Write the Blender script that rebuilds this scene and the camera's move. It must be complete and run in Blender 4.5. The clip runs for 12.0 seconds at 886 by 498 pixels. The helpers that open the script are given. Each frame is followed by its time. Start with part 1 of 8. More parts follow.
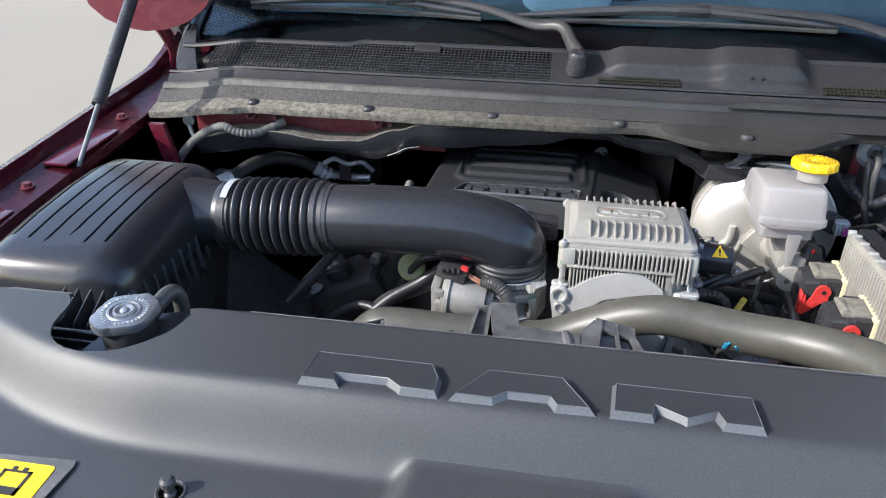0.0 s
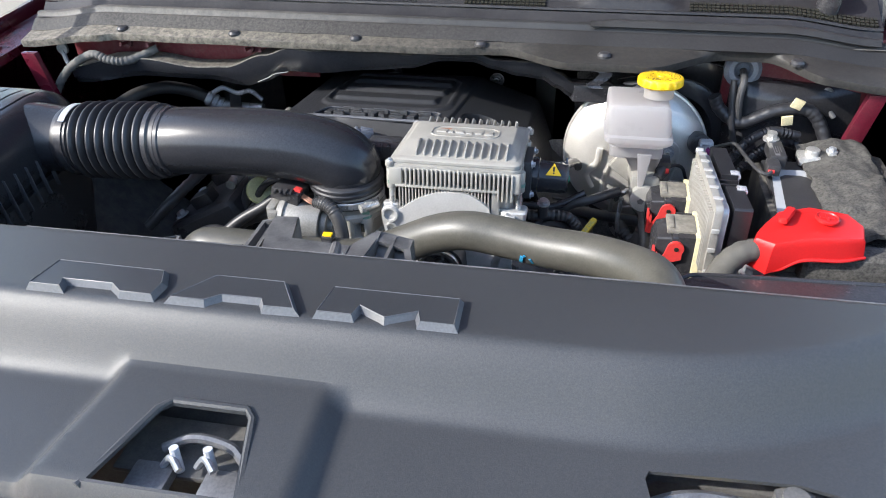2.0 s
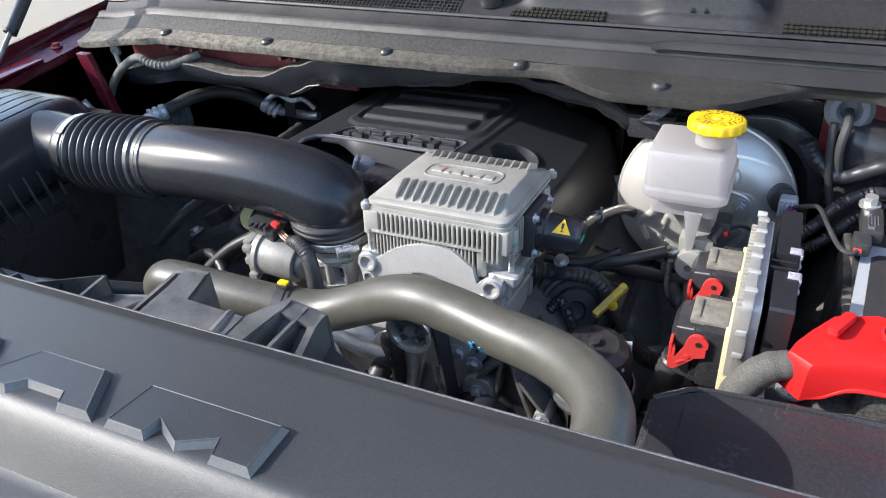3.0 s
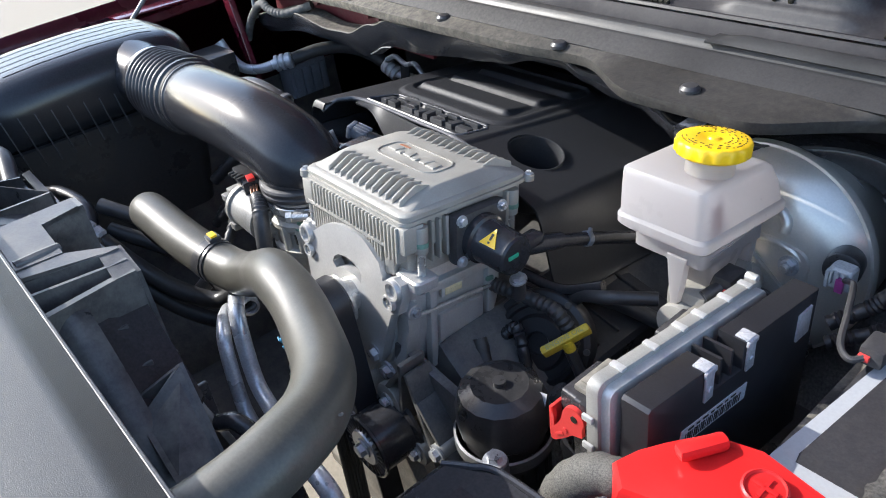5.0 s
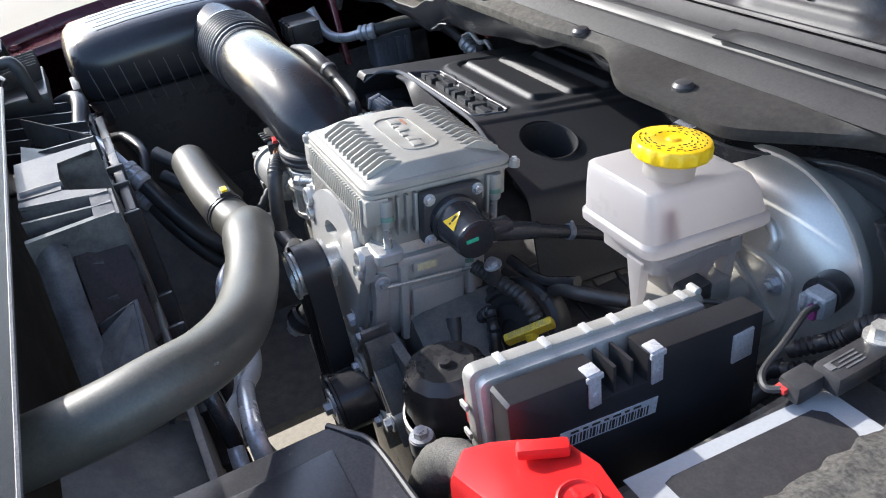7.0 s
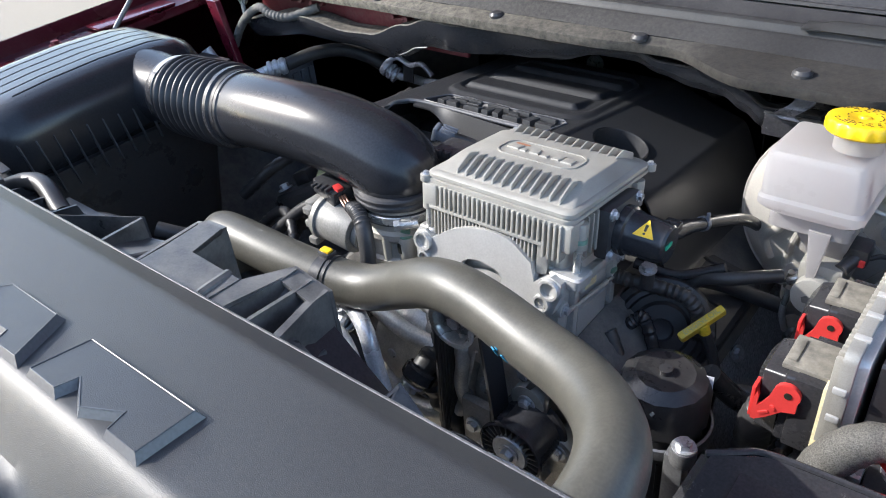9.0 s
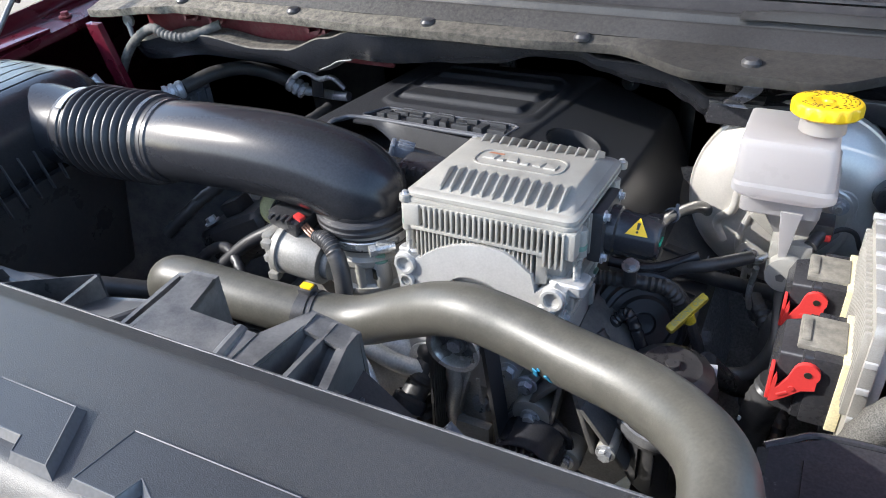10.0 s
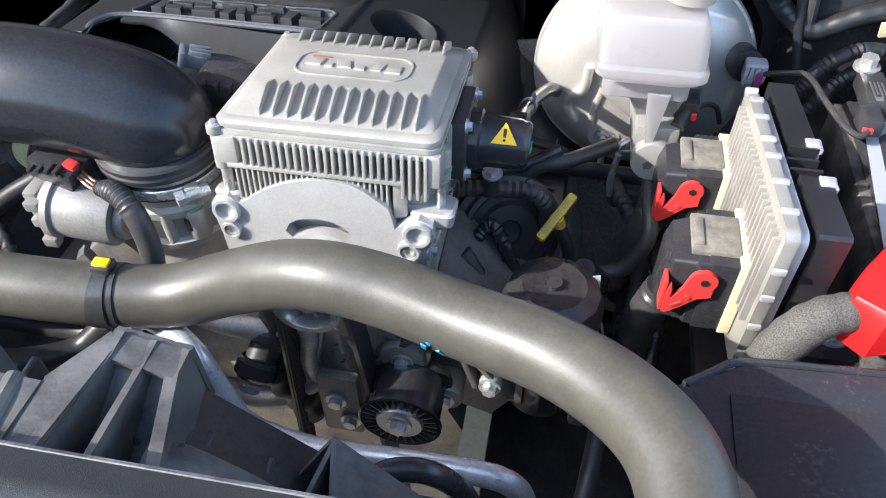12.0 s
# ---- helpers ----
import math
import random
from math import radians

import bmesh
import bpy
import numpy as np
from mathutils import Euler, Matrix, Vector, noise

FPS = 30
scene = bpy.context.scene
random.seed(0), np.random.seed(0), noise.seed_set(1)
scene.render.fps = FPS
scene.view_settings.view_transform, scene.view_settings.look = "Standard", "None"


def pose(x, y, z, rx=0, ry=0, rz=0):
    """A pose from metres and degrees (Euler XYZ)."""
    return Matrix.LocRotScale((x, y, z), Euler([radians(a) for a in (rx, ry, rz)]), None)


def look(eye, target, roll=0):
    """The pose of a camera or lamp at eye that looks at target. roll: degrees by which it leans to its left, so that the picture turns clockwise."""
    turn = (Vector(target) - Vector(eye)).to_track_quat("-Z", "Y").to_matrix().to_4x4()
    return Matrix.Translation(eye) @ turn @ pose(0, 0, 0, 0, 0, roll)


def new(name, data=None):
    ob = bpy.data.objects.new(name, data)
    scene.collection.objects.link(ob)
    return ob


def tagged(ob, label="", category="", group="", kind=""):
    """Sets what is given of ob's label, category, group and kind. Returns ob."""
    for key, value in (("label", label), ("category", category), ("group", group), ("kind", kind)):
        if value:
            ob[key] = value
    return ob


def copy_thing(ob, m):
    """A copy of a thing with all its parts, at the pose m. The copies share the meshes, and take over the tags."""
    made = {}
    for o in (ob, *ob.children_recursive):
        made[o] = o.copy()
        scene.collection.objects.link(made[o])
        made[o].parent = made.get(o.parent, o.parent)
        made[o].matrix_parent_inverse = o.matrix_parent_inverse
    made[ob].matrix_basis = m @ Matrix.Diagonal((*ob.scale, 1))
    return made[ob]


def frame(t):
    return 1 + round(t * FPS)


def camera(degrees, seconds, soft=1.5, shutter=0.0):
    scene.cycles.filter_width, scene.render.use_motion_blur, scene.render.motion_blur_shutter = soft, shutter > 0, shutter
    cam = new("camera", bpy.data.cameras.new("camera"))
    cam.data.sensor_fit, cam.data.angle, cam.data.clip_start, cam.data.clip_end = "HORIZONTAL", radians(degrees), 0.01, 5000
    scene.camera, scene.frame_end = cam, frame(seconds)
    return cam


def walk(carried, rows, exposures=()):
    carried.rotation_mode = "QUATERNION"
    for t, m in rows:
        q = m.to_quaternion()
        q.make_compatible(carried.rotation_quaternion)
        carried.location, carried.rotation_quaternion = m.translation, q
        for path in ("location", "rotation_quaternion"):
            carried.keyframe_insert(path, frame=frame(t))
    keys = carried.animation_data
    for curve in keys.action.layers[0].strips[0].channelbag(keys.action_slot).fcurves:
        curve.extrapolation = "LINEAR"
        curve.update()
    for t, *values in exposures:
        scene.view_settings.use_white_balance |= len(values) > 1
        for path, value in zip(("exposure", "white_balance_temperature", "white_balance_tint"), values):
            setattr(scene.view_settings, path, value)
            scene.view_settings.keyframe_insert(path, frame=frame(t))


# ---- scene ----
cam = camera(60.7, 12.0, soft=1.0)
PATH = [
    (0, (0.001, -0.008, 1.512), (-0.29, 1.695, 0.505), -0.0),
    (0.5, (-0.008, -0.011, 1.503), (-0.192, 1.687, 0.463), -0.2),
    (1, (-0.001, -0.012, 1.489), (-0.118, 1.682, 0.433), 0.1),
    (1.5, (0.111, -0.023, 1.501), (-0.073, 1.638, 0.402), -0.6),
    (2, (0.269, 0.015, 1.482), (-0.054, 1.634, 0.352), -1.4),
    (2.5, (0.356, 0.118, 1.466), (-0.146, 1.686, 0.331), -3.2),
    (3, (0.453, 0.262, 1.456), (-0.293, 1.729, 0.32), -5.1),
    (3.2, (0.507, 0.302, 1.451), (-0.325, 1.729, 0.322), -5.4),
    (4.8, (0.725, 0.55, 1.371), (-0.588, 1.583, 0.27), -7.9),
    (5, (0.722, 0.586, 1.364), (-0.622, 1.576, 0.263), -7.9),
    (5.5, (0.75, 0.685, 1.365), (-0.688, 1.53, 0.262), -8.7),
    (6, (0.787, 0.743, 1.358), (-0.709, 1.479, 0.253), -8.8),
    (6.5, (0.828, 0.777, 1.34), (-0.717, 1.41, 0.239), -9.3),
    (7, (0.835, 0.736, 1.347), (-0.704, 1.383, 0.245), -8.8),
    (7.5, (0.784, 0.611, 1.359), (-0.683, 1.399, 0.252), -7.3),
    (7.7, (0.754, 0.55, 1.366), (-0.666, 1.409, 0.251), -6.7),
    (9.3, (0.465, 0.39, 1.385), (-0.562, 1.68, 0.254), -6.1),
    (9.5, (0.443, 0.384, 1.382), (-0.531, 1.716, 0.251), -6.0),
    (10, (0.372, 0.358, 1.389), (-0.424, 1.784, 0.234), -5.2),
    (10.5, (0.266, 0.325, 1.398), (-0.291, 1.828, 0.202), -3.3),
    (11, (0.208, 0.335, 1.401), (-0.125, 1.846, 0.134), -0.7),
    (11.5, (0.249, 0.416, 1.389), (-0.027, 1.843, 0.016), -0.5),
    (12, (0.285, 0.485, 1.352), (0.022, 1.838, -0.097), -0.9),
]
walk(cam, [(t, look(eye, target, roll)) for t, eye, target, roll in PATH], [(0, 1.66), (2, 1.80), (5, 1.83), (6.8, 1.95), (7.5, 1.68), (9.5, 1.85), (10.5, 1.95), (11, 2.02), (12, 2.06)])

# ---- world, sun, exposure ----
SUN_AZ, SUN_EL = radians(27), radians(33)
world = bpy.data.worlds.new("sky")
scene.world = world
world.use_nodes = True
wn = world.node_tree.nodes
sky = wn.new("ShaderNodeTexSky")
sky.sky_type, sky.sun_disc = "NISHITA", False
sky.sun_elevation, sky.sun_rotation = SUN_EL, radians(243)
sky.air_density, sky.dust_density, sky.ozone_density = 1.0, 1.15, 1.0
world.node_tree.links.new(sky.outputs[0], wn["Background"].inputs[0])
wn["Background"].inputs[1].default_value = 0.15
sun = new("sun", bpy.data.lights.new("sun", "SUN"))
sun.data.energy, sun.data.angle, sun.data.color = 2.2, radians(0.5), (1.0, 0.98, 0.94)
SUN_FROM = Vector((-math.cos(SUN_EL) * math.cos(SUN_AZ), -math.cos(SUN_EL) * math.sin(SUN_AZ), math.sin(SUN_EL)))
sun.matrix_world = look(SUN_FROM * 20, (0, 0, 0))

# ---- materials ----


def mat(name, col, rough=0.5, metal=0.0, var=0.2, vs=9.0, grain=0.15, gs=420.0, bump=0.15, bs=700.0, coat=0.0,
        dust=0.0, dust_col=(0.32, 0.29, 0.24), ds=14.0, spec=0.5, rvar=0.12, island=0.0, dust_light_x=None, soft=0.0):
    m = bpy.data.materials.new(name)
    m.use_nodes = True
    n, l = m.node_tree.nodes, m.node_tree.links
    b = n["Principled BSDF"]
    tc = n.new("ShaderNodeTexCoord")
    big, fine = n.new("ShaderNodeTexNoise"), n.new("ShaderNodeTexNoise")
    big.inputs["Scale"].default_value, big.inputs["Detail"].default_value = vs, 5
    fine.inputs["Scale"].default_value, fine.inputs["Detail"].default_value = gs, 3
    l.new(tc.outputs["Object"], big.inputs["Vector"])
    l.new(tc.outputs["Object"], fine.inputs["Vector"])

    def mul(a, out, amount):
        x = n.new("ShaderNodeMapRange")
        x.inputs["From Min"].default_value, x.inputs["From Max"].default_value = 0.3, 0.7
        x.inputs["To Min"].default_value, x.inputs["To Max"].default_value = 1 - amount, 1 + amount
        l.new(out, x.inputs["Value"])
        y = n.new("ShaderNodeVectorMath")
        y.operation = "SCALE"
        l.new(a, y.inputs[0])
        l.new(x.outputs[0], y.inputs["Scale"])
        return y.outputs[0]

    base = n.new("ShaderNodeRGB")
    base.outputs[0].default_value = (*col, 1)
    c = mul(mul(base.outputs[0], big.outputs["Fac"], var), fine.outputs["Fac"], grain)
    if island:
        g = n.new("ShaderNodeNewGeometry")
        c = mul(c, g.outputs["Random Per Island"], island)
    r = n.new("ShaderNodeMapRange")
    r.inputs["From Min"].default_value, r.inputs["From Max"].default_value = 0.3, 0.7
    r.inputs["To Min"].default_value, r.inputs["To Max"].default_value = max(0.02, rough - rvar), min(1, rough + rvar)
    l.new(big.outputs["Fac"], r.inputs["Value"])
    rough_out = r.outputs[0]
    if dust:
        dn = n.new("ShaderNodeTexNoise")
        dn.inputs["Scale"].default_value, dn.inputs["Detail"].default_value, dn.inputs["Roughness"].default_value = ds, 9, 0.72
        l.new(tc.outputs["Object"], dn.inputs["Vector"])
        k = n.new("ShaderNodeMapRange")
        k.inputs["From Min"].default_value, k.inputs["From Max"].default_value = 0.42 - soft, 0.66 + soft * 0.6
        k.inputs["To Max"].default_value = dust
        l.new(dn.outputs["Fac"], k.inputs["Value"])
        # Dust strength along x, which also carries a lit-to-dim run in colour.
        if dust_light_x:
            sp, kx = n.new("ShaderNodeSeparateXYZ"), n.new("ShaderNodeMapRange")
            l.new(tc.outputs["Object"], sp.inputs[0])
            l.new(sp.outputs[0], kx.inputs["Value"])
            kx.inputs["From Min"].default_value, kx.inputs["From Max"].default_value = dust_light_x[0], dust_light_x[1]
            kx.inputs["To Min"].default_value, kx.inputs["To Max"].default_value = dust * dust_light_x[2], dust * dust_light_x[3]
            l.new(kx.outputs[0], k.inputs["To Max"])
        mx = n.new("ShaderNodeMix")
        mx.data_type = "RGBA"
        l.new(k.outputs[0], mx.inputs[0])
        l.new(c, mx.inputs[6])
        mx.inputs[7].default_value = (*dust_col, 1)
        c = mx.outputs[2]
        ra = n.new("ShaderNodeMath")
        ra.operation = "MULTIPLY_ADD"
        ra.use_clamp = True
        ra.inputs[1].default_value = 0.6
        l.new(k.outputs[0], ra.inputs[0])
        l.new(rough_out, ra.inputs[2])
        rough_out = ra.outputs[0]
    l.new(c, b.inputs["Base Color"])
    l.new(rough_out, b.inputs["Roughness"])
    b.inputs["Metallic"].default_value = metal
    b.inputs["Specular IOR Level"].default_value = spec
    b.inputs["Coat Weight"].default_value = coat
    b.inputs["Coat Roughness"].default_value = 0.06
    if bump:
        bt = n.new("ShaderNodeTexNoise")
        bt.inputs["Scale"].default_value, bt.inputs["Detail"].default_value = bs, 4
        l.new(tc.outputs["Object"], bt.inputs["Vector"])
        bp = n.new("ShaderNodeBump")
        bp.inputs["Strength"].default_value, bp.inputs["Distance"].default_value = bump, 0.0006
        l.new(bt.outputs["Fac"], bp.inputs["Height"])
        l.new(bp.outputs[0], b.inputs["Normal"])
    return m


M_COVER = mat("textured_black_plastic", (0.032, 0.034, 0.038), 0.42, spec=0.5, var=0.06, vs=5, grain=0.15, gs=900, bump=0.45, bs=1500, dust=0.06, ds=500, rvar=0.03)
# Paler than the faces: sunlit flank and edge sheen put into base colour.
M_FLANK = mat("lit_edge_black_plastic", (0.085, 0.088, 0.097), 0.34, var=0.05, bump=0.05, rvar=0.03)
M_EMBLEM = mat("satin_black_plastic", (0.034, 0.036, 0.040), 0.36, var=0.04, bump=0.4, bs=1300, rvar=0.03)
M_BLACK = mat("black_plastic", (0.034, 0.034, 0.037), 0.34, var=0.08, bump=0.15, bs=900, dust=0.05, ds=150)
M_BLACKGLOSS = mat("moulded_glossy_black_plastic", (0.030, 0.030, 0.034), 0.25, var=0.08, bump=0.05, bs=600, rvar=0.03, dust=0.03, ds=200)
M_DUCT = mat("moulded_black_duct_plastic", (0.022, 0.023, 0.027), 0.24, var=0.06, bump=0.06, bs=900, rvar=0.02, dust=0.01, ds=200, spec=0.45)
M_DUSTY = mat("dusty_black_plastic", (0.022, 0.022, 0.022), 0.55, bump=0.3, bs=500, dust=0.55, ds=22)
M_TOPDUST = mat("thickly_dusted_plastic", (0.03, 0.03, 0.03), 0.6, bump=0.4, bs=400, dust=0.95, ds=60, soft=0.25, dust_col=(0.33, 0.305, 0.255))
M_COWL = mat("weathered_black_plastic", (0.024, 0.024, 0.027), 0.40, var=0.1, bump=0.12, bs=300, dust=0.10, ds=120, dust_col=(0.14, 0.13, 0.12), spec=0.32)
# Overlay is dust plus the lit left end, both put into colour along x.
M_SHELF = mat("dusty_grey_cowl_plastic", (0.018, 0.018, 0.019), 0.5, bump=0.45, bs=400, dust=0.80, ds=110, soft=0.14, dust_col=(0.37, 0.335, 0.275), dust_light_x=(-0.45, 0.20, 1.0, 0.12), spec=0.25)
# Rib highlight is put into this paler overlay, on top of some dust.
M_SHELFLIT = mat("smooth_lit_weathered_plastic", (0.028, 0.029, 0.031), 0.40, bump=0.15, bs=400, dust=0.6, ds=60, soft=0.2, dust_col=(0.24, 0.225, 0.20), dust_light_x=(-0.45, 0.15, 1.0, 0.06), spec=0.3)
M_STEP = mat("speckled_weathered_plastic", (0.024, 0.024, 0.026), 0.45, bump=0.3, bs=350, dust=0.45, ds=200, soft=0.12, dust_col=(0.22, 0.205, 0.18), dust_light_x=(-0.45, 0.30, 1.0, 0.1), spec=0.2)
M_SHROUD = mat("grey_black_shroud_plastic", (0.050, 0.050, 0.053), 0.33, bump=0.25, bs=500, var=0.25, vs=25, dust=0.42, ds=38, soft=0.06, dust_col=(0.27, 0.262, 0.25))
M_DARK = mat("grimy_dark_plastic", (0.090, 0.088, 0.087), 0.5, bump=0.2, var=0.2, vs=20, dust=0.25, ds=40)
M_RUBBER = mat("black_rubber", (0.036, 0.036, 0.038), 0.42, bump=0.2, bs=500, dust=0.08)
M_LOOM = mat("dusty_wrapped_tape", (0.05, 0.05, 0.05), 0.6, bump=0.8, bs=260, var=0.3, vs=60, dust=0.55, ds=50, soft=0.1, dust_col=(0.24, 0.225, 0.20))
M_BELLOWS = mat("black_rubber_bellows", (0.024, 0.024, 0.027), 0.40, bump=0.12, bs=700)
M_HOSE = mat("olive_grey_rubber", (0.066, 0.063, 0.053), 0.42, bump=0.18, bs=900, var=0.1, vs=12, grain=0.12, rvar=0.05, dust=0.06, ds=60)
M_RED = mat("dark_red_paint", (0.110, 0.007, 0.020), 0.28, metal=0.25, coat=0.7, bump=0.03, var=0.10, dust=0.04, ds=40)
M_REDMATT = mat("dusty_dark_red_paint", (0.12, 0.010, 0.018), 0.45, metal=0.1, coat=0.2, bump=0.1, dust=0.12, ds=60)
M_ALU = mat("cast_aluminium", (0.350, 0.336, 0.304), 0.50, metal=0.3, var=0.13, vs=22, grain=0.09, gs=900, bump=0.2, bs=1300, rvar=0.08, dust=0.10, ds=30, dust_col=(0.26, 0.24, 0.205))
M_ALUBRIGHT = mat("bright_machined_aluminium", (0.50, 0.492, 0.475), 0.36, metal=0.35, var=0.10, vs=24, grain=0.06, bump=0.2, bs=900, rvar=0.07)
M_ALUTUBE = mat("aluminium_tube", (0.55, 0.56, 0.59), 0.32, metal=0.4, var=0.08, bump=0.08)
M_STEEL = mat("zinc_plated_steel", (0.55, 0.54, 0.51), 0.30, metal=0.6, var=0.15, vs=14, bump=0.12, bs=300)
M_BOOST = mat("plated_pressed_steel", (0.66, 0.63, 0.58), 0.31, metal=0.55, var=0.08, vs=9, grain=0.04, bump=0.05, bs=250, dust=0.04, ds=30, rvar=0.05)
M_BOLT = mat("bolt_steel", (0.5, 0.51, 0.53), 0.35, metal=0.6, var=0.2, vs=60)
M_IRON = mat("dull_cast_engine_metal", (0.60, 0.575, 0.53), 0.38, metal=0.35, var=0.35, vs=25, bump=0.5, bs=250, dust=0.25, dust_col=(0.38, 0.33, 0.27))
M_PULLEY = mat("grey_pulley_steel", (0.36, 0.38, 0.41), 0.32, metal=0.55, var=0.12)
M_WHITE = mat("translucent_white_plastic", (0.37, 0.365, 0.365), 0.32, var=0.03, vs=14, grain=0.02, bump=0.04, bs=400, dust=0.12, ds=18, soft=0.3, dust_col=(0.56, 0.52, 0.53))
wt = M_WHITE.node_tree
thin, milk = wt.nodes.new("ShaderNodeBsdfTranslucent"), wt.nodes.new("ShaderNodeMixShader")
thin.inputs[0].default_value, milk.inputs[0].default_value = (0.80, 0.77, 0.77, 1), 0.55
wt.links.new(wt.nodes["Principled BSDF"].outputs[0], milk.inputs[1])
wt.links.new(thin.outputs[0], milk.inputs[2])
wt.links.new(milk.outputs[0], wt.nodes["Material Output"].inputs[0])
M_YELLOW = mat("yellow_plastic", (0.86, 0.53, 0.012), 0.38, var=0.05, grain=0.04, bump=0.1)
M_YELLOWDULL = mat("dull_yellow_plastic", (0.62, 0.46, 0.03), 0.45, var=0.12, bump=0.1, dust=0.2, ds=60)
M_INK = mat("black_ink", (0.02, 0.02, 0.015), 0.5, bump=0)
M_REDPLAST = mat("red_plastic", (0.60, 0.016, 0.016), 0.36, var=0.05, grain=0.04, bump=0.1)
M_REDLEV = mat("bright_red_plastic", (0.64, 0.050, 0.046), 0.36, var=0.05, grain=0.03, bump=0.05)
M_GREYLAB = mat("grey_label_film", (0.36, 0.37, 0.385), 0.4, var=0.03, vs=4, grain=0.04, bump=0.03)
M_BLACKLAB = mat("black_label_film", (0.030, 0.030, 0.033), 0.42, var=0.08, bump=0.04, dust=0.05, ds=150)
M_PAPER = mat("white_label_paper", (0.48, 0.49, 0.52), 0.5, var=0.04, bump=0)
M_BRAID = mat("grey_braided_sleeve", (0.085, 0.080, 0.070), 0.75, bump=1.0, bs=900, grain=0.6, gs=900)
M_FELT = mat("black_felt", (0.045, 0.043, 0.040), 0.95, bump=1.0, bs=420, grain=0.6, gs=300, dust=0.45, ds=120, dust_col=(0.16, 0.15, 0.13))
M_GREEN = mat("green_paint_mark", (0.02, 0.38, 0.22), 0.5, bump=0)
M_TEAL = mat("pale_teal_plastic", (0.12, 0.23, 0.185), 0.45, bump=0.1)
M_BLUE = mat("blue_paint_mark", (0.02, 0.22, 0.38), 0.5, bump=0)
M_OLIVE = mat("translucent_olive_plastic", (0.33, 0.34, 0.16), 0.45, bump=0.1)
M_PLUGGREY = mat("pale_grey_plastic", (0.40, 0.42, 0.44), 0.4, var=0.06, bump=0.1)
M_PINK = mat("magenta_plastic", (0.34, 0.06, 0.24), 0.4, bump=0)
M_GREYPLAST = mat("grey_plastic", (0.15, 0.165, 0.195), 0.42, bump=0.15)
M_CAPSTEEL = mat("stamped_cap_steel", (0.25, 0.258, 0.275), 0.32, metal=0.7, var=0.15, vs=40, bump=0.15, bs=500)
M_FLUID = mat("orange_red_plastic", (0.85, 0.26, 0.12), 0.4, bump=0.05, var=0.2, vs=20)
M_COPPER = mat("brown_wire", (0.35, 0.15, 0.08), 0.5, bump=0)
M_CREAM = mat("cream_sealant", (0.66, 0.58, 0.36), 0.6, bump=0.1)
M_GROUND = mat("pale_sandy_concrete", (0.255, 0.220, 0.172), 0.85, var=0.08, vs=0.8, grain=0.14, gs=90, bump=0.5, bs=130, dust=0.25, ds=3, soft=0.1, dust_col=(0.31, 0.27, 0.215))
M_TAPE = mat("dark_foil_tape", (0.10, 0.10, 0.11), 0.28, metal=0.3, bump=0.6, bs=180)
M_ENGCOV = mat("polished_cover_plastic", (0.022, 0.023, 0.026), 0.46, var=0.04, spec=0.38, bump=0.4, bs=1100, rvar=0.02, dust=0.02, ds=200)
M_PUMP = mat("smooth_black_cap_plastic", (0.026, 0.026, 0.028), 0.33, bump=0.15, bs=500, dust=0.15, ds=60, dust_col=(0.14, 0.13, 0.12))
M_MOTOR = mat("grey_cast_motor_housing", (0.245, 0.238, 0.222), 0.45, metal=0.15, var=0.10, vs=40, bump=0.14, bs=700)
M_SHIELD = mat("pitted_grey_heat_shield", (0.40, 0.41, 0.43), 0.5, metal=0.3, var=0.2, vs=60, grain=0.4, gs=300, bump=0.9, bs=260)
M_MAT = mat("grey_insulation_felt", (0.17, 0.165, 0.16), 0.85, var=0.25, vs=30, grain=0.35, gs=300, bump=0.8, bs=350)
M_FRIT = mat("black_glass_border", (0.004, 0.004, 0.005), 0.2, var=0.05, bump=0)
M_DULL = mat("dull_dark_steel", (0.17, 0.17, 0.175), 0.4, metal=0.4, var=0.2, vs=40, bump=0.2)
M_EDGE = mat("worn_plastic_edge", (0.11, 0.11, 0.115), 0.5, var=0.35, vs=40, grain=0.3, bump=0.3)
M_DASH = mat("dark_dash_plastic", (0.045, 0.050, 0.058), 0.6, bump=0.2)

M_GLASS = bpy.data.materials.new("windscreen_glass")
M_GLASS.use_nodes = True
gb = M_GLASS.node_tree.nodes["Principled BSDF"]
gb.inputs["Base Color"].default_value = (0.30, 0.50, 0.58, 1)
gb.inputs["Roughness"].default_value = 0.02
gb.inputs["Transmission Weight"].default_value = 1.0
gb.inputs["IOR"].default_value = 1.45

# ---- mesh helpers ----
ORG = {}


def V(*a):
    return Vector(a)


def align(d):
    """A rotation whose z runs along d."""
    return Vector(d).normalized().to_track_quat("Z", "Y").to_matrix().to_4x4()


def shade(bm, angle=0.62):
    bmesh.ops.recalc_face_normals(bm, faces=bm.faces)
    for f in bm.faces:
        f.smooth = True
    for e in bm.edges:
        if len(e.link_faces) == 2:
            e.smooth = e.calc_face_angle(3.2) < angle


def mesh_of(name, bm, material, origin, angle=0.62):
    shade(bm, angle)
    bmesh.ops.translate(bm, verts=bm.verts, vec=-Vector(origin))
    me = bpy.data.meshes.new(name)
    bm.to_mesh(me)
    bm.free()
    me.materials.append(material)
    return me


def thing(name, base, label, category, group="", kind=""):
    ob = new(name)
    ob.location = base
    ORG[ob.name] = Vector(base)
    ob.empty_display_size = 0.05
    return tagged(ob, label, category, group, kind)


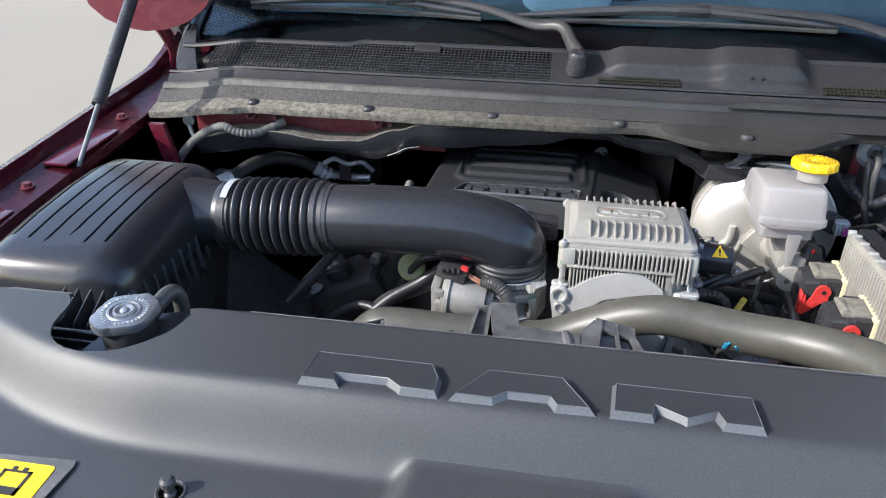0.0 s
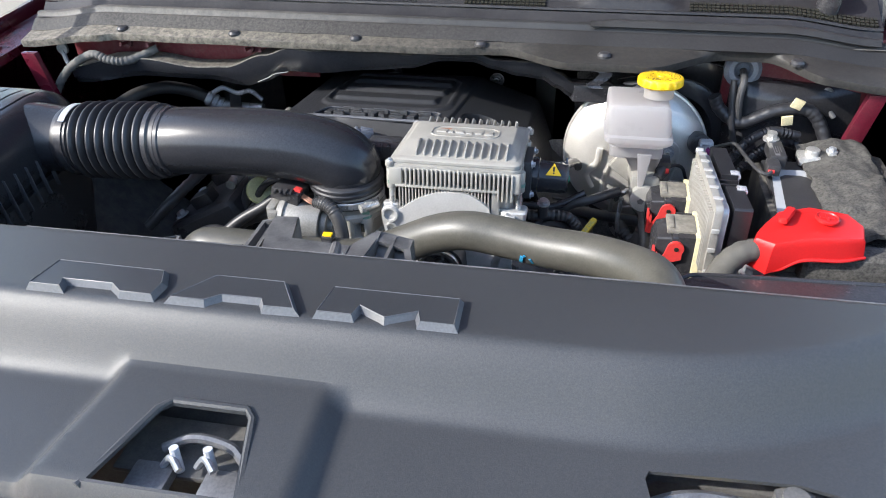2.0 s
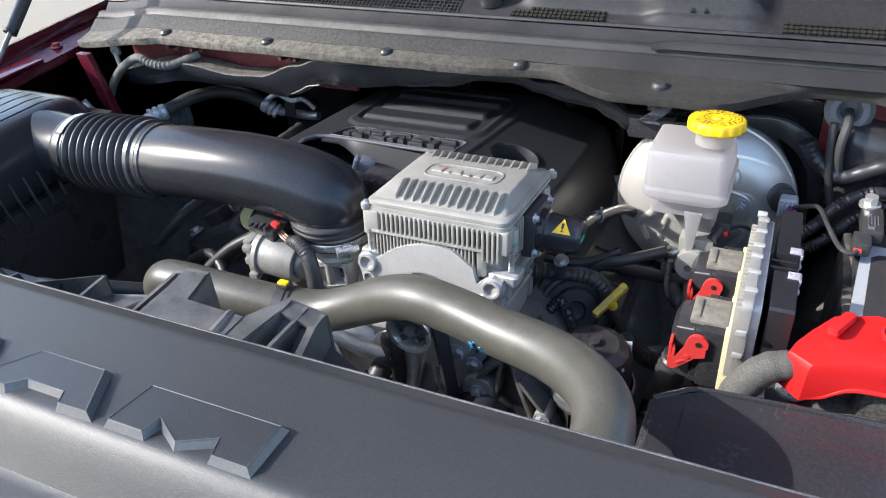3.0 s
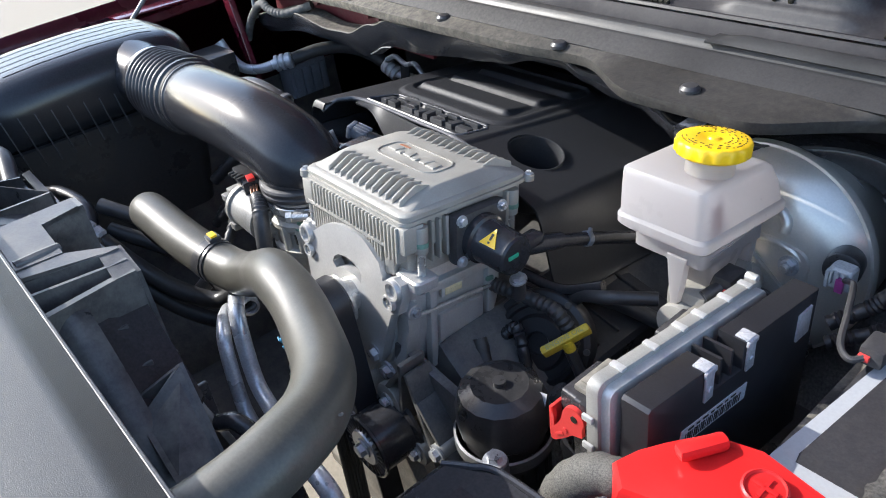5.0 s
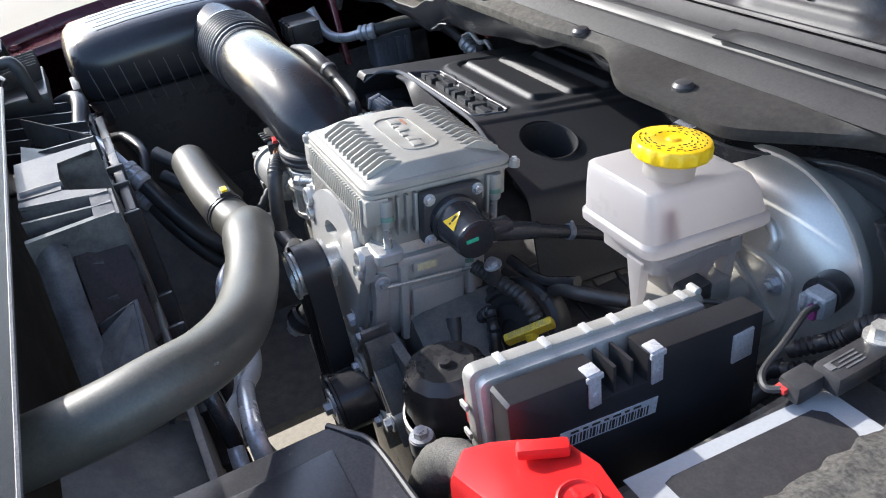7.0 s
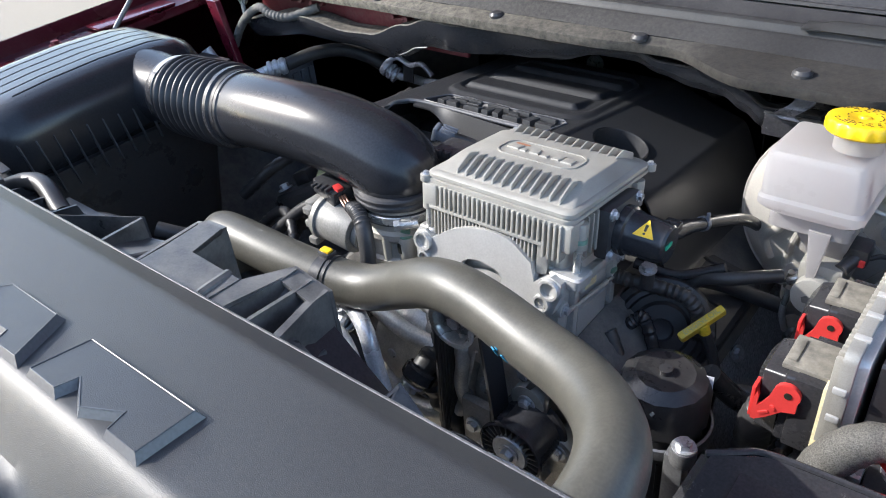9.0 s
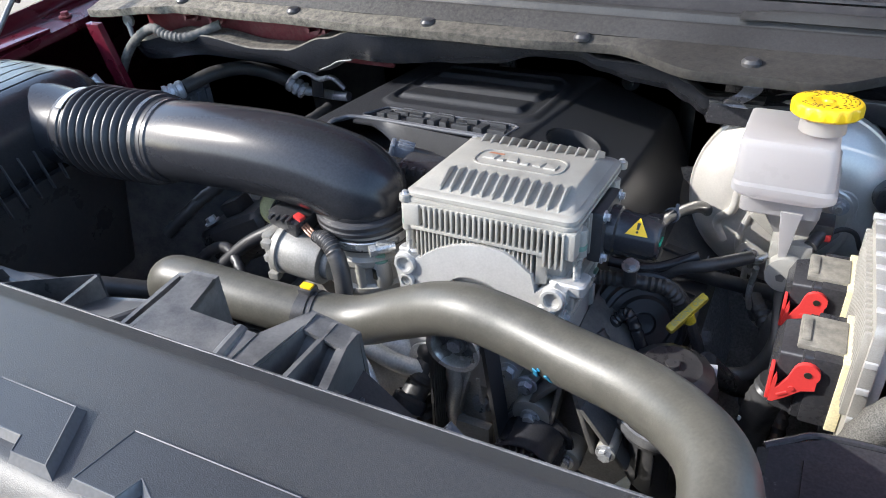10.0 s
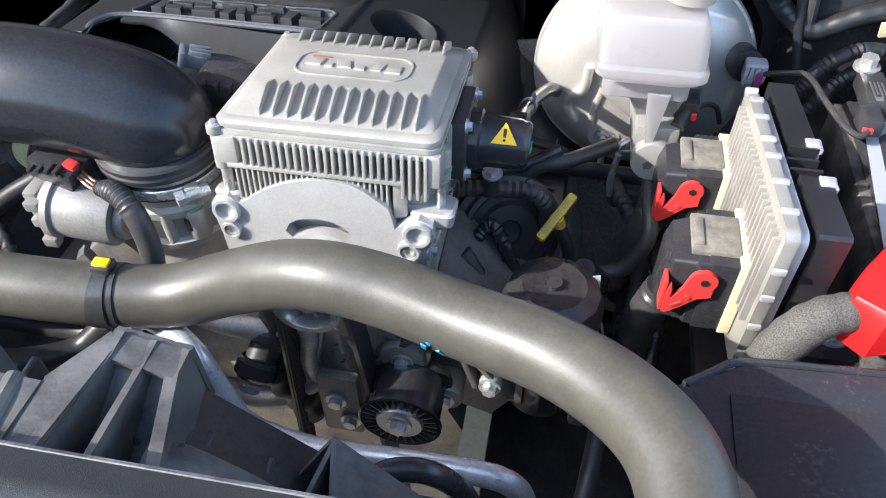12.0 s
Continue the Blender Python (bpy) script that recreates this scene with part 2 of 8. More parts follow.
def lone(name, bm, material, label, category, group="", kind="", base=None, angle=0.62):
    if base is None:
        zs = [v.co for v in bm.verts]
        base = (sum(v.x for v in zs) / len(zs), sum(v.y for v in zs) / len(zs), min(v.z for v in zs))
    ob = new(name, mesh_of(name, bm, material, base, angle))
    ob.location = base
    ORG[ob.name] = Vector(base)
    return tagged(ob, label, category, group, kind)


def part(name, bm, material, parent, label="", angle=0.62):
    origin = ORG[parent.name]
    ob = new(name, mesh_of(name, bm, material, origin, angle))
    ob.parent = parent
    ORG[ob.name] = origin
    if label:
        ob["label"] = label
    return ob


def B():
    return bmesh.new()


def box(bm, c, s, r=0.002, rot=(0, 0, 0), seg=2, m=None):
    mm = (m or Matrix()) @ pose(*c, *rot) @ Matrix.Diagonal((*s, 1))
    g = bmesh.ops.create_cube(bm, size=1, matrix=mm)
    if r:
        es = {e for v in g["verts"] for e in v.link_edges}
        bmesh.ops.bevel(bm, geom=list(es), offset=min(r, 0.45 * min(s)), segments=seg, profile=0.6, affect="EDGES")
    return bm


def cyl(bm, p0, p1, r0, r1=None, seg=28, bev=0.0, m=None):
    p0, p1 = Vector(p0), Vector(p1)
    d = p1 - p0
    mm = (m or Matrix()) @ Matrix.Translation((p0 + p1) / 2) @ align(d)
    g = bmesh.ops.create_cone(bm, cap_ends=True, segments=seg, radius1=r0, radius2=r0 if r1 is None else r1, depth=d.length, matrix=mm)
    if bev:
        es = {e for v in g["verts"] for e in v.link_edges if any(len(f.verts) > 4 for f in e.link_faces)}
        bmesh.ops.bevel(bm, geom=list(es), offset=bev, segments=2, profile=0.6, affect="EDGES")
    return bm


def lathe(bm, profile, origin, axis=(0, 0, 1), seg=40, wob=None):
    mm = Matrix.Translation(origin) @ align(axis)
    rings = []
    for r, h in profile:
        if r <= 1e-6:
            rings.append([bm.verts.new(mm @ V(0, 0, h))])
        else:
            rings.append([bm.verts.new(mm @ V((r + (wob(r, h, k) if wob else 0)) * math.cos(2 * math.pi * k / seg), (r + (wob(r, h, k) if wob else 0)) * math.sin(2 * math.pi * k / seg), h)) for k in range(seg)])
    for a, b in zip(rings, rings[1:]):
        for k in range(seg):
            q = (k + 1) % seg
            if len(a) == 1 and len(b) > 1:
                bm.faces.new((a[0], b[k], b[q]))
            elif len(b) == 1 and len(a) > 1:
                bm.faces.new((a[k], a[q], b[0]))
            elif len(a) > 1:
                bm.faces.new((a[k], a[q], b[q], b[k]))
    return bm


def curve(pts, n=8):
    """Points of a smooth curve through pts."""
    p = [Vector(q) for q in pts]
    if len(p) < 3:
        return [p[0].lerp(p[1], k / n) for k in range(n + 1)]
    p = [2 * p[0] - p[1], *p, 2 * p[-1] - p[-2]]
    out = []
    for i in range(1, len(p) - 2):
        a, b, c, d = p[i - 1:i + 3]
        for k in range(n):
            t = k / n
            out.append(0.5 * (2 * b + (c - a) * t + (2 * a - 5 * b + 4 * c - d) * t * t + (3 * b - a - 3 * c + d) * t ** 3))
    out.append(p[-2])
    return out


def tube(bm, pts, r, seg=14, n=8, raw=False, caps=True, flat=1.0):
    """A round tube along a curve; r is a number or a function of the share of the way."""
    c = [Vector(q) for q in pts] if raw else curve(pts, n)
    rad = r if callable(r) else (lambda u: r)
    t0 = (c[1] - c[0]).normalized()
    up = t0.orthogonal().normalized()
    rings, L = [], len(c) - 1
    for i, q in enumerate(c):
        t = (c[min(i + 1, L)] - c[max(i - 1, 0)]).normalized()
        up = (up - t * up.dot(t)).normalized()
        side = t.cross(up)
        rr = rad(i / L)
        rings.append([bm.verts.new(q + rr * (math.cos(a) * up + flat * math.sin(a) * side)) for a in (2 * math.pi * k / seg for k in range(seg))])
    for a, b in zip(rings, rings[1:]):
        for k in range(seg):
            bm.faces.new((a[k], a[(k + 1) % seg], b[(k + 1) % seg], b[k]))
    if caps:
        bm.faces.new(rings[0][::-1])
        bm.faces.new(rings[-1])
    return bm


def prism(bm, poly, m, depth, bev=0.0, top_in=0.0):
    """A polygon in the xy plane of m, drawn out along its z; top_in draws the top face in, as a slanted flank."""
    lo = [bm.verts.new(m @ V(x, y, 0)) for x, y in poly]
    f = bm.faces.new(lo)
    ext = bmesh.ops.extrude_face_region(bm, geom=[f])
    vs = [g for g in ext["geom"] if isinstance(g, bmesh.types.BMVert)]
    z = (m.to_3x3() @ V(0, 0, 1)).normalized()
    bmesh.ops.translate(bm, verts=vs, vec=z * depth)
    tf = [g for g in ext["geom"] if isinstance(g, bmesh.types.BMFace)]
    if top_in:
        bmesh.ops.inset_region(bm, faces=tf, thickness=top_in, depth=0, use_even_offset=True)
        for v in {v for q in tf for v in q.verts}:
            v.co += z * (0.0)
    if bev:
        es = [e for q in tf for e in q.edges]
        bmesh.ops.bevel(bm, geom=es, offset=bev, segments=2, profile=0.6, affect="EDGES")
    return bm


def sheet(bm, nx, ny, f, thick=0.0, keep=None):
    """A surface f(u, v) with nx by ny cells."""
    g = [[bm.verts.new(f(i / nx, j / ny)) for j in range(ny + 1)] for i in range(nx + 1)]
    fs = []
    for i in range(nx):
        for j in range(ny):
            if keep is None or keep((i + 0.5) / nx, (j + 0.5) / ny):
                fs.append(bm.faces.new((g[i][j], g[i + 1][j], g[i + 1][j + 1], g[i][j + 1])))
    loose = [v for v in bm.verts if not v.link_faces]
    bmesh.ops.delete(bm, geom=loose, context="VERTS")
    if thick:
        bmesh.ops.recalc_face_normals(bm, faces=fs)
        if sum(q.normal.z for q in fs) < 0:
            bmesh.ops.reverse_faces(bm, faces=fs)
        bmesh.ops.solidify(bm, geom=fs, thickness=thick)
    return bm


def loft(bm, sections, close=True, caps=True):
    """Skin over sections, each a list of points of one length."""
    rings = [[bm.verts.new(q) for q in s] for s in sections]
    k = len(rings[0])
    for a, b in zip(rings, rings[1:]):
        for i in range(k if close else k - 1):
            bm.faces.new((a[i], a[(i + 1) % k], b[(i + 1) % k], b[i]))
    if caps and close:
        bm.faces.new(rings[0][::-1])
        bm.faces.new(rings[-1])
    return bm


def carve(bm, cutter):
    """What is left of bm when cutter is taken from it."""
    obs = []
    for b in (bm, cutter):
        bmesh.ops.recalc_face_normals(b, faces=b.faces)
        me = bpy.data.meshes.new("cut")
        b.to_mesh(me)
        b.free()
        obs.append(new("cut", me))
    mod = obs[0].modifiers.new("cut", "BOOLEAN")
    mod.operation, mod.object, mod.solver = "DIFFERENCE", obs[1], "EXACT"
    bpy.context.view_layer.update()
    res = bpy.data.meshes.new_from_object(obs[0].evaluated_get(bpy.context.evaluated_depsgraph_get()))
    out = bmesh.new()
    out.from_mesh(res)
    for o in obs:
        me = o.data
        bpy.data.objects.remove(o)
        bpy.data.meshes.remove(me)
    bpy.data.meshes.remove(res)
    return out


def smooth(t):
    t = min(1.0, max(0.0, t))
    return t * t * (3 - 2 * t)


def rrect(x0, y0, x1, y1, r, n=5):
    pts = []
    for cx, cy, a in ((x1 - r, y0 + r, -90), (x1 - r, y1 - r, 0), (x0 + r, y1 - r, 90), (x0 + r, y0 + r, 180)):
        for k in range(n + 1):
            q = radians(a + 90 * k / n)
            pts.append((cx + r * math.cos(q), cy + r * math.sin(q)))
    return pts


def bolt(parent, p, axis, r=0.007, name="bolt", washer=True, material=None):
    """A flanged hexagon bolt whose head stands on p."""
    bm, a = B(), Vector(axis).normalized()
    p = Vector(p)
    if washer:
        cyl(bm, p - a * 0.001, p + a * 0.2 * r, 1.45 * r, seg=20)
    cyl(bm, p + a * 0.15 * r, p + a * 1.0 * r, r, 0.94 * r, seg=6)
    cyl(bm, p + a * 0.98 * r, p + a * 1.04 * r, 0.6 * r, seg=14)
    return part(name, bm, material or M_BOLT, parent, angle=0.4)

# ---- ground and body ----
bm = B()
sheet(bm, 40, 40, lambda u, v: V(-300 + 600 * u, -300 + 600 * v, 0))
lone("ground", bm, M_GROUND, "pale sandy concrete yard in sunlight", "ground", kind="structure", base=(0, 0, 0))

XC = -0.015


def fender(side):
    """Front wing with inner flange; side -1 or 1."""
    sx = lambda d: XC + side * d
    f = thing("fender", (sx(0.9), 1.0, 0.45), "dark red painted metal front fender with bolted inner flange", "fender", "front fenders")
    prof = [(0.775, 0.62), (0.775, 0.965), (0.782, 0.978), (0.838, 0.982), (0.844, 0.985), (0.848, 1.000), (0.856, 1.007), (0.872, 1.004),
            (0.888, 0.985), (0.90, 0.95), (0.91, 0.88), (0.92, 0.80), (0.93, 0.62)]
    sec = []
    for k in range(25):
        y = 0.35 + 1.75 * k / 24
        rise = 0.035 * smooth((y - 0.4) / 1.4) + 0.10 * smooth((y - 1.42) / 0.35)
        nar = 0.10 * smooth((0.75 - y) / 0.5)
        sec.append([V(sx(d - nar * (d > 0.84)), y, z + rise - 0.035 * smooth((0.9 - y) / 0.6)) for d, z in prof])
    bm = B()
    loft(bm, sec, close=False, caps=False)
    bmesh.ops.solidify(bm, geom=bm.faces[:], thickness=0.004)
    part("panel", bm, M_RED, f)
    # flange pressings and bolts
    for y in (0.62, 0.95, 1.235, 1.45):
        z = 0.982 + 0.035 * smooth((y - 0.4) / 1.4) - 0.035 * smooth((0.9 - y) / 0.6)
        bolt(f, (sx(0.815), y, z), (0, 0, 1), 0.0075, material=M_REDMATT)
    for y in (0.80, 1.10):
        bm = B()
        z = 0.984 + 0.035 * smooth((y - 0.4) / 1.4) - 0.035 * smooth((0.9 - y) / 0.6)
        box(bm, (sx(0.812), y, z), (0.046, 0.16, 0.005), 0.003)
        part("flange_pressing", bm, M_RED, f)
    # brace at the rear of the flange and two studs on the wall
    bm = B()
    prism(bm, [(0, 0), (0.028, 0), (0.075, -0.20), (0.045, -0.20)], Matrix.Translation((sx(0.755), 1.235, 1.0)) @ pose(0, 0, 0, 90, 0, 0) @ Matrix.Diagonal((-side, 1, 1, 1)), 0.012, 0.002)
    part("brace", bm, M_RED, f)
    for y, z in ((1.02, 0.945), (1.10, 0.955)):
        bm = B()
        cyl(bm, (sx(0.778), y, z), (sx(0.745), y, z + 0.004), 0.004, seg=10)
        cyl(bm, (sx(0.765), y, z), (sx(0.752), y, z + 0.002), 0.009, seg=6)
        part("stud", bm, M_REDMATT, f)
    return f


fender(-1)
fender(1)

# inner wheel wells, dark
for side in (-1, 1):
    bm = B()
    sheet(bm, 10, 14, lambda u, v: V(XC + side * (0.77 - 0.30 * smooth(u * 1.1) * smooth(u)), 0.40 + 1.25 * v, 0.80 - 0.42 * u), 0.006)
    lone("wheel_well_" + ("west" if side < 0 else "east"), bm, M_DARK, "grimy black inner wheel arch liner", "wheel well", kind="structure")

# firewall with a recess over the gearbox tunnel
bm = B()
fw = [(-0.80, 1.46), (-0.50, 1.46), (-0.42, 1.60), (0.17, 1.60), (0.22, 1.43), (0.80, 1.43)]
loft(bm, [[V(x, y, z) for x, y in fw] for z in (0.30, 0.6, 0.85, 1.01)], close=False, caps=False)
bmesh.ops.solidify(bm, geom=bm.faces[:], thickness=0.02)
lone("firewall", bm, M_DARK, "dark insulated engine bay bulkhead", "firewall", kind="structure")
fwb = thing("bulkhead_bolt", (-0.143, 1.58, 0.85), "small grey bolt with washer on the dark bulkhead", "bolt", "bulkhead bolts")
bm = B()
cyl(bm, (-0.143, 1.592, 0.852), (-0.143, 1.585, 0.852), 0.016, seg=18)
part("washer", bm, M_BOLT, fwb)
bolt(fwb, (-0.143, 1.585, 0.852), (0, -1, 0), 0.007)
copy_thing(fwb, pose(0.085, 1.58, 0.845))

# red cowl side panel under the shelf, with studs
cp = thing("bulkhead_flange", (-0.45, 1.32, 0.93), "dark red painted cowl panel with weld studs", "body panel")
bm = B()
box(bm, (-0.47, 1.318, 0.990), (0.50, 0.008, 0.09), 0.002)
part("panel", bm, M_REDMATT, cp)
for x in (-0.60, -0.545, -0.35, -0.32):
    bm = B()
    cyl(bm, (x, 1.315, 0.997), (x, 1.285, 1.003), 0.0035, seg=10)
    cyl(bm, (x, 1.315, 0.997), (x, 1.306, 0.999), 0.009, seg=14)
    part("stud", bm, M_REDMATT, cp)
cp2 = thing("bulkhead_flange", (0.55, 1.34, 0.93), "dark red painted cowl panel behind the grommet", "body panel")
bm = B()
box(bm, (0.66, 1.345, 0.98), (0.30, 0.008, 0.14), 0.002)
part("panel", bm, M_REDMATT, cp2)


def lip_y(x):
    """Front edge of the cowl shelf."""
    return 1.252 - 0.012 * smooth((-0.585 - x) / 0.03) + 0.012 * smooth((x - 0.02) / 0.09) - 0.054 * smooth((x - 0.13) / 0.12) + 0.075 * smooth((x - 0.37) / 0.13) - 0.075 * smooth((x - 0.56) / 0.08)


SX0, SX1 = -0.775, 0.745


def sill(x):
    """Drop of the cowl towards its ends."""
    return 0.016 * smooth((abs(x - XC) - 0.60) / 0.15)


def band(bm, keys, nx=150, thick=0.003, x0=SX0, x1=SX1, first=None):
    """A strip swept along x through (y, z) keys; first gives the y of the front edge."""
    n = len(keys) - 1

    def f(u, v):
        x = x0 + (x1 - x0) * u
        y, z = keys[min(n, int(round(v * n)))]
        if first and y is None:
            y = first(x)
        return V(x, y, z - sill(x))
    return sheet(bm, nx, n, f, thick)


shelf = thing("cowl_shelf", (0, 1.3, 1.03), "dusty black plastic cowl shelf with push clips", "cowl trim")


def flange_pt(u, v):
    x = SX0 + (SX1 - SX0) * u
    ly = lip_y(x)
    y = ly + (1.280 - ly) * max(0.0, v - 0.12) / 0.88
    if v < 0.12:
        y = ly + 0.002 * (v < 0.06)
    z = 1.022 + 0.0125 * min(1, v / 0.12) + 0.0085 * max(0.0, v - 0.12) / 0.88
    z += 0.0012 * noise.noise(V(x * 14, y * 14, 0))
    return V(x, y, z - sill(x))


bm = B()
sheet(bm, 200, 16, flange_pt, 0.003)
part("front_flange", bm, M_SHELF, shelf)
bm = B()
band(bm, [(1.276, 1.0425), (1.279, 1.0445), (1.296, 1.0575), (1.299, 1.0590), (1.301, 1.0588)])
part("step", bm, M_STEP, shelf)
bm = B()
band(bm, [(1.3005, 1.0580), (1.303, 1.0575), (1.306, 1.0600), (1.3085, 1.0660), (1.311, 1.0675), (1.318, 1.0678), (1.321, 1.0660), (1.3235, 1.0625)])
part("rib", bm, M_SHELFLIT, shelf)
bm = B()
band(bm, [(1.322, 1.0620), (1.326, 1.0635), (1.339, 1.0760), (1.341, 1.0775)])
part("riser", bm, M_COWL, shelf)
bm = B()
sheet(bm, 50, 8, lambda u, v: V(0.275 + 0.46 * u, 1.300 + 0.030 * v, 1.0655 + 0.008 * math.sin(math.pi * v) * smooth(u * 12) - sill(0.275 + 0.46 * u) + 0.002), 0.002)
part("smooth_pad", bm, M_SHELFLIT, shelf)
for x, y in ((-0.575, 1.268), (-0.355, 1.268), (-0.129, 1.271), (0.093, 1.270), (0.301, 1.240), (0.60, 1.245)):
    bm = B()
    lathe(bm, [(0.011, -0.003), (0.011, 0.001), (0.008, 0.0045), (0, 0.006)], (x, y, 1.0395 - sill(x)), (0, 0, 1), 18)
    part("push_clip", bm, M_BLACK, shelf)

# wavy baffle under the shelf


def baffle_top(x):
    keys = [(-0.70, 0.962), (-0.60, 0.982), (-0.54, 0.985), (-0.44, 0.974), (-0.38, 0.977), (-0.30, 1.003), (-0.25, 1.018), (-0.207, 1.013), (-0.103, 1.010), (-0.039, 1.006), (0.005, 1.020), (0.074, 1.020), (0.116, 1.004), (0.199, 1.003), (0.226, 0.986), (0.254, 0.970), (0.34, 0.972)]
    for (a, za), (b, zb) in zip(keys, keys[1:]):
        if x <= b:
            return za + (zb - za) * smooth((x - a) / (b - a))
    return keys[-1][1]


def apron_low(x):
    keys = [(-0.70, 0.930), (-0.539, 0.951), (-0.424, 0.950), (-0.345, 0.942), (-0.3216, 0.949), (-0.257, 0.974), (-0.181, 0.971), (-0.107, 0.974), (-0.046, 0.981), (0.023, 0.998), (0.074, 0.998), (0.114, 0.987), (0.159, 0.977), (0.197, 0.973), (0.228, 0.957), (0.25, 0.943), (0.32, 0.930)]
    for (a, za), (b, zb) in zip(keys, keys[1:]):
        if x <= b:
            return za + (zb - za) * smooth((x - a) / (b - a))
    return keys[-1][1]


def baffle_y(x):
    return 1.259 + 0.026 * smooth((x + 0.24) / 0.12)


bf = thing("cowl_baffle", (-0.2, 1.26, 0.93), "wavy black plastic baffle under the cowl shelf", "cowl trim")
bm = B()
sheet(bm, 160, 3, lambda u, v: V(-0.70 + 1.02 * u, 1.305 + (baffle_y(-0.70 + 1.02 * u) - 1.305) * v, baffle_top(-0.70 + 1.02 * u) + 0.001 * v), 0.003)
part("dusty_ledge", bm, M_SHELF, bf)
bm = B()
sheet(bm, 160, 8, lambda u, v: V(-0.70 + 1.02 * u, baffle_y(-0.70 + 1.02 * u) + 0.014 * v * v - 0.0008 * math.sin(40 * u) * v, (baffle_top(-0.70 + 1.02 * u) + 0.0015) * (1 - v) + apron_low(-0.70 + 1.02 * u) * v), 0.003)
part("apron", bm, M_DUCT, bf)
bm = B()
tube(bm, [V(-0.70 + 1.02 * k / 120, baffle_y(-0.70 + 1.02 * k / 120) - 0.0005, baffle_top(-0.70 + 1.02 * k / 120) + 0.0015) for k in range(121)], 0.0020, seg=6, raw=True)
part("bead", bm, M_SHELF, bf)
bm = B()
tube(bm, [V(-0.322, 1.263, 0.951), V(-0.302, 1.262, 0.960), V(-0.285, 1.262, 0.969), V(-0.260, 1.262, 0.974)], 0.0012, seg=6)
part("scuffed_edge", bm, M_EDGE, bf)
bp = thing("bulkhead_liner", (0.5, 1.33, 0.80), "black moulded bulkhead liner behind the booster", "bulkhead liner")
bm = B()
sheet(bm, 50, 12, lambda u, v: V(0.26 + 0.48 * u, 1.365 - 0.045 * smooth(v * 3) + 0.02 * math.sin(7 * u) + 0.085 * smooth((v - 0.05) * 5) * smooth((0.60 - u) * 9), 0.985 + 0.010 * math.sin(4 * u) - 0.012 * smooth((u - 0.4) * 4) - 0.20 * max(0, v - 0.2)), 0.003)
part("panel", bm, M_BLACKGLOSS, bp)
bm = B()
run = curve([V(0.255, 1.287, 0.968), V(0.325, 1.288, 0.968), V(0.372, 1.312, 0.967), V(0.420, 1.340, 0.967), V(0.465, 1.352, 0.960), V(0.505, 1.352, 0.935), V(0.530, 1.352, 0.895), V(0.540, 1.352, 0.84)], 6)
secs = []
for k, p in enumerate(run):
    d = (run[min(k + 1, len(run) - 1)] - run[max(k - 1, 0)]).normalized()
    side = V(0.35, -1, 0).normalized()
    up = side.cross(d).normalized()
    up = up if up.dot(V(0.5, 0, 1)) > 0 else -up
    secs.append([p + side * a + up * b for a, b in ((-0.03, 0.0), (0.002, 0.0), (0.005, -0.001), (0.0065, -0.004), (0.004, -0.030), (-0.03, -0.032))])
loft(bm, secs)
part("channel", bm, M_BLACKGLOSS, bp)
# Paler bead draws the channel's bright edge in colour.
bm = B()
tube(bm, [p + V(0.001, -0.0055, 0.0) for p in run], 0.0018, seg=6, raw=True)
part("channel_edge", bm, M_SHELFLIT, bp)
bm = B()
sheet(bm, 3, 8, lambda u, v: V(0.424 + 0.012 * u + 0.030 * v + 0.006 * v * v, 1.3385 + 0.006 * v, 0.936 + 0.004 * u - 0.012 * v - 0.026 * v * v), 0.0006)
part("label_strip", bm, M_GREYLAB, bp, "pale printed strip on the liner")
bm = B()
sheet(bm, 3, 12, lambda u, v: V(0.286 + 0.022 * u + 0.01 * math.sin(6 * v), 1.250 + 0.004 * math.sin(9 * v), 1.012 - 0.035 * v), 0.003)
part("tape_wrap", bm, M_TAPE, bp)

# grille with square mesh openings
gr = thing("cowl_grille", (-0.1, 1.38, 1.06), "weathered black plastic cowl grille with square mesh", "cowl grille")
GA, GB_ = V(0, 1.344, 1.080), V(0, 1.424, 1.1165)
gdir = (GB_ - GA).normalized()


def gpt(x, s, h=0.0):
    q = GA + gdir * s
    return V(x, q.y - gdir.z * h, q.z + gdir.y * h - sill(x))


def grille_top(x):
    return 0.086 - 0.010 * smooth((-x - 0.40) / 0.03)


bm = B()
sheet(bm, 120, 4, lambda u, v: gpt(SX0 + (SX1 - SX0) * u, -0.003 + 0.007 * v, 0.0015 + 0.002 * math.sin(3.14 * v)), 0.003)
part("front_rail", bm, M_COWL, gr)
bm = B()
sheet(bm, 120, 4, lambda u, v: gpt(SX0 + (SX1 - SX0) * u, grille_top(SX0 + (SX1 - SX0) * u) - 0.002 + 0.012 * v, 0.001 + 0.003 * math.sin(3.14 * v)), 0.003)
part("rear_rail", bm, M_COWL, gr)
bm = B()
step = 0.0072
x = -0.70
while x < -0.035:
    lo_, hi_ = 0.003, grille_top(x) - 0.002
    if -0.298 < x < -0.245:
        hi_ -= 0.020
    bmesh.ops.create_cube(bm, size=1, matrix=Matrix.Translation((gpt(x, lo_) + gpt(x, hi_)) / 2) @ align(gdir) @ Matrix.Diagonal((0.0017, 0.0034, hi_ - lo_, 1)))
    x += step
s_ = 0.007
while s_ < 0.084:
    pts = [gpt(-0.70 + 0.665 * k / 40, s_, 0.0012) for k in range(41) if s_ < grille_top(-0.70 + 0.665 * k / 40)]
    if len(pts) > 2:
        tube(bm, pts, 0.0010, seg=4, raw=True)
    s_ += step
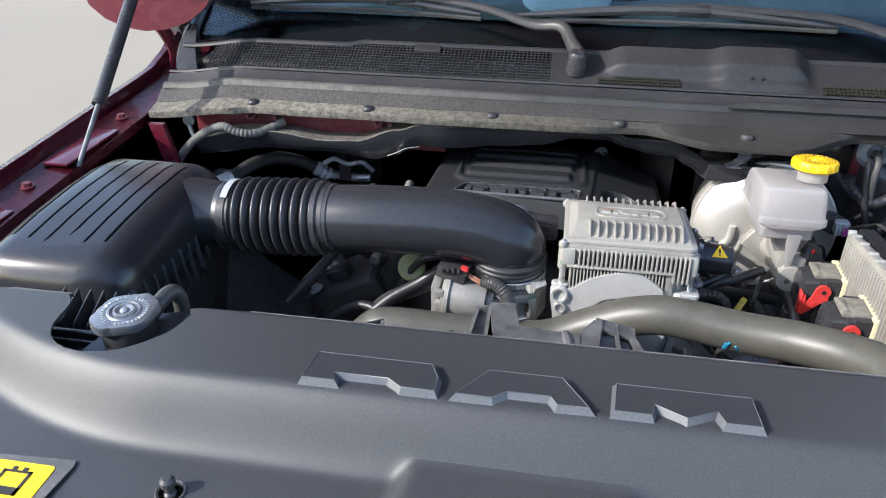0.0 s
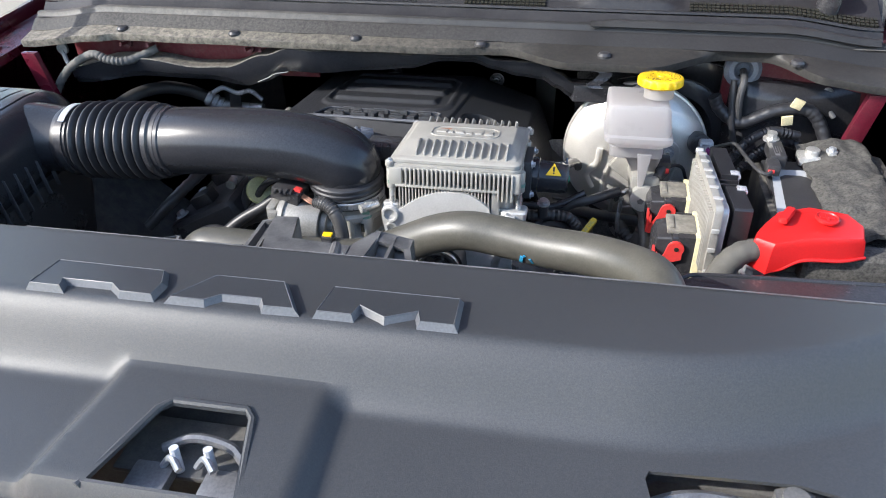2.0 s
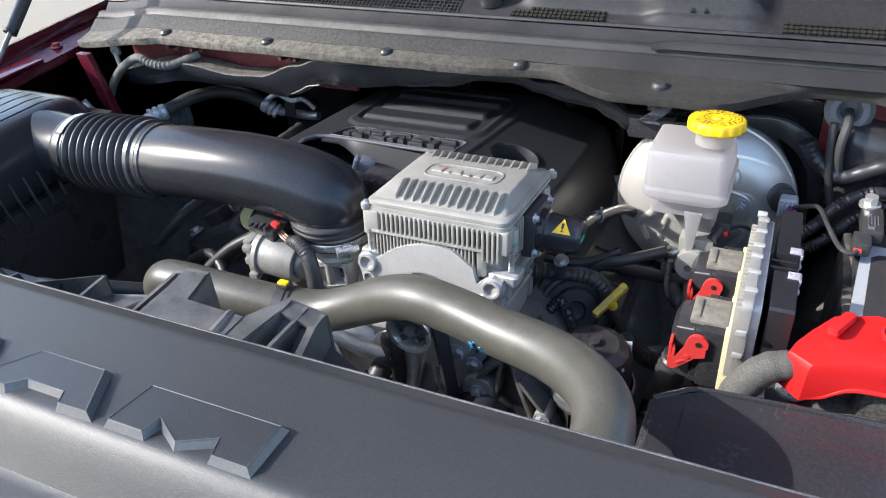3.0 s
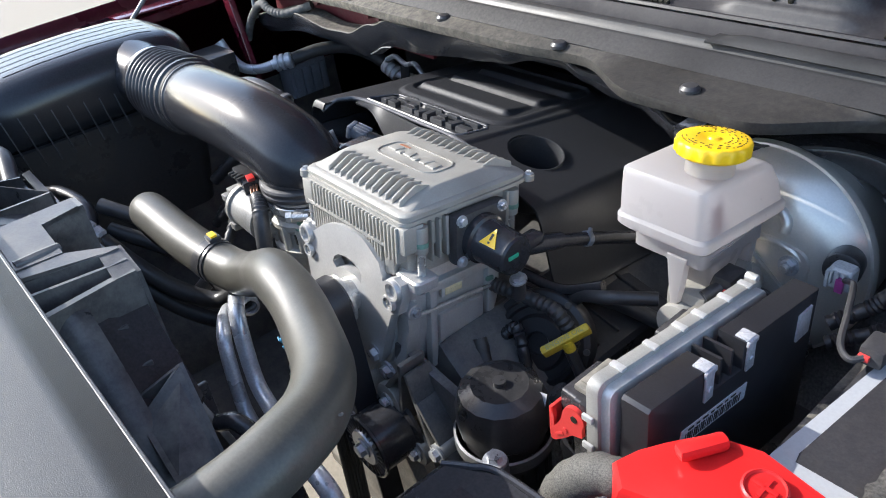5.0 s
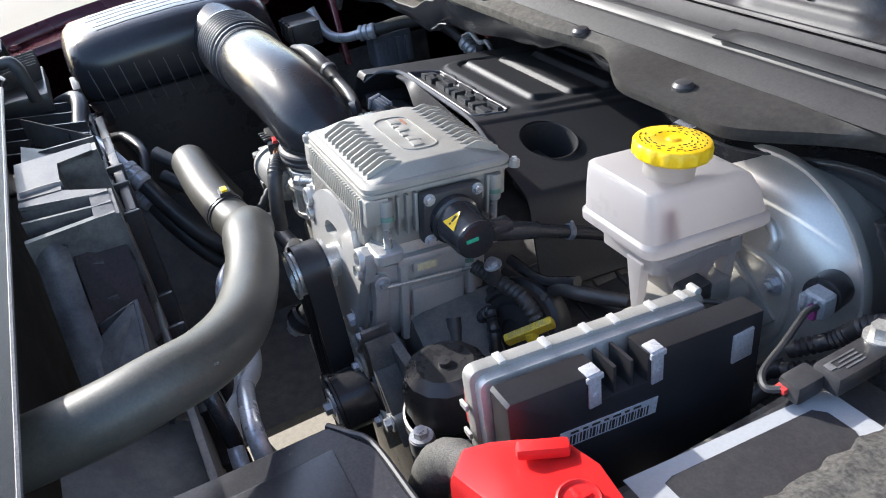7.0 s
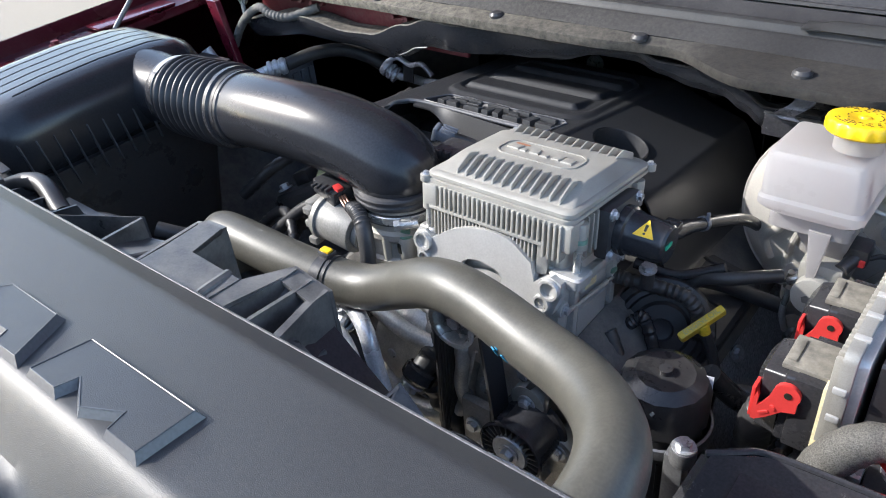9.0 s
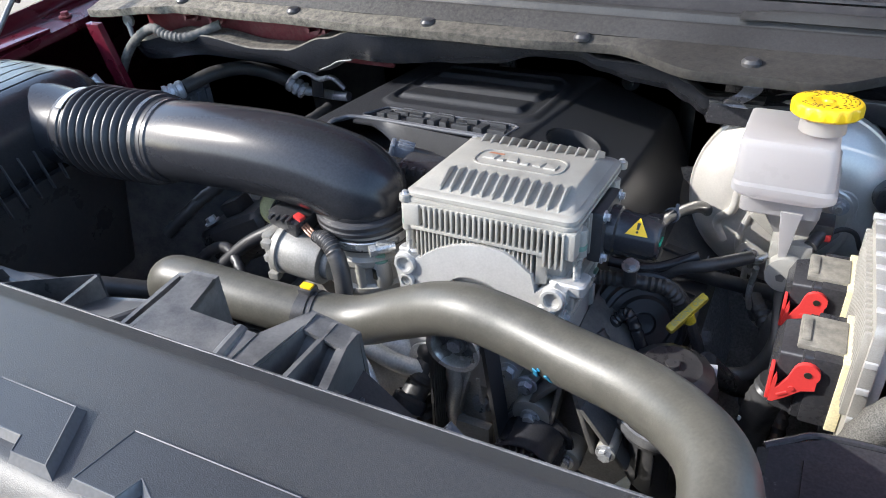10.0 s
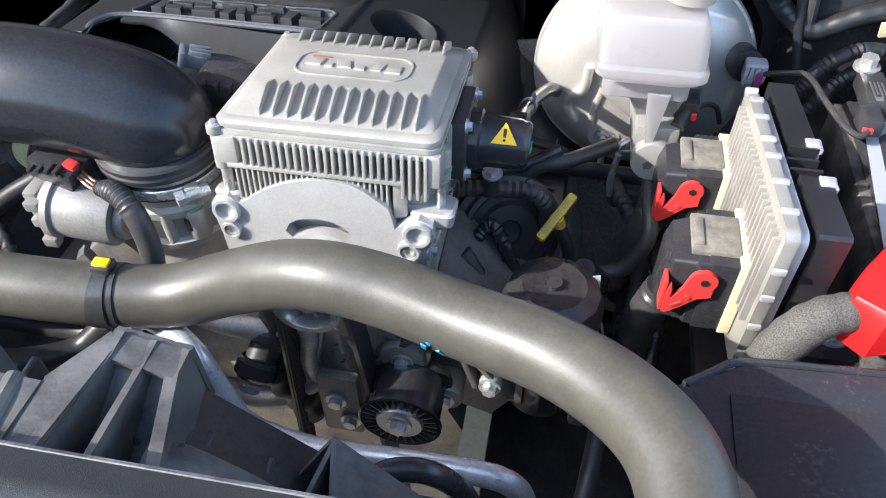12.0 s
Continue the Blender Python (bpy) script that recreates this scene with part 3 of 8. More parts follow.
tagged(part("mesh", bm, M_COWL, gr), kind="stuff")
bm = B()
sheet(bm, 4, 3, lambda u, v: gpt(-0.297 + 0.051 * u, 0.066 + 0.020 * v, 0.003 + 0.002 * (0 < v < 1)), 0.002)
part("clip_recess", bm, M_COWL, gr)
bm = B()


def hump(u, v):
    x = -0.035 + 0.78 * u
    h = 0.0005 + 0.020 * smooth((x - 0.045) / 0.055) * smooth((0.43 - x) / 0.05) * smooth((v - 0.22) / 0.25)
    h += 0.010 * smooth((x - 0.24) / 0.04) * smooth((0.43 - x) / 0.04) * smooth(v / 0.2)
    return gpt(x, 0.002 + 0.086 * v, h)


sheet(bm, 110, 24, hump, 0.003)
part("solid_hump", bm, M_COWL, gr)
bm = B()
box(bm, (0, 0, 0), (0.0052, 0.0052, 0.003), 0, rot=(24, 0, 0))
hole_mesh = mesh_of("vent_hole", bm, M_INK, (0, 0, 0))
holes = [(0.055 + step * k, 0.007 + step * j) for k in range(20) for j in range(2 + (k > 3))] + [(0.44 + step * k, 0.008 + step * j) for k in range(42) for j in range(3)]
for x, q in holes:
    ob = new("vent_hole", hole_mesh)
    ob.parent = gr
    ob.location = gpt(x, q, 0.003) - ORG[gr.name]
for x in (0.317, 0.335):
    bm = B()
    box(bm, gpt(x, 0.028, 0.013), (0.005, 0.011, 0.006), 0.001, rot=(24, 0, 0))
    part("slot", bm, M_INK, gr)
bm = B()
sheet(bm, 20, 6, lambda u, v: V(SX0 + (SX1 - SX0) * u, 1.30 + 0.36 * v, 1.045 + 0.01 * v), 0)
lone("plenum_floor", bm, M_DARK, "dark plenum under the cowl grille", "plenum", kind="structure")

# windscreen, dashboard and cabin
WS0, WS1 = V(0, 1.430, 1.108), V(0, 2.20, 1.62)


def ws(x, s, h=0.0):
    d = (WS1 - WS0)
    q = WS0 + d * s
    nrm = V(0, -d.z, d.y).normalized()
    return V(x, q.y + 0.03 * ((x - XC) / 0.75) ** 2, q.z) + nrm * h


bm = B()
sheet(bm, 30, 16, lambda u, v: ws(-0.80 + 1.57 * u, v), 0.005)
glass = lone("windscreen", bm, M_GLASS, "curved tinted windscreen reflecting the open hood", "windscreen")
glass.visible_shadow = False
bm = B()
sheet(bm, 24, 3, lambda u, v: ws(-0.80 + 1.57 * u, -0.01 + 0.10 * v, -0.006), 0.002)
lone("windscreen_frit", bm, M_FRIT, "black painted border of the windscreen", "windscreen border")
dash = thing("dashboard", (0, 1.95, 0.9), "dark moulded dashboard top behind the glass", "dashboard")
bm = B()
sheet(bm, 20, 10, lambda u, v: V(-0.74 + 1.45 * u, 1.56 + 0.5 * v, 1.08 + 0.05 * math.sin(3 * v) + 0.02 * math.sin(9 * u)), 0.01)
part("top", bm, M_DASH, dash)
bm = B()
lathe(bm, [(0.10, 0), (0.10, 0.006), (0.085, 0.012), (0, 0.014)], (-0.02, 1.78, 1.135), (0, -0.2, 1), 30)
part("speaker_grille", bm, M_GREYPLAST, dash)
bm = B()
box(bm, (XC, 2.9, 1.2), (1.7, 0.05, 1.3), 0.01)
for side in (-1, 1):
    box(bm, (XC + side * 0.86, 2.25, 1.0), (0.04, 1.35, 1.3), 0.01)
box(bm, (XC, 2.25, 0.5), (1.7, 1.35, 0.05), 0.01)
lone("cabin_rear", bm, M_DASH, "dark rear of the cabin", "cabin", kind="structure")
roof = B()
sheet(roof, 12, 6, lambda u, v: V(-0.85 + 1.67 * u, 2.30 + 1.2 * v, 1.66 + 0.03 * math.sin(3.1 * u)), 0.03)
lone("cab_roof", roof, M_RED, "dark red painted cab roof", "roof", kind="structure")
for side in (-1, 1):
    bm = B()
    tube(bm, [V(XC + side * 0.775, 1.50, 1.10), V(XC + side * 0.77, 1.85, 1.36), V(XC + side * 0.76, 2.24, 1.62)], 0.035, seg=10)
    lone("windscreen_pillar", bm, M_RED if side > 0 else M_BLACKGLOSS, "painted windscreen pillar", "pillar", "pillars")


def wiper(px, tip_x, blade0, blade1, name="wiper"):
    w = thing(name, tuple(gpt(px, 0.06, 0.03)), "black wiper with bent arm and rubber blade at rest", "wiper", "wipers")
    bm = B()
    p0 = gpt(px, 0.034, 0.0)
    lathe(bm, [(0.019, 0), (0.019, 0.018), (0.016, 0.024), (0.016, 0.036), (0.012, 0.042), (0, 0.044)], p0, (0, -0.25, 1), 24)
    part("pivot_cap", bm, M_BLACKGLOSS, w)
    a = p0 + V(0, 0.0, 0.034)
    bm = B()
    sg = 1 if tip_x > px else -1
    arm = [a, a + V(sg * 0.012, 0.02, 0.012), a + V(sg * 0.035, 0.055, 0.034), ws(px + sg * 0.09, 0.05, 0.03), ws(px + sg * 0.20, 0.09, 0.032), ws(tip_x, 0.115, 0.03)]
    tube(bm, arm, lambda u: 0.014 - 0.008 * u, seg=10, n=7, flat=0.6)
    part("arm", bm, M_COWL, w)
    bm = B()
    tube(bm, [ws(blade0, 0.085, 0.016), ws((blade0 + blade1) / 2, 0.105, 0.026), ws(blade1, 0.085, 0.016)], lambda u: 0.004 + 0.006 * math.sin(math.pi * u), seg=8)
    blade = part("blade", bm, M_BLACK, w)
    bm = B()
    tube(bm, [ws(blade0, 0.082, 0.007), ws((blade0 + blade1) / 2, 0.090, 0.008), ws(blade1, 0.082, 0.007)], 0.005, seg=6)
    part("rubber_lip", bm, M_RUBBER, blade)
    bm = B()
    box(bm, ws(tip_x, 0.105, 0.026), (0.06, 0.022, 0.016), 0.004, rot=(35, 0, 0))
    part("joint", bm, M_BLACKGLOSS, w)
    return w


wiper(0.012, -0.34, -0.66, -0.18)
wiper(0.66, 0.22, -0.12, 0.48)

# open hood
hood = thing("hood", (XC, 1.60, 1.13), "dark red hood standing open on its hinges", "hood")
HA = radians(62)
hy, hz = 1.475, 1.270


def hood_pt(x, s, h=0.0):
    return V(x, hy - s * math.cos(HA) + h * math.sin(HA), hz + s * math.sin(HA) + h * math.cos(HA))


bm = B()
sheet(bm, 24, 20, lambda u, v: hood_pt(XC + (u - 0.5) * (1.60 - 0.1 * v), -0.06 + 1.32 * v, 0.045 - 0.11 * abs(2 * u - 1) ** 5), 0.003)
part("outer_skin", bm, M_RED, hood)
bm = B()
sheet(bm, 24, 20, lambda u, v: hood_pt(XC + (u - 0.5) * (1.56 - 0.1 * v), -0.03 + 1.27 * v, 0.018 - 0.026 * smooth(min(u, 1 - u, v, 1 - v) * 9) - 0.10 * abs(2 * u - 1) ** 5 + 0.012 * math.sin(9 * u) * math.sin(7 * v)), 0.003)
part("inner_panel", bm, M_RED, hood)
bm = B()
sheet(bm, 16, 14, lambda u, v: hood_pt(XC + (u - 0.5) * 1.05, 0.25 + 0.8 * v, -0.022 - 0.008 * math.sin(6 * u) * math.sin(5 * v)), 0.006)
part("insulation_pad", bm, M_FELT, hood)
for side in (-1, 1):
    bm = B()
    X = XC + side * 0.835
    tube(bm, [V(X, 1.50, 1.02), V(X - side * 0.005, 1.50, 1.06), V(X + side * 0.01, 1.49, 1.11), V(X + side * 0.045, 1.47, 1.17), V(X + side * 0.05, 1.46, 1.28)], 0.014, seg=10, flat=0.5)
    part("hinge_arm", bm, M_RED, hood)
    bm = B()
    low = [(0.985, 1.20), (0.975, 1.165), (0.945, 1.138), (0.905, 1.122), (0.86, 1.116), (0.81, 1.122), (0.765, 1.138), (0.725, 1.165), (0.70, 1.195), (0.69, 1.26), (0.75, 1.34), (0.985, 1.34)]
    prism(bm, [(side * (d - 0.01) + XC, z) for d, z in low], Matrix(((1, 0, 0, 0), (0, 0, 1, 1.435), (0, 1, 0, 0), (0, 0, 0, 1))) , 0.03, 0.006)
    part("corner", bm, M_RED, hood)

# black corner trim between fender and glass, and the seal up the side of the glass
for side in (-1, 1):
    ct = thing("corner_trim", (XC + side * 0.755, 1.43, 1.05), "black plastic corner trim beside the windscreen", "corner trim", "corner trims")
    X = XC + side * 0.757
    bm = B()
    loft(bm, [[V(X + side * a * w, y + b * w, z) for a, b in ((-1.0, -0.7), (0.6, -0.9), (1.1, 0.0), (0.7, 0.9), (-0.8, 0.9))] for z, y, w in ((1.045, 1.415, 0.026), (1.065, 1.418, 0.025), (1.090, 1.428, 0.021), (1.112, 1.446, 0.016), (1.128, 1.466, 0.010))])
    part("cap", bm, M_BLACKGLOSS, ct)
    bm = B()
    tube(bm, [V(X, 1.440, 1.105), ws(X - side * 0.002, 0.06, 0.006), ws(X - side * 0.006, 0.25, 0.006), ws(X - side * 0.02, 0.65, 0.006)], 0.011, seg=10)
    part("side_seal", bm, M_BLACK, ct)

# gas strut
for side in (-1, 1):
    st = thing("hood_strut", (XC + side * 0.785, 1.017, 0.971), "black gas strut with bare steel rod holding the hood", "gas strut", "hood struts")
    p0, p1, p2 = V(XC + side * 0.785, 1.017, 0.971), V(XC + side * 0.785, 1.137, 1.072), V(XC + side * 0.785, 1.38, 1.277)
    bm = B()
    cyl(bm, p0, p1 + (p2 - p1) * 0.05, 0.0042, seg=16)
    part("rod", bm, M_DULL, st)
    bm = B()
    tube(bm, [p1, p1.lerp(p2, 0.02), p1.lerp(p2, 0.5), p2], lambda u: 0.0115 if u > 0.03 else 0.009, seg=18, n=10)
    part("cylinder", bm, M_BLACKGLOSS, st)
    bm = B()
    lathe(bm, [(0, -0.012), (0.010, -0.008), (0.012, 0), (0.010, 0.008), (0, 0.012)], p0, (side, 0, 0), 16)
    cyl(bm, p0, p0 + V(side * 0.03, 0, 0), 0.006, seg=12)
    part("ball_socket", bm, M_BLACK, st)

# ---- radiator cover ----


def crest(x):
    return 0.484 + 1.3 * max(0.0, abs(x - XC) - 0.33) ** 2


def cover_z(x, y):
    yc = crest(x)
    top = 1.0680 - 0.10 * (min(y, 0.597) - 0.490) - 0.70 * max(0.0, y - 0.597)
    low = 1.012 - 0.03 * (0.42 - y)
    k = smooth((yc - y + 0.006) / 0.056)
    z = top + (low - top) * k
    xl, xr = -0.108 - 0.14 * (0.438 - y), 0.088 + 0.03 * (0.438 - y)
    pad = smooth((x - xl + 0.014) / 0.022) * smooth((xr + 0.014 - x) / 0.026)
    zp = 1.0265 - 0.02 * (0.42 - y)
    if pad > 0 and zp > z:
        z = z + (zp - z) * pad
    z -= 0.05 * smooth((0.33 - y) / 0.03)
    e = abs(x - XC) - 0.585
    return z - 0.05 * smooth(e / 0.06)


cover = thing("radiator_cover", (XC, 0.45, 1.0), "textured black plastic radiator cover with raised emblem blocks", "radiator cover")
bm = B()
sheet(bm, 250, 70, lambda u, v: V(-0.655 + 1.28 * u, 0.295 + 0.325 * v, cover_z(-0.655 + 1.28 * u, 0.295 + 0.325 * v)), 0.0035)
cut = B()
# bay for the filler cap, latch opening, washer opening, sticker recess, clip hole
notch = [(-0.527, 0.66), (-0.525, 0.608), (-0.516, 0.600), (-0.507, 0.590), (-0.4995, 0.577), (-0.4934, 0.547), (-0.488, 0.531), (-0.4805, 0.519), (-0.468, 0.508), (-0.4545, 0.5016), (-0.4376, 0.498), (-0.4234, 0.499), (-0.4058, 0.504), (-0.3917, 0.515), (-0.381, 0.528), (-0.370, 0.5465), (-0.3663, 0.5636), (-0.3646, 0.579), (-0.362, 0.590), (-0.356, 0.599), (-0.344, 0.607), (-0.325, 0.613), (-0.312, 0.630), (-0.312, 0.66)]
notch = [(q.x, q.y) for q in curve([V(x, y, 0) for x, y in notch], 4)]
prism(cut, notch, pose(0, 0, 0.9), 0.3)
prism(cut, [(-0.072, 0.330), (0.046, 0.330), (0.027, 0.405), (0.022, 0.411), (-0.042, 0.411), (-0.049, 0.404)], pose(0, 0, 0.9), 0.3)
prism(cut, [(0.357, 0.330), (0.56, 0.330), (0.56, 0.40), (0.455, 0.422), (0.345, 0.417), (0.342, 0.410)], pose(0, 0, 0.9), 0.3)
cyl(cut, (-0.303, 0.397, 0.9), (-0.303, 0.397, 1.2), 0.011, seg=20)
bm = carve(bm, cut)
part("panel", bm, M_COVER, cover, angle=0.5)
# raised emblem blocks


def inset(poly, d):
    """The polygon, run anticlockwise, drawn in by d."""
    out, n = [], len(poly)
    for i in range(n):
        a, b, c = Vector(poly[i - 1]), Vector(poly[i]), Vector(poly[(i + 1) % n])
        e0, e1 = (b - a).normalized(), (c - b).normalized()
        n0, n1 = Vector((-e0.y, e0.x)), Vector((-e1.y, e1.x))
        k = (n0 + n1) / max(0.35, 1 + n0.dot(n1))
        out.append(tuple(b + k * d))
    return out


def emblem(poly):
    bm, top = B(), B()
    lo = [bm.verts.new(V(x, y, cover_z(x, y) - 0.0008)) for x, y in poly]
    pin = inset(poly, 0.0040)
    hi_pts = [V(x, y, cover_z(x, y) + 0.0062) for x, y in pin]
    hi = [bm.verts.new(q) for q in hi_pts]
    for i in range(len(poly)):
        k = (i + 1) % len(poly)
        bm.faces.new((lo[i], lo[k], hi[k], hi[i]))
    # Flank colour carries the sunlit bevel of the block.
    em = part("emblem_block", bm, M_FLANK, cover, "raised block with slanted flanks coloured paler as if sunlit", angle=0.2)
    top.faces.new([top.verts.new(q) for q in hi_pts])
    # Thin paler bead draws the lit edge round the face.
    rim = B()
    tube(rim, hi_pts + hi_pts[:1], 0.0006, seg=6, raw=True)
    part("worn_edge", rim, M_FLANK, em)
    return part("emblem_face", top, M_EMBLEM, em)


emblem([(-0.216, 0.485), (-0.176, 0.485), (-0.180, 0.497), (-0.137, 0.497), (-0.123, 0.486), (-0.088, 0.486), (-0.088, 0.511), (-0.098, 0.534), (-0.213, 0.535)])
emblem([(-0.080, 0.486), (-0.040, 0.486), (-0.028, 0.497), (0.006, 0.497), (0.012, 0.486), (0.048, 0.487), (0.020, 0.535), (-0.050, 0.535)])
emblem([(0.058, 0.487), (0.096, 0.487), (0.099, 0.500), (0.122, 0.487), (0.146, 0.500), (0.150, 0.487), (0.186, 0.487), (0.184, 0.535), (0.062, 0.535)])
# rim round the latch opening
bm = B()
rim = [(-0.078, 0.325), (-0.052, 0.404), (-0.042, 0.4145), (0.023, 0.4145), (0.031, 0.405), (0.050, 0.325)]
tube(bm, [V(x, y, cover_z(x, y) - 0.0005) for x, y in rim], 0.0035, seg=8, raw=True)
part("opening_rim", bm, M_COVER, cover)
# worn rear edge of the panel
for xa, xb in ((-0.640, -0.528), (-0.318, 0.610)):
    bm = B()
    tube(bm, [V(xa + (xb - xa) * k / 60, 0.6195, cover_z(xa + (xb - xa) * k / 60, 0.6195) - 0.0016) for k in range(61)], 0.0024, seg=8, raw=True)
    part("edge_bead", bm, M_EDGE, cover)
# sticker, clip post
bm = B()
prism(bm, [(-0.52, 0.345), (-0.405, 0.345), (-0.398, 0.408), (-0.40, 0.414), (-0.52, 0.408)], pose(0, 0, 1.0125), 0.0015)
part("sticker_recess", bm, M_DARK, cover)
bm = B()
prism(bm, rrect(-0.52, 0.34, -0.412, 0.404, 0.004), pose(0, 0, 1.0135), 0.0012)
stk = part("sticker", bm, M_YELLOW, cover, "yellow warning sticker")
bm = B()
for x0, y0, x1, y1 in ((-0.455, 0.392, -0.428, 0.394), (-0.455, 0.368, -0.428, 0.376), (-0.455, 0.368, -0.4525, 0.394), (-0.4305, 0.368, -0.428, 0.394), (-0.448, 0.394, -0.444, 0.398), (-0.438, 0.394, -0.434, 0.398), (-0.50, 0.36, -0.47, 0.363), (-0.50, 0.372, -0.47, 0.375)):
    prism(bm, [(x0, y0), (x1, y0), (x1, y1), (x0, y1)], pose(0, 0, 1.0145), 0.0009)
part("pictogram", bm, M_INK, stk)
bm = B()
lathe(bm, [(0.0055, -0.02), (0.0055, 0.006), (0.0035, 0.008), (0.0035, 0.014), (0.0065, 0.016), (0.0065, 0.021), (0.004, 0.024), (0, 0.0245)], (-0.303, 0.397, 1.004), (0, 0, 1), 16)
part("clip_post", bm, M_BLACK, cover)
for x, y in ((-0.302, 0.397),):
    bm = B()
    lathe(bm, [(0.0105, 0.0), (0.0125, 0.0008), (0.0135, 0.0)], (x, y, cover_z(x, y) + 0.0005), (0, 0, 1), 24)
    part("hole_rim", bm, M_COVER, cover)

# radiator support beam and core under the cover
bm = B()
box(bm, (XC, 0.505, 0.955), (1.28, 0.14, 0.05), 0.008)
lone("radiator_support", bm, M_DARK, "dark radiator support beam under the cover", "radiator support")
bm = B()
box(bm, (XC, 0.53, 0.62), (0.92, 0.05, 0.60), 0.006)
lone("radiator_core", bm, M_DARK, "dark radiator core behind the front", "radiator")
bm = B()
box(bm, (XC, 0.30, 0.70), (1.5, 0.03, 0.6), 0.02)
lone("front_panel", bm, M_RED, "dark red front end below the cover", "front panel", kind="structure")

# latch seen through the opening
la = thing("hood_latch", (-0.01, 0.38, 0.97), "dark steel hood latch with pale springs in the opening", "hood latch")
bm = B()
box(bm, (-0.01, 0.40, 0.984), (0.15, 0.06, 0.006), 0.002)
part("base", bm, M_DARK, la)
bm = B()
tube(bm, [V(-0.045, 0.388, 0.997), V(-0.02, 0.397, 1.003), V(0.012, 0.394, 1.001), V(0.028, 0.383, 0.997)], 0.0045, seg=8)
part("striker_bar", bm, M_DULL, la)
for x, y, a in ((-0.030, 0.372, 30), (-0.002, 0.375, -20)):
    bm = B()
    tube(bm, [V(x - 0.008, y, 0.995), V(x, y + 0.002, 1.004), V(x + 0.010, y - 0.006, 1.000)], 0.0032, seg=8)
    part("lever", bm, M_PULLEY, la)
    bm = B()
    cyl(bm, (x + 0.004, y + 0.003, 0.988), (x + 0.002, y + 0.006, 1.012), 0.004, seg=10)
    part("spring_end", bm, M_PAPER, la)
for x, w in ((-0.045, 0.035), (0.02, 0.04)):
    bm = B()
    box(bm, (x, 0.362, 0.99), (w, 0.028, 0.011), 0.003)
    part("plate", bm, M_DULL, la)

# washer filler under the other opening
wf = thing("washer_filler", (0.40, 0.40, 0.97), "yellow washer filler cap beside a black bracket", "washer filler")
bm = B()
lathe(bm, [(0.026, 0), (0.026, 0.012), (0.022, 0.016), (0, 0.017)], (0.405, 0.385, 0.985), (0, 0, 1), 28)
part("cap", bm, M_YELLOW, wf)
bm = B()
cyl(bm, (0.405, 0.385, 0.93), (0.405, 0.385, 0.985), 0.02, seg=24)
part("neck", bm, M_BLACK, wf)
bm = B()
cyl(bm, (0.452, 0.412, 0.985), (0.452, 0.412, 1.006), 0.016, seg=6)
cyl(bm, (0.452, 0.412, 1.004), (0.452, 0.412, 1.010), 0.010, seg=18)
part("nut", bm, M_DARK, wf)
bm = B()
tube(bm, [V(0.34, 0.40, 0.985), V(0.37, 0.41, 0.992), V(0.40, 0.415, 0.990), V(0.44, 0.413, 0.985)], 0.007, seg=8)
part("bracket", bm, M_DULL, wf)

# filler neck and pressure cap
rc = thing("radiator_filler", (-0.425, 0.575, 0.98), "steel radiator pressure cap on a black filler neck", "radiator cap")
RC = V(-0.4357, 0.576, 1.0595)
bm = B()
lathe(bm, [(0.0265, -0.058), (0.0265, -0.036), (0.0275, -0.034), (0.0275, -0.012), (0.0255, -0.008), (0.0255, -0.004)], RC, (0, 0, 1), 40)
part("neck", bm, M_BLACK, rc)
bm = B()
tube(bm, [RC + V(0.012, 0.022, -0.022), RC + V(0.016, 0.040, -0.014), RC + V(0.020, 0.056, -0.012), RC + V(0.024, 0.063, -0.018), RC + V(0.024, 0.067, -0.035), RC + V(0.018, 0.070, -0.075)], 0.0088, seg=16)
part("overflow_hose", bm, M_RUBBER, rc, "thin black overflow hose bent downwards")


def cap_edge(r, h, k):
    """Two grip tabs across the cap and a shallow scallop between them."""
    if r < 0.026:
        return 0
    a = 2 * math.pi * k / 96 - radians(17)
    tab = max(0.0, abs(math.cos(a)) - 0.80) / 0.20
    return 0.0062 * smooth(tab) - 0.0009 * math.cos(6 * a)


bm = B()
lathe(bm, [(0.0275, -0.0105), (0.0292, -0.0105), (0.0298, -0.0095), (0.0292, -0.0015), (0.0284, 0.0), (0.0276, 0.0003), (0.0180, 0.0), (0.0168, 0.0010), (0.0150, 0.0012), (0.0140, -0.0008), (0.0122, -0.0012), (0.0112, 0.0014), (0.0095, 0.0019), (0.0080, 0.0014), (0.0060, 0.0002), (0, 0.0)], RC, (0.03, -0.04, 1), 96, wob=cap_edge)
capob = part("cap", bm, M_CAPSTEEL, rc, "stamped grey steel cap with two grip tabs", angle=0.45)
bm = B()
lathe(bm, [(0.0042, 0.0), (0.0042, 0.0012), (0.0030, 0.0021), (0, 0.0023)], RC, (0.03, -0.04, 1), 18)
part("rivet", bm, M_PULLEY, capob, "dull brass rivet")
stamp = random.Random(8)
for k in range(34):
    if k in (9, 10, 24, 25):
        continue
    a = 2 * math.pi * k / 34
    bm = B()
    box(bm, RC + V(0.0226 * math.cos(a), 0.0226 * math.sin(a), 0.0003 + 0.0226 * (0.04 * math.sin(a) - 0.03 * math.cos(a))), (stamp.uniform(0.0026, 0.0042), stamp.uniform(0.0010, 0.0026), 0.0010), 0, rot=(0, 0, math.degrees(a)))
    part("stamped_bar", bm, M_STEEL, capob)
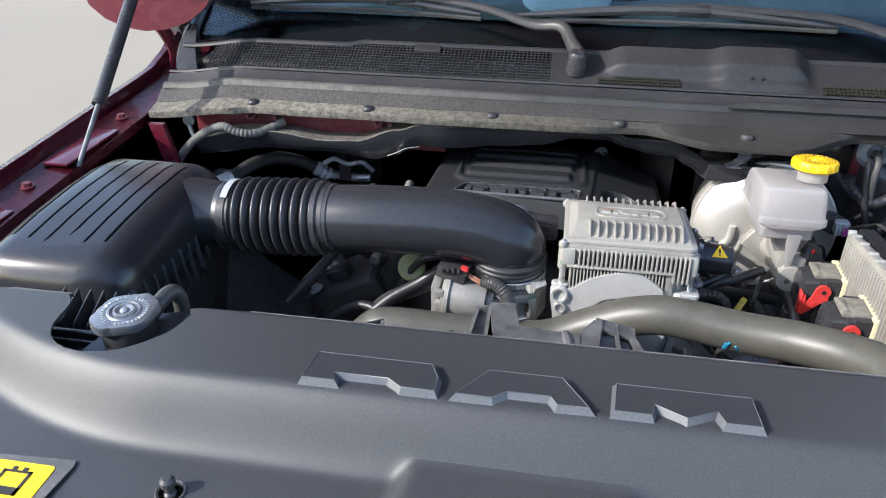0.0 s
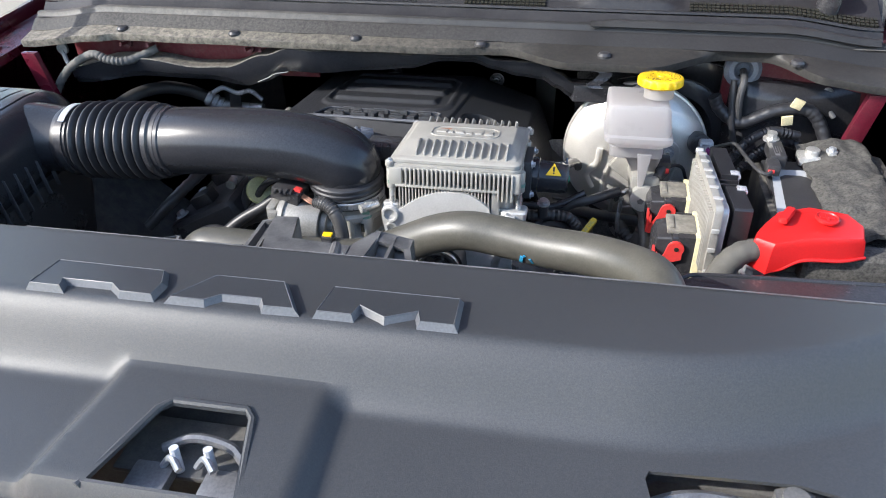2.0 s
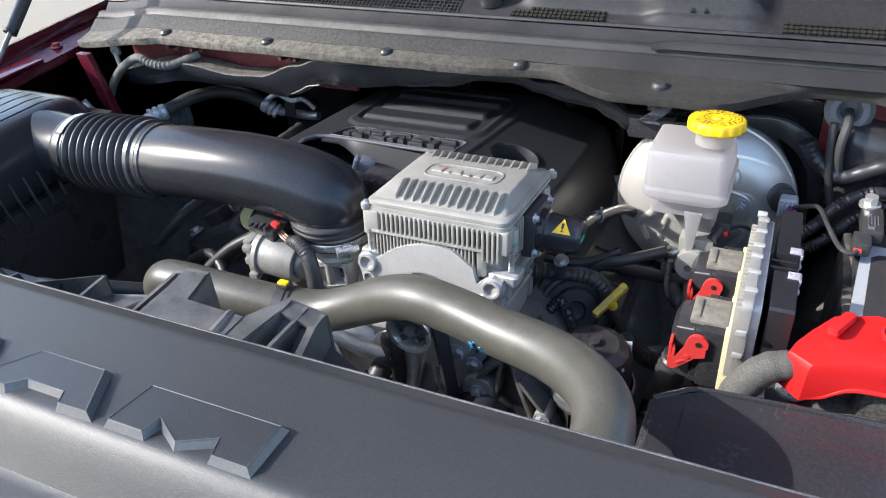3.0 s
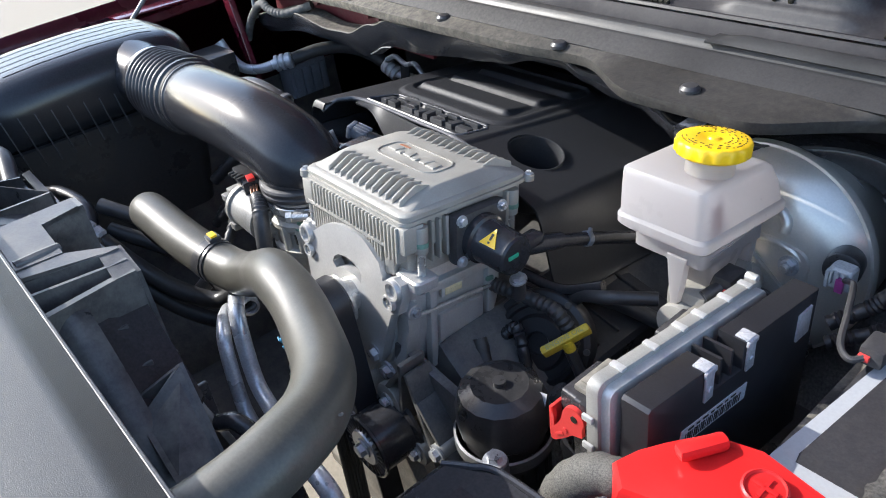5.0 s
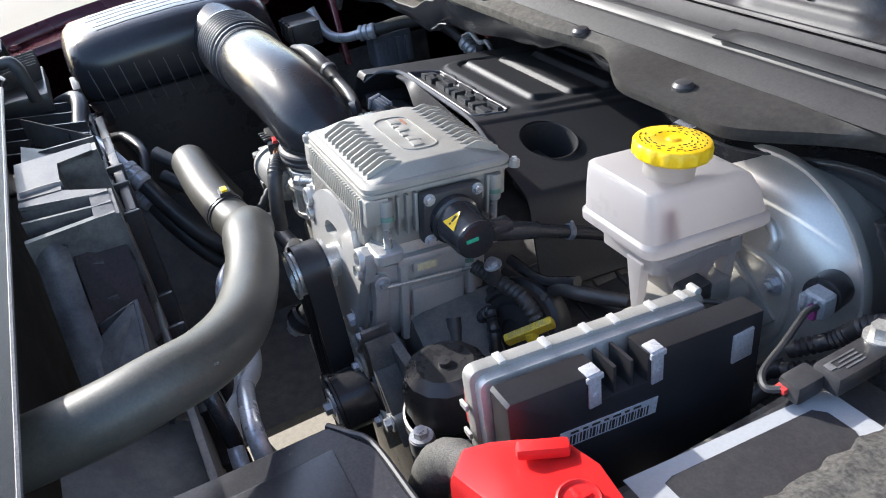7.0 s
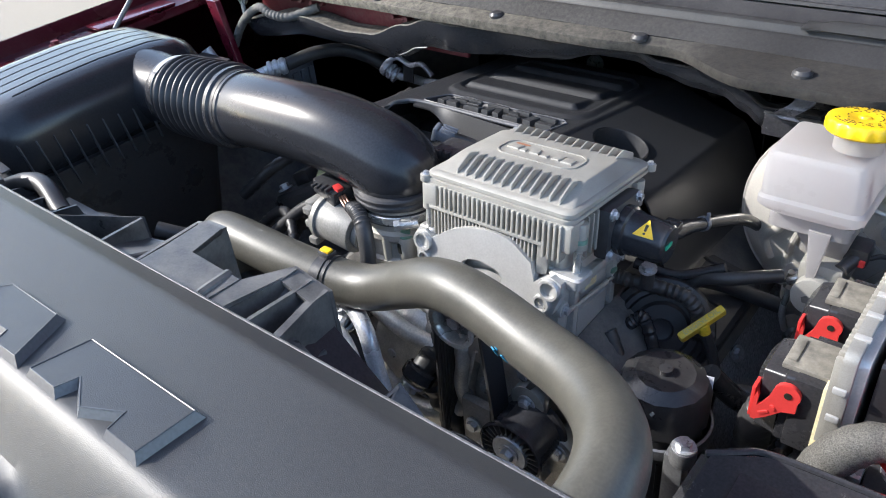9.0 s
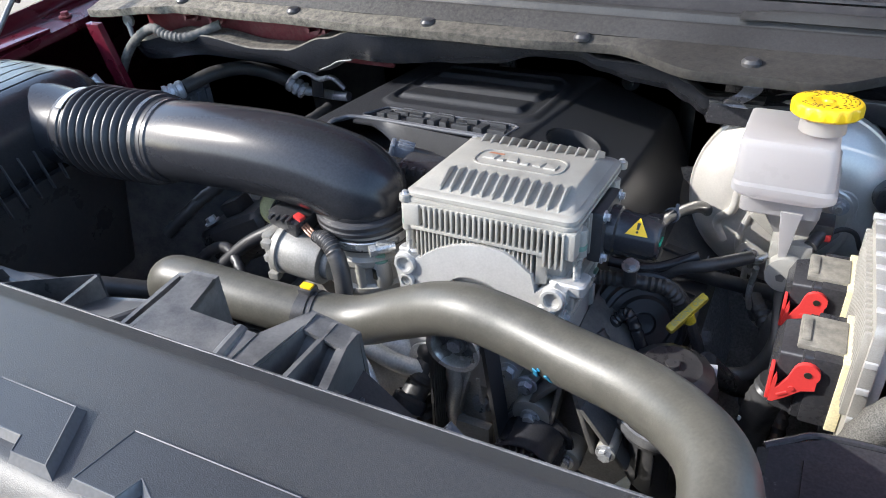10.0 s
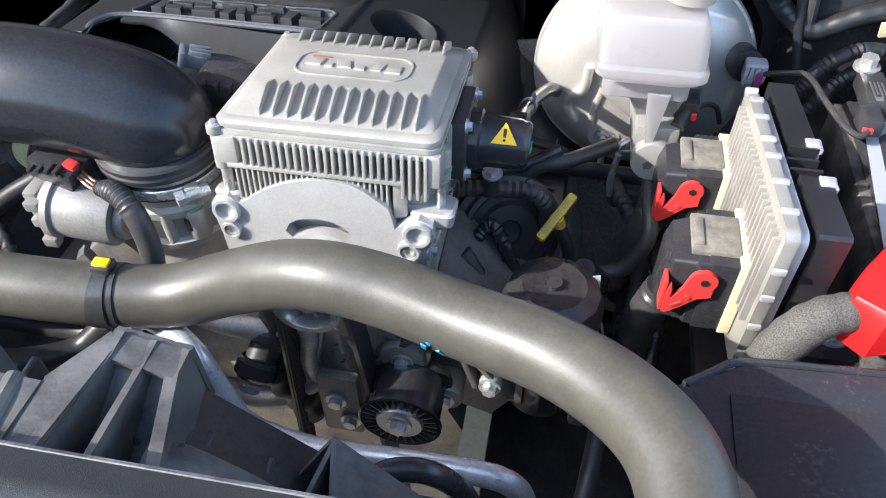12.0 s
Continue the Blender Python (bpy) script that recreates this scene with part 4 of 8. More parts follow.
# radiator end tank under the bay: flange, stepped rails, fins
bm = B()
prism(bm, [(-0.475, 0.520), (-0.43, 0.505), (-0.38, 0.515), (-0.345, 0.580), (-0.35, 0.612), (-0.40, 0.622), (-0.452, 0.606), (-0.463, 0.57)], pose(0, 0, 1.024), 0.006)
part("flange", bm, M_BLACKGLOSS, rc, "smooth black flange round the neck")
bm = B()
box(bm, (-0.500, 0.563, 1.003), (0.085, 0.052, 0.010), 0.0015)
box(bm, (-0.502, 0.585, 1.011), (0.090, 0.006, 0.014), 0.0012)
box(bm, (-0.500, 0.573, 1.009), (0.088, 0.004, 0.012), 0.0010)
part("ribbed_bracket", bm, M_BLACK, rc)
for k in range(6):
    bm = B()
    box(bm, (-0.560 + 0.0165 * k, 0.628, 1.006), (0.0016, 0.072, 0.026), 0.0004, rot=(0, 0, 17))
    part("tank_fin", bm, M_BLACK, rc)
for k in range(5):
    bm = B()
    box(bm, (-0.512 + 0.0125 * k, 0.533 + 0.002 * k, 1.000), (0.0022, 0.020, 0.010), 0.0005)
    part("bracket_rib", bm, M_BLACK, rc)
bm = B()
box(bm, (-0.500, 0.590, 0.975), (0.16, 0.150, 0.030), 0.004)
part("tank", bm, M_BLACK, rc, "black plastic radiator end tank")

# ---- air intake ----
ab = thing("air_filter_box", (-0.66, 0.9, 0.70), "large matt black air filter box with grooved lid", "air filter box")


def airbox_section(y, x0, x1, z0, z1, r):
    pts = rrect(x0, z0, x1, z1, r, 6)
    return [V(x, y, z) for x, z in pts]


bm = B()
secs = []
for k, (y, dx, dz) in enumerate(((0.700, 0.050, 0.052), (0.703, 0.028, 0.030), (0.712, 0.012, 0.012), (0.728, 0.003, 0.003), (0.76, 0, 0), (0.82, 0, -0.005), (0.90, 0, -0.008), (0.98, 0, -0.006), (1.02, 0.003, 0.0), (1.045, 0.014, 0.012), (1.058, 0.03, 0.028), (1.063, 0.046, 0.044))):
    secs.append(airbox_section(y, -0.752 + dx, -0.530 - dx, 0.90, 1.022 - dz, 0.052))
loft(bm, secs)
cut = B()
for k in range(6):
    xx = -0.712 + 0.0265 * k
    box(cut, (xx, 0.885, 1.036 - 0.012 * abs(k - 2.7) / 2.7), (0.0042, 0.27 - 0.012 * abs(k - 2.5), 0.024), 0)
bm = carve(bm, cut)
part("lid", bm, M_DUCT, ab)
bm = B()
loft(bm, [[V(x, y, z) for x, y in rrect(-0.748 + t, 0.708 + t, -0.534 - t, 1.055 - t, 0.03, 5)] for z, t in ((0.70, 0.03), (0.90, 0.004), (0.915, 0.0))])
part("base", bm, M_BLACK, ab)
# Ribs take the paler plastic so that their lit edges show as colour.
for k in range(9):
    bm = B()
    box(bm, (-0.5300, 0.735 + 0.024 * k, 0.930), (0.0075, 0.0014, 0.090 - 0.004 * k), 0.0004, rot=(8, 0, 0))
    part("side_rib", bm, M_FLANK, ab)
for k in range(7):
    bm = B()
    box(bm, (-0.550, 0.702, 0.955 - 0.009 * k), (0.045, 0.012, 0.003), 0.001, rot=(0, 12, 0))
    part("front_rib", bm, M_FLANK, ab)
bm = B()
box(bm, (-0.528, 0.712, 0.892), (0.035, 0.03, 0.012), 0.003)
part("clip_lug", bm, M_BLACK, ab)
bolt(ab, (-0.525, 0.708, 0.899), (0, 0, 1), 0.006)
bm = B()
tube(bm, [V(-0.60, 0.95, 0.965), V(-0.555, 0.958, 0.968), V(-0.50, 0.962, 0.968)], lambda u: 0.062 - 0.012 * smooth(u), seg=36, flat=1.0)
part("outlet", bm, M_DUCT, ab)

# bellows with clamps
AX0, AX1 = V(-0.505, 0.962, 0.967), V(-0.332, 0.957, 0.979)
bl = thing("bellows_hose", tuple(AX0.lerp(AX1, 0.5) - V(0, 0, 0.06)), "black ribbed rubber bellows between air box and duct", "bellows hose")
L = (AX1 - AX0).length
prof = [(0.046, 0)]
for k in range(8):
    h = 0.030 + 0.0155 * k
    for a in range(10):
        prof.append((0.0475 + 0.0120 * math.sin(math.pi * a / 10) ** 0.8, h + 0.0155 * a / 10))
prof = [(0.0515, 0.0), (0.0525, 0.003), (0.0525, 0.026)] + prof[1:] + [(0.053, 0.156), (0.053, L), (0.046, L)]
bm = B()
lathe(bm, prof, AX0, AX1 - AX0, 48)
part("bellows", bm, M_BELLOWS, bl)
dn = (AX1 - AX0).normalized()
bm = B()
lathe(bm, [(0.0528, 0), (0.0545, 0.001), (0.0545, 0.013), (0.0528, 0.014)], AX0 + dn * 0.008, dn, 48)
part("clamp", bm, M_BLACKGLOSS, bl, "dark hose clamp with pale label")
bm = B()
for k in range(7):
    a = radians(150 + 9 * k)
    q = AX0 + dn * 0.0145 + V(0, -0.0550 * math.cos(a - math.pi / 2), 0.0550 * math.sin(a - math.pi / 2))
    box(bm, q, (0.010, 0.0012, 0.0095), 0, rot=(math.degrees(math.atan2(q.z - AX0.z, -(q.y - AX0.y))) * -1, 0, 0))
part("clamp_label", bm, M_GREYLAB, bl)
bm = B()
lathe(bm, [(0.053, 0), (0.0565, 0.001), (0.0565, 0.008), (0.053, 0.010)], AX0 + dn * (L - 0.018), dn, 48)
part("collar", bm, M_BLACKGLOSS, bl)

# intake duct with its elbow
du = thing("intake_duct", (-0.2, 0.955, 0.9), "smooth satin black intake duct bending down to the throttle", "intake duct")
bm = B()
dpts = [AX1, V(-0.29, 0.954, 0.984), V(-0.243, 0.953, 0.987), V(-0.175, 0.954, 0.988), V(-0.125, 0.957, 0.983), V(-0.085, 0.962, 0.970), V(-0.066, 0.965, 0.956), V(-0.060, 0.966, 0.944), V(-0.060, 0.966, 0.926)]
tube(bm, dpts, lambda u: 0.050 + 0.002 * math.sin(math.pi * smooth((u - 0.5) / 0.4)) - 0.007 * smooth((u - 0.84) / 0.12), seg=44, n=10)
part("pipe", bm, M_DUCT, du)
bm = B()
lathe(bm, [(0.050, 0), (0.0525, 0.002), (0.0525, 0.01), (0.050, 0.013)], AX1 - dn * 0.004, dn, 44)
part("sleeve", bm, M_BLACKGLOSS, du)
for h, r in ((0.947, 0.0510), (0.937, 0.0560), (0.929, 0.0555)):
    bm = B()
    lathe(bm, [(r - 0.006, -0.0055), (r, -0.0035), (r + 0.0005, 0.001), (r - 0.001, 0.0035), (r - 0.006, 0.0055)], (-0.065, 0.966, h), (0, 0, 1), 44)
    part("cuff_ring", bm, M_BELLOWS, du)

# throttle body
tb = thing("throttle_body", (-0.060, 0.966, 0.80), "cast aluminium throttle body with round motor housing", "throttle body")
bm = B()
lathe(bm, [(0.0, 0.80), (0.046, 0.80), (0.046, 0.846), (0.056, 0.849), (0.057, 0.851), (0.057, 0.857), (0.052, 0.860), (0.050, 0.880), (0.055, 0.886), (0.055, 0.893), (0.0495, 0.896), (0.0495, 0.922), (0, 0.923)], (-0.063, 0.966, 0), (0, 0, 1), 44)
part("bore", bm, M_ALU, tb)
for a in (-110, -75, -40, -5, 200, 100):
    q = radians(a)
    bm = B()
    cyl(bm, (-0.063 + 0.051 * math.cos(q), 0.966 + 0.051 * math.sin(q), 0.852), (-0.063 + 0.051 * math.cos(q), 0.966 + 0.051 * math.sin(q), 0.890), 0.0055, seg=14)
    part("bore_post", bm, M_ALU, tb)
bm = B()
lathe(bm, [(0.0500, 0), (0.0525, 0.001), (0.0525, 0.014), (0.0500, 0.015)], (-0.063, 0.966, 0.904), (0, 0, 1), 44)
part("hose_cuff", bm, M_RUBBER, tb)
bm = B()
lathe(bm, [(0.0526, 0), (0.0534, 0.001), (0.0534, 0.010), (0.0526, 0.011)], (-0.063, 0.966, 0.9065), (0, 0, 1), 44)
for k in range(5):
    q = radians(-52 + 4 * k)
    box(bm, (-0.063 + 0.0538 * math.cos(q), 0.966 + 0.0538 * math.sin(q), 0.912), (0.0012, 0.0016, 0.009), 0, rot=(0, 0, -52 + 4 * k))
box(bm, (-0.022, 0.927, 0.912), (0.013, 0.010, 0.013), 0.002, rot=(0, 0, 42))
cyl(bm, (-0.026, 0.919, 0.912), (-0.010, 0.934, 0.912), 0.0055, seg=14)
cyl(bm, (-0.031, 0.914, 0.912), (-0.026, 0.919, 0.912), 0.0072, seg=6)
part("worm_clamp", bm, M_STEEL, tb)
bm = B()
mo0, mo1 = V(-0.144, 0.905, 0.896), V(-0.079, 0.905, 0.890)
cyl(bm, mo0, mo1, 0.0285, seg=32, bev=0.003)
part("motor", bm, M_MOTOR, tb)
bm = B()
cyl(bm, mo1, mo1 + V(0.010, 0, -0.001), 0.021, seg=28, bev=0.003)
cyl(bm, mo1, mo1 + V(0.018, 0, -0.0017), 0.011, seg=20, bev=0.002)
part("motor_cap", bm, M_MOTOR, tb)
bm = B()
lathe(bm, [(0.0285, 0), (0.0312, 0.001), (0.0312, 0.007), (0.0285, 0.008)], mo0 + V(0.004, 0, 0), mo1 - mo0, 36)
part("motor_rim", bm, M_ALU, tb)
bm = B()
box(bm, (-0.152, 0.907, 0.888), (0.014, 0.035, 0.062), 0.004)
for z in (0.868, 0.893, 0.912):
    box(bm, (-0.145, 0.884, z), (0.014, 0.010, 0.010), 0.002)
part("housing", bm, M_MOTOR, tb)
bm = B()
box(bm, (-0.128, 0.917, 0.933), (0.045, 0.035, 0.020), 0.003, rot=(0, 10, -10))
for k in range(4):
    box(bm, (-0.143 + 0.008 * k, 0.900, 0.942), (0.004, 0.012, 0.004), 0.001)
plug = part("connector", bm, M_BLACK, tb)
bm = B()
box(bm, (-0.112, 0.909, 0.940), (0.012, 0.010, 0.008), 0.002, rot=(0, 10, -10))
part("locking_tab", bm, M_REDLEV, plug)
for k, o in enumerate((0, 0.004, -0.004)):
    bm = B()
    tube(bm, [V(-0.106, 0.908 + o, 0.932), V(-0.094, 0.902 + o, 0.929), V(-0.082, 0.899 + o, 0.925)], 0.0016, seg=6)
    part("wire", bm, M_COPPER, plug)
bm = B()
tube(bm, [V(-0.085, 0.899, 0.928), V(-0.066, 0.893, 0.930), V(-0.050, 0.884, 0.922), V(-0.041, 0.877, 0.902), V(-0.039, 0.873, 0.878), V(-0.044, 0.872, 0.850)], lambda u: 0.0070 + 0.0030 * smooth(u * 6) + 0.0006 * math.sin(150 * u) * smooth((0.45 - u) * 20), seg=14, n=14)
part("loom", bm, M_RUBBER, plug)
bm = B()
lathe(bm, [(0, 0.878), (0.0095, 0.878), (0.0105, 0.880), (0.0105, 0.908), (0.0085, 0.911), (0, 0.911)], (-0.012, 0.906, 0), (0, 0, 1), 22)
part("vent_valve", bm, M_ALU, tb)
bm = B()
box(bm, (-0.0155, 0.8957, 0.897), (0.005, 0.002, 0.014), 0.001)
part("vent_slot", bm, M_INK, tb)
bm = B()
cyl(bm, (-0.012, 0.906, 0.911), (-0.012, 0.906, 0.9135), 0.0092, seg=18, bev=0.001)
box(bm, (-0.012, 0.906, 0.9165), (0.012, 0.005, 0.008), 0.002, rot=(0, 0, 25))
part("valve_cap", bm, M_TEAL, tb, "pale teal cap")

# the motor side sits lower and further back than the bore's front
for o in tb.children:
    if o.name.split(".")[0] not in ("bore", "bore_post", "hose_cuff", "worm_clamp"):
        o.location += V(-0.014, 0.012, -0.009) + (V(-0.003, 0.012, -0.012) if o.name.startswith(("vent", "valve")) else V(0, 0, 0))

# olive cap and breather pipe left of the throttle
oc = thing("breather_pipe", (-0.22, 0.99, 0.84), "olive translucent cap on a black breather pipe", "breather pipe")
bm = B()
lathe(bm, [(0.019, 0), (0.022, 0.004), (0.022, 0.010), (0.019, 0.013), (0, 0.014)], (-0.222, 0.995, 0.880), (0.3, -0.75, 0.55), 28)
part("cap", bm, M_OLIVE, oc)
bm = B()
tube(bm, [V(-0.30, 0.93, 0.80), V(-0.25, 0.95, 0.845), V(-0.205, 0.962, 0.872), V(-0.17, 0.968, 0.895), V(-0.12, 0.975, 0.905)], 0.009, seg=12)
part("pipe", bm, M_BELLOWS, oc)

# ---- starter generator unit ----
gu = thing("starter_generator", (0.105, 1.0, 0.70), "silver cast starter generator with finned lid", "starter generator")
GT = 7.0
GM = Matrix.Translation((0.1045, 0.932, 0.9885)) @ pose(0, 0, 0, -GT, 0, 0)
GF = GM @ Matrix(((1, 0, 0, 0), (0, 0, 1, 0), (0, 1, 0, 0), (0, 0, 0, 1)))


def gp(x, y, z):
    return GM @ V(x, y, z)


def gpris(bm, poly, z, depth, bev=0.0):
    return prism(bm, poly, GM @ pose(0, 0, z), depth, bev)


def gfront(bm, poly, y0, depth, bev=0.0):
    """A polygon in the x and z of the unit, drawn out to the rear from y0."""
    return prism(bm, poly, GF @ pose(0, 0, y0), depth, bev)


bm = B()
loft(bm, [[gp(x, y, z) for x, y in rrect(-0.0925 + t, -0.002 + t, 0.0925 - t, 0.172 - t, 0.012, 5)] for z, t in
          ((-0.0105, 0.0015), (-0.0100, 0.0), (-0.0062, 0.0), (-0.0056, 0.002), (-0.0042, 0.002), (-0.0036, 0.0005), (0.0, 0.0005), (0.0020, 0.003), (0.0028, 0.008))])
part("lid_rim", bm, M_ALU, gu)
# raised centre: chamfered sides, slanted flanks front and rear
bm = B()
lid = [rrect(-0.0865, 0.006, 0.0865, 0.163, 0.008, 4), rrect(-0.0790, 0.028, 0.0800, 0.140, 0.010, 4), rrect(-0.0755, 0.042, 0.0765, 0.128, 0.010, 4), rrect(-0.0735, 0.046, 0.0745, 0.124, 0.010, 4)]
loft(bm, [[gp(x, y, z) for x, y in q] for q, z in zip(lid, (0.0020, 0.0110, 0.0150, 0.0158))])
part("lid_top", bm, M_ALU, gu, angle=0.45)
for n_f, xa, dx, (ya, yb, sgn) in ((12, -0.0560, 0.01154, (0.009, 0.052, 1)), (13, -0.0600, 0.01100, (0.165, 0.118, -1))):
    for k in range(n_f):
        bm = B()
        m = GM @ Matrix.Translation((xa + dx * k - 0.0010, 0, 0)) @ Matrix(((0, 0, 1, 0), (1, 0, 0, 0), (0, 1, 0, 0), (0, 0, 0, 1)))
        prism(bm, [(ya, 0.001), (ya + sgn * 0.0015, 0.0095), (yb - sgn * 0.022, 0.0200), (yb - sgn * 0.018, 0.0202), (yb, 0.0150), (yb, 0.004)], m, 0.0020, 0.0005)
        part("cooling_fin", bm, M_ALU, gu)
bm = B()
out, inn = rrect(-0.048, 0.062, 0.053, 0.106, 0.016, 6), rrect(-0.0462, 0.0638, 0.0512, 0.1042, 0.0145, 6)
n_ = len(out)
vo = [[bm.verts.new(gp(x, y, z)) for x, y in ring] for ring, z in ((out, 0.0156), (out, 0.0171), (inn, 0.0171), (inn, 0.0156))]
for a, b in zip(vo, vo[1:]):
    for i in range(n_):
        bm.faces.new((a[i], a[(i + 1) % n_], b[(i + 1) % n_], b[i]))
part("emblem_frame", bm, M_ALU, gu)
for x0, x1, y0, y1, sl in ((-0.040, -0.026, 0.080, 0.092, 0.002), (-0.022, -0.015, 0.078, 0.085, 0.0), (-0.011, 0.001, 0.079, 0.092, -0.003), (0.004, 0.013, 0.077, 0.084, 0.0), (0.018, 0.027, 0.078, 0.091, 0.003), (0.031, 0.044, 0.076, 0.089, 0.0)):
    bm = B()
    gpris(bm, [(x0, y0), (x1, y0), (x1 + sl, y1), (x0 + sl, y1)], 0.0154, 0.0022, 0.0008)
    part("emblem_bar", bm, M_ALU, gu)
bm = B()
gpris(bm, rrect(-0.038, 0.095, -0.020, 0.0985, 0.0015, 3), 0.0156, 0.0006)
part("rust_stain", bm, M_COPPER, gu)
# ears with bolts
for x, y in ((-0.092, 0.001), (0.090, 0.174), (-0.090, 0.172)):
    bm = B()
    cyl(bm, gp(x, y, -0.011), gp(x, y, -0.003), 0.0065, seg=20, bev=0.001)
    part("ear", bm, M_ALU, gu)
    bolt(gu, gp(x, y, -0.003), gp(0, 0, 1) - gp(0, 0, 0), 0.0032)
# housing with its front fins in two rows
bm = B()
loft(bm, [[gp(x, y, z) for x, y in rrect(-0.0865, 0.008, 0.0865, 0.168, 0.008, 4)] for z in (-0.010, -0.040, -0.042)])
loft(bm, [[gp(x, y, z) for x, y in rrect(-0.0800, 0.014, 0.0800, 0.162, 0.008, 4)] for z in (-0.041, -0.074, -0.076)])
part("housing", bm, M_ALU, gu)
bm = B()
box(bm, (0.0, 0.004, -0.0135), (0.178, 0.012, 0.006), 0.001, m=GM)
box(bm, (-0.0835, 0.003, -0.024), (0.019, 0.016, 0.026), 0.003, m=GM)
box(bm, (0.0870, 0.010, -0.0255), (0.013, 0.026, 0.030), 0.003, m=GM)
part("front_rail", bm, M_ALU, gu)
for k in range(25):
    x = -0.0680 + 0.00625 * k
    long_ = k > 20
    bm = B()
    box(bm, (x, 0.001, -0.0315 if long_ else -0.0245), (0.0028, 0.013, 0.040 if long_ else 0.026), 0.0008, m=GM)
    part("front_fin", bm, M_ALU, gu)
bm = B()
box(bm, (-0.0110, 0.002, -0.0375), (0.146, 0.015, 0.0042), 0.001, m=GM)
part("fin_bar", bm, M_ALU, gu)


def arch_z(x):
    """Height of the arch plate's upper edge."""
    return -0.0425 - (0.114 - math.sqrt(max(0.0, 0.114 ** 2 - (x - 0.003) ** 2))) - 0.010 * smooth((x - 0.02) / 0.035)


for k in range(28):
    x = -0.0785 + 0.00475 * k
    bot = max(arch_z(x) - 0.004, -0.072)
    bm = B()
    box(bm, (x, 0.004, (-0.038 + bot) / 2), (0.0019, 0.012, -0.038 - bot), 0.0004, m=GM)
    part("lower_fin", bm, M_ALU, gu)
bm = B()
box(bm, (0.058, 0.007, -0.056), (0.012, 0.012, 0.040), 0.002, m=GM, rot=(0, 0, 18))
part("fin_end", bm, M_ALU, gu)
# arch plate with its slot
bm = B()
poly = [(-0.088, -0.215), (-0.096, -0.150), (-0.100, -0.112), (-0.104, -0.092), (-0.105, -0.078), (-0.099, -0.069), (-0.089, -0.068), (-0.080, -0.075)]
poly += [(x, arch_z(x)) for x in (-0.074, -0.066, -0.056, -0.046, -0.036, -0.026, -0.016, -0.006, 0.003, 0.012, 0.021, 0.030, 0.038, 0.045, 0.051)]
poly += [(0.0560, -0.083), (0.0640, -0.0765), (0.0760, -0.0705), (0.0880, -0.0745), (0.0900, -0.088), (0.0850, -0.100), (0.0800, -0.114), (0.0680, -0.119), (0.0560, -0.150), (0.0440, -0.190), (0.020, -0.222)]
gfront(bm, poly, -0.006, 0.012)
cut = B()
gfront(cut, [(-0.041, -0.099), (-0.037, -0.091), (-0.028, -0.0850), (-0.013, -0.0820), (0.002, -0.0835), (0.012, -0.0880), (0.0160, -0.0940), (0.014, -0.1045), (0.003, -0.0995), (-0.012, -0.0985), (-0.025, -0.1010), (-0.035, -0.1055)], -0.03, 0.06)
bm = carve(bm, cut)
part("arch_plate", bm, M_ALUBRIGHT, gu)
for x, z, r, fit_ in ((-0.0915, -0.0825, 0.0125, 0), (-0.0895, -0.1030, 0.0088, 1), (0.0755, -0.0845, 0.0125, 0), (0.0680, -0.1030, 0.0100, 1)):
    bm = B()
    ax = gp(0, -1, 0) - gp(0, 0, 0)
    lathe(bm, [(r, -0.006), (r, 0.003), (r * 0.93, 0.005), (r * 0.70, 0.005), (r * 0.66, -0.012), (0, -0.012)], gp(x, -0.006, z), ax, 26)
    boss = part("boss", bm, M_ALUBRIGHT, gu)
    if fit_:
        bm = B()
        lathe(bm, [(r * 0.60, -0.008), (r * 0.60, 0.003), (r * 0.44, 0.003), (r * 0.40, -0.006), (0, -0.006)], gp(x, -0.006, z), ax, 20)
        part("bush", bm, M_STEEL, boss)
# studs below the lid and the lugs that they stand on
for x, y in ((-0.090, 0.004), (0.0905, 0.020), (0.088, 0.150)):
    bm = B()
    cyl(bm, gp(x, y, -0.085), gp(x, y, -0.040), 0.0046, seg=14)
    part("stud", bm, M_STEEL, gu)
    bm = B()
    cyl(bm, gp(x, y, -0.044), gp(x, y, -0.014), 0.0078, seg=16, bev=0.001)
    column = part("stud_column", bm, M_ALU, gu)
    bm = B()
    cyl(bm, gp(x + 0.0004, y, -0.036), gp(x + 0.0004, y, -0.031), 0.0081, seg=14)
    part("paint_mark", bm, M_TEAL, column)
for x0, x1, y0, y1, z0, z1 in ((-0.104, -0.080, -0.002, 0.016, -0.086, -0.068), (0.066, 0.104, 0.002, 0.034, -0.088, -0.070), (0.070, 0.100, 0.134, 0.164, -0.098, -0.080)):
    bm = B()
    loft(bm, [[gp(x, y, z) for x, y in rrect(x0 + t, y0 + t, x1 - t, y1 - t, 0.006, 4)] for z, t in ((z0, 0.006), (z0 + 0.005, 0.001), (z1 - 0.002, 0.0), (z1, 0.002))])
    part("stud_lug", bm, M_ALUBRIGHT, gu)
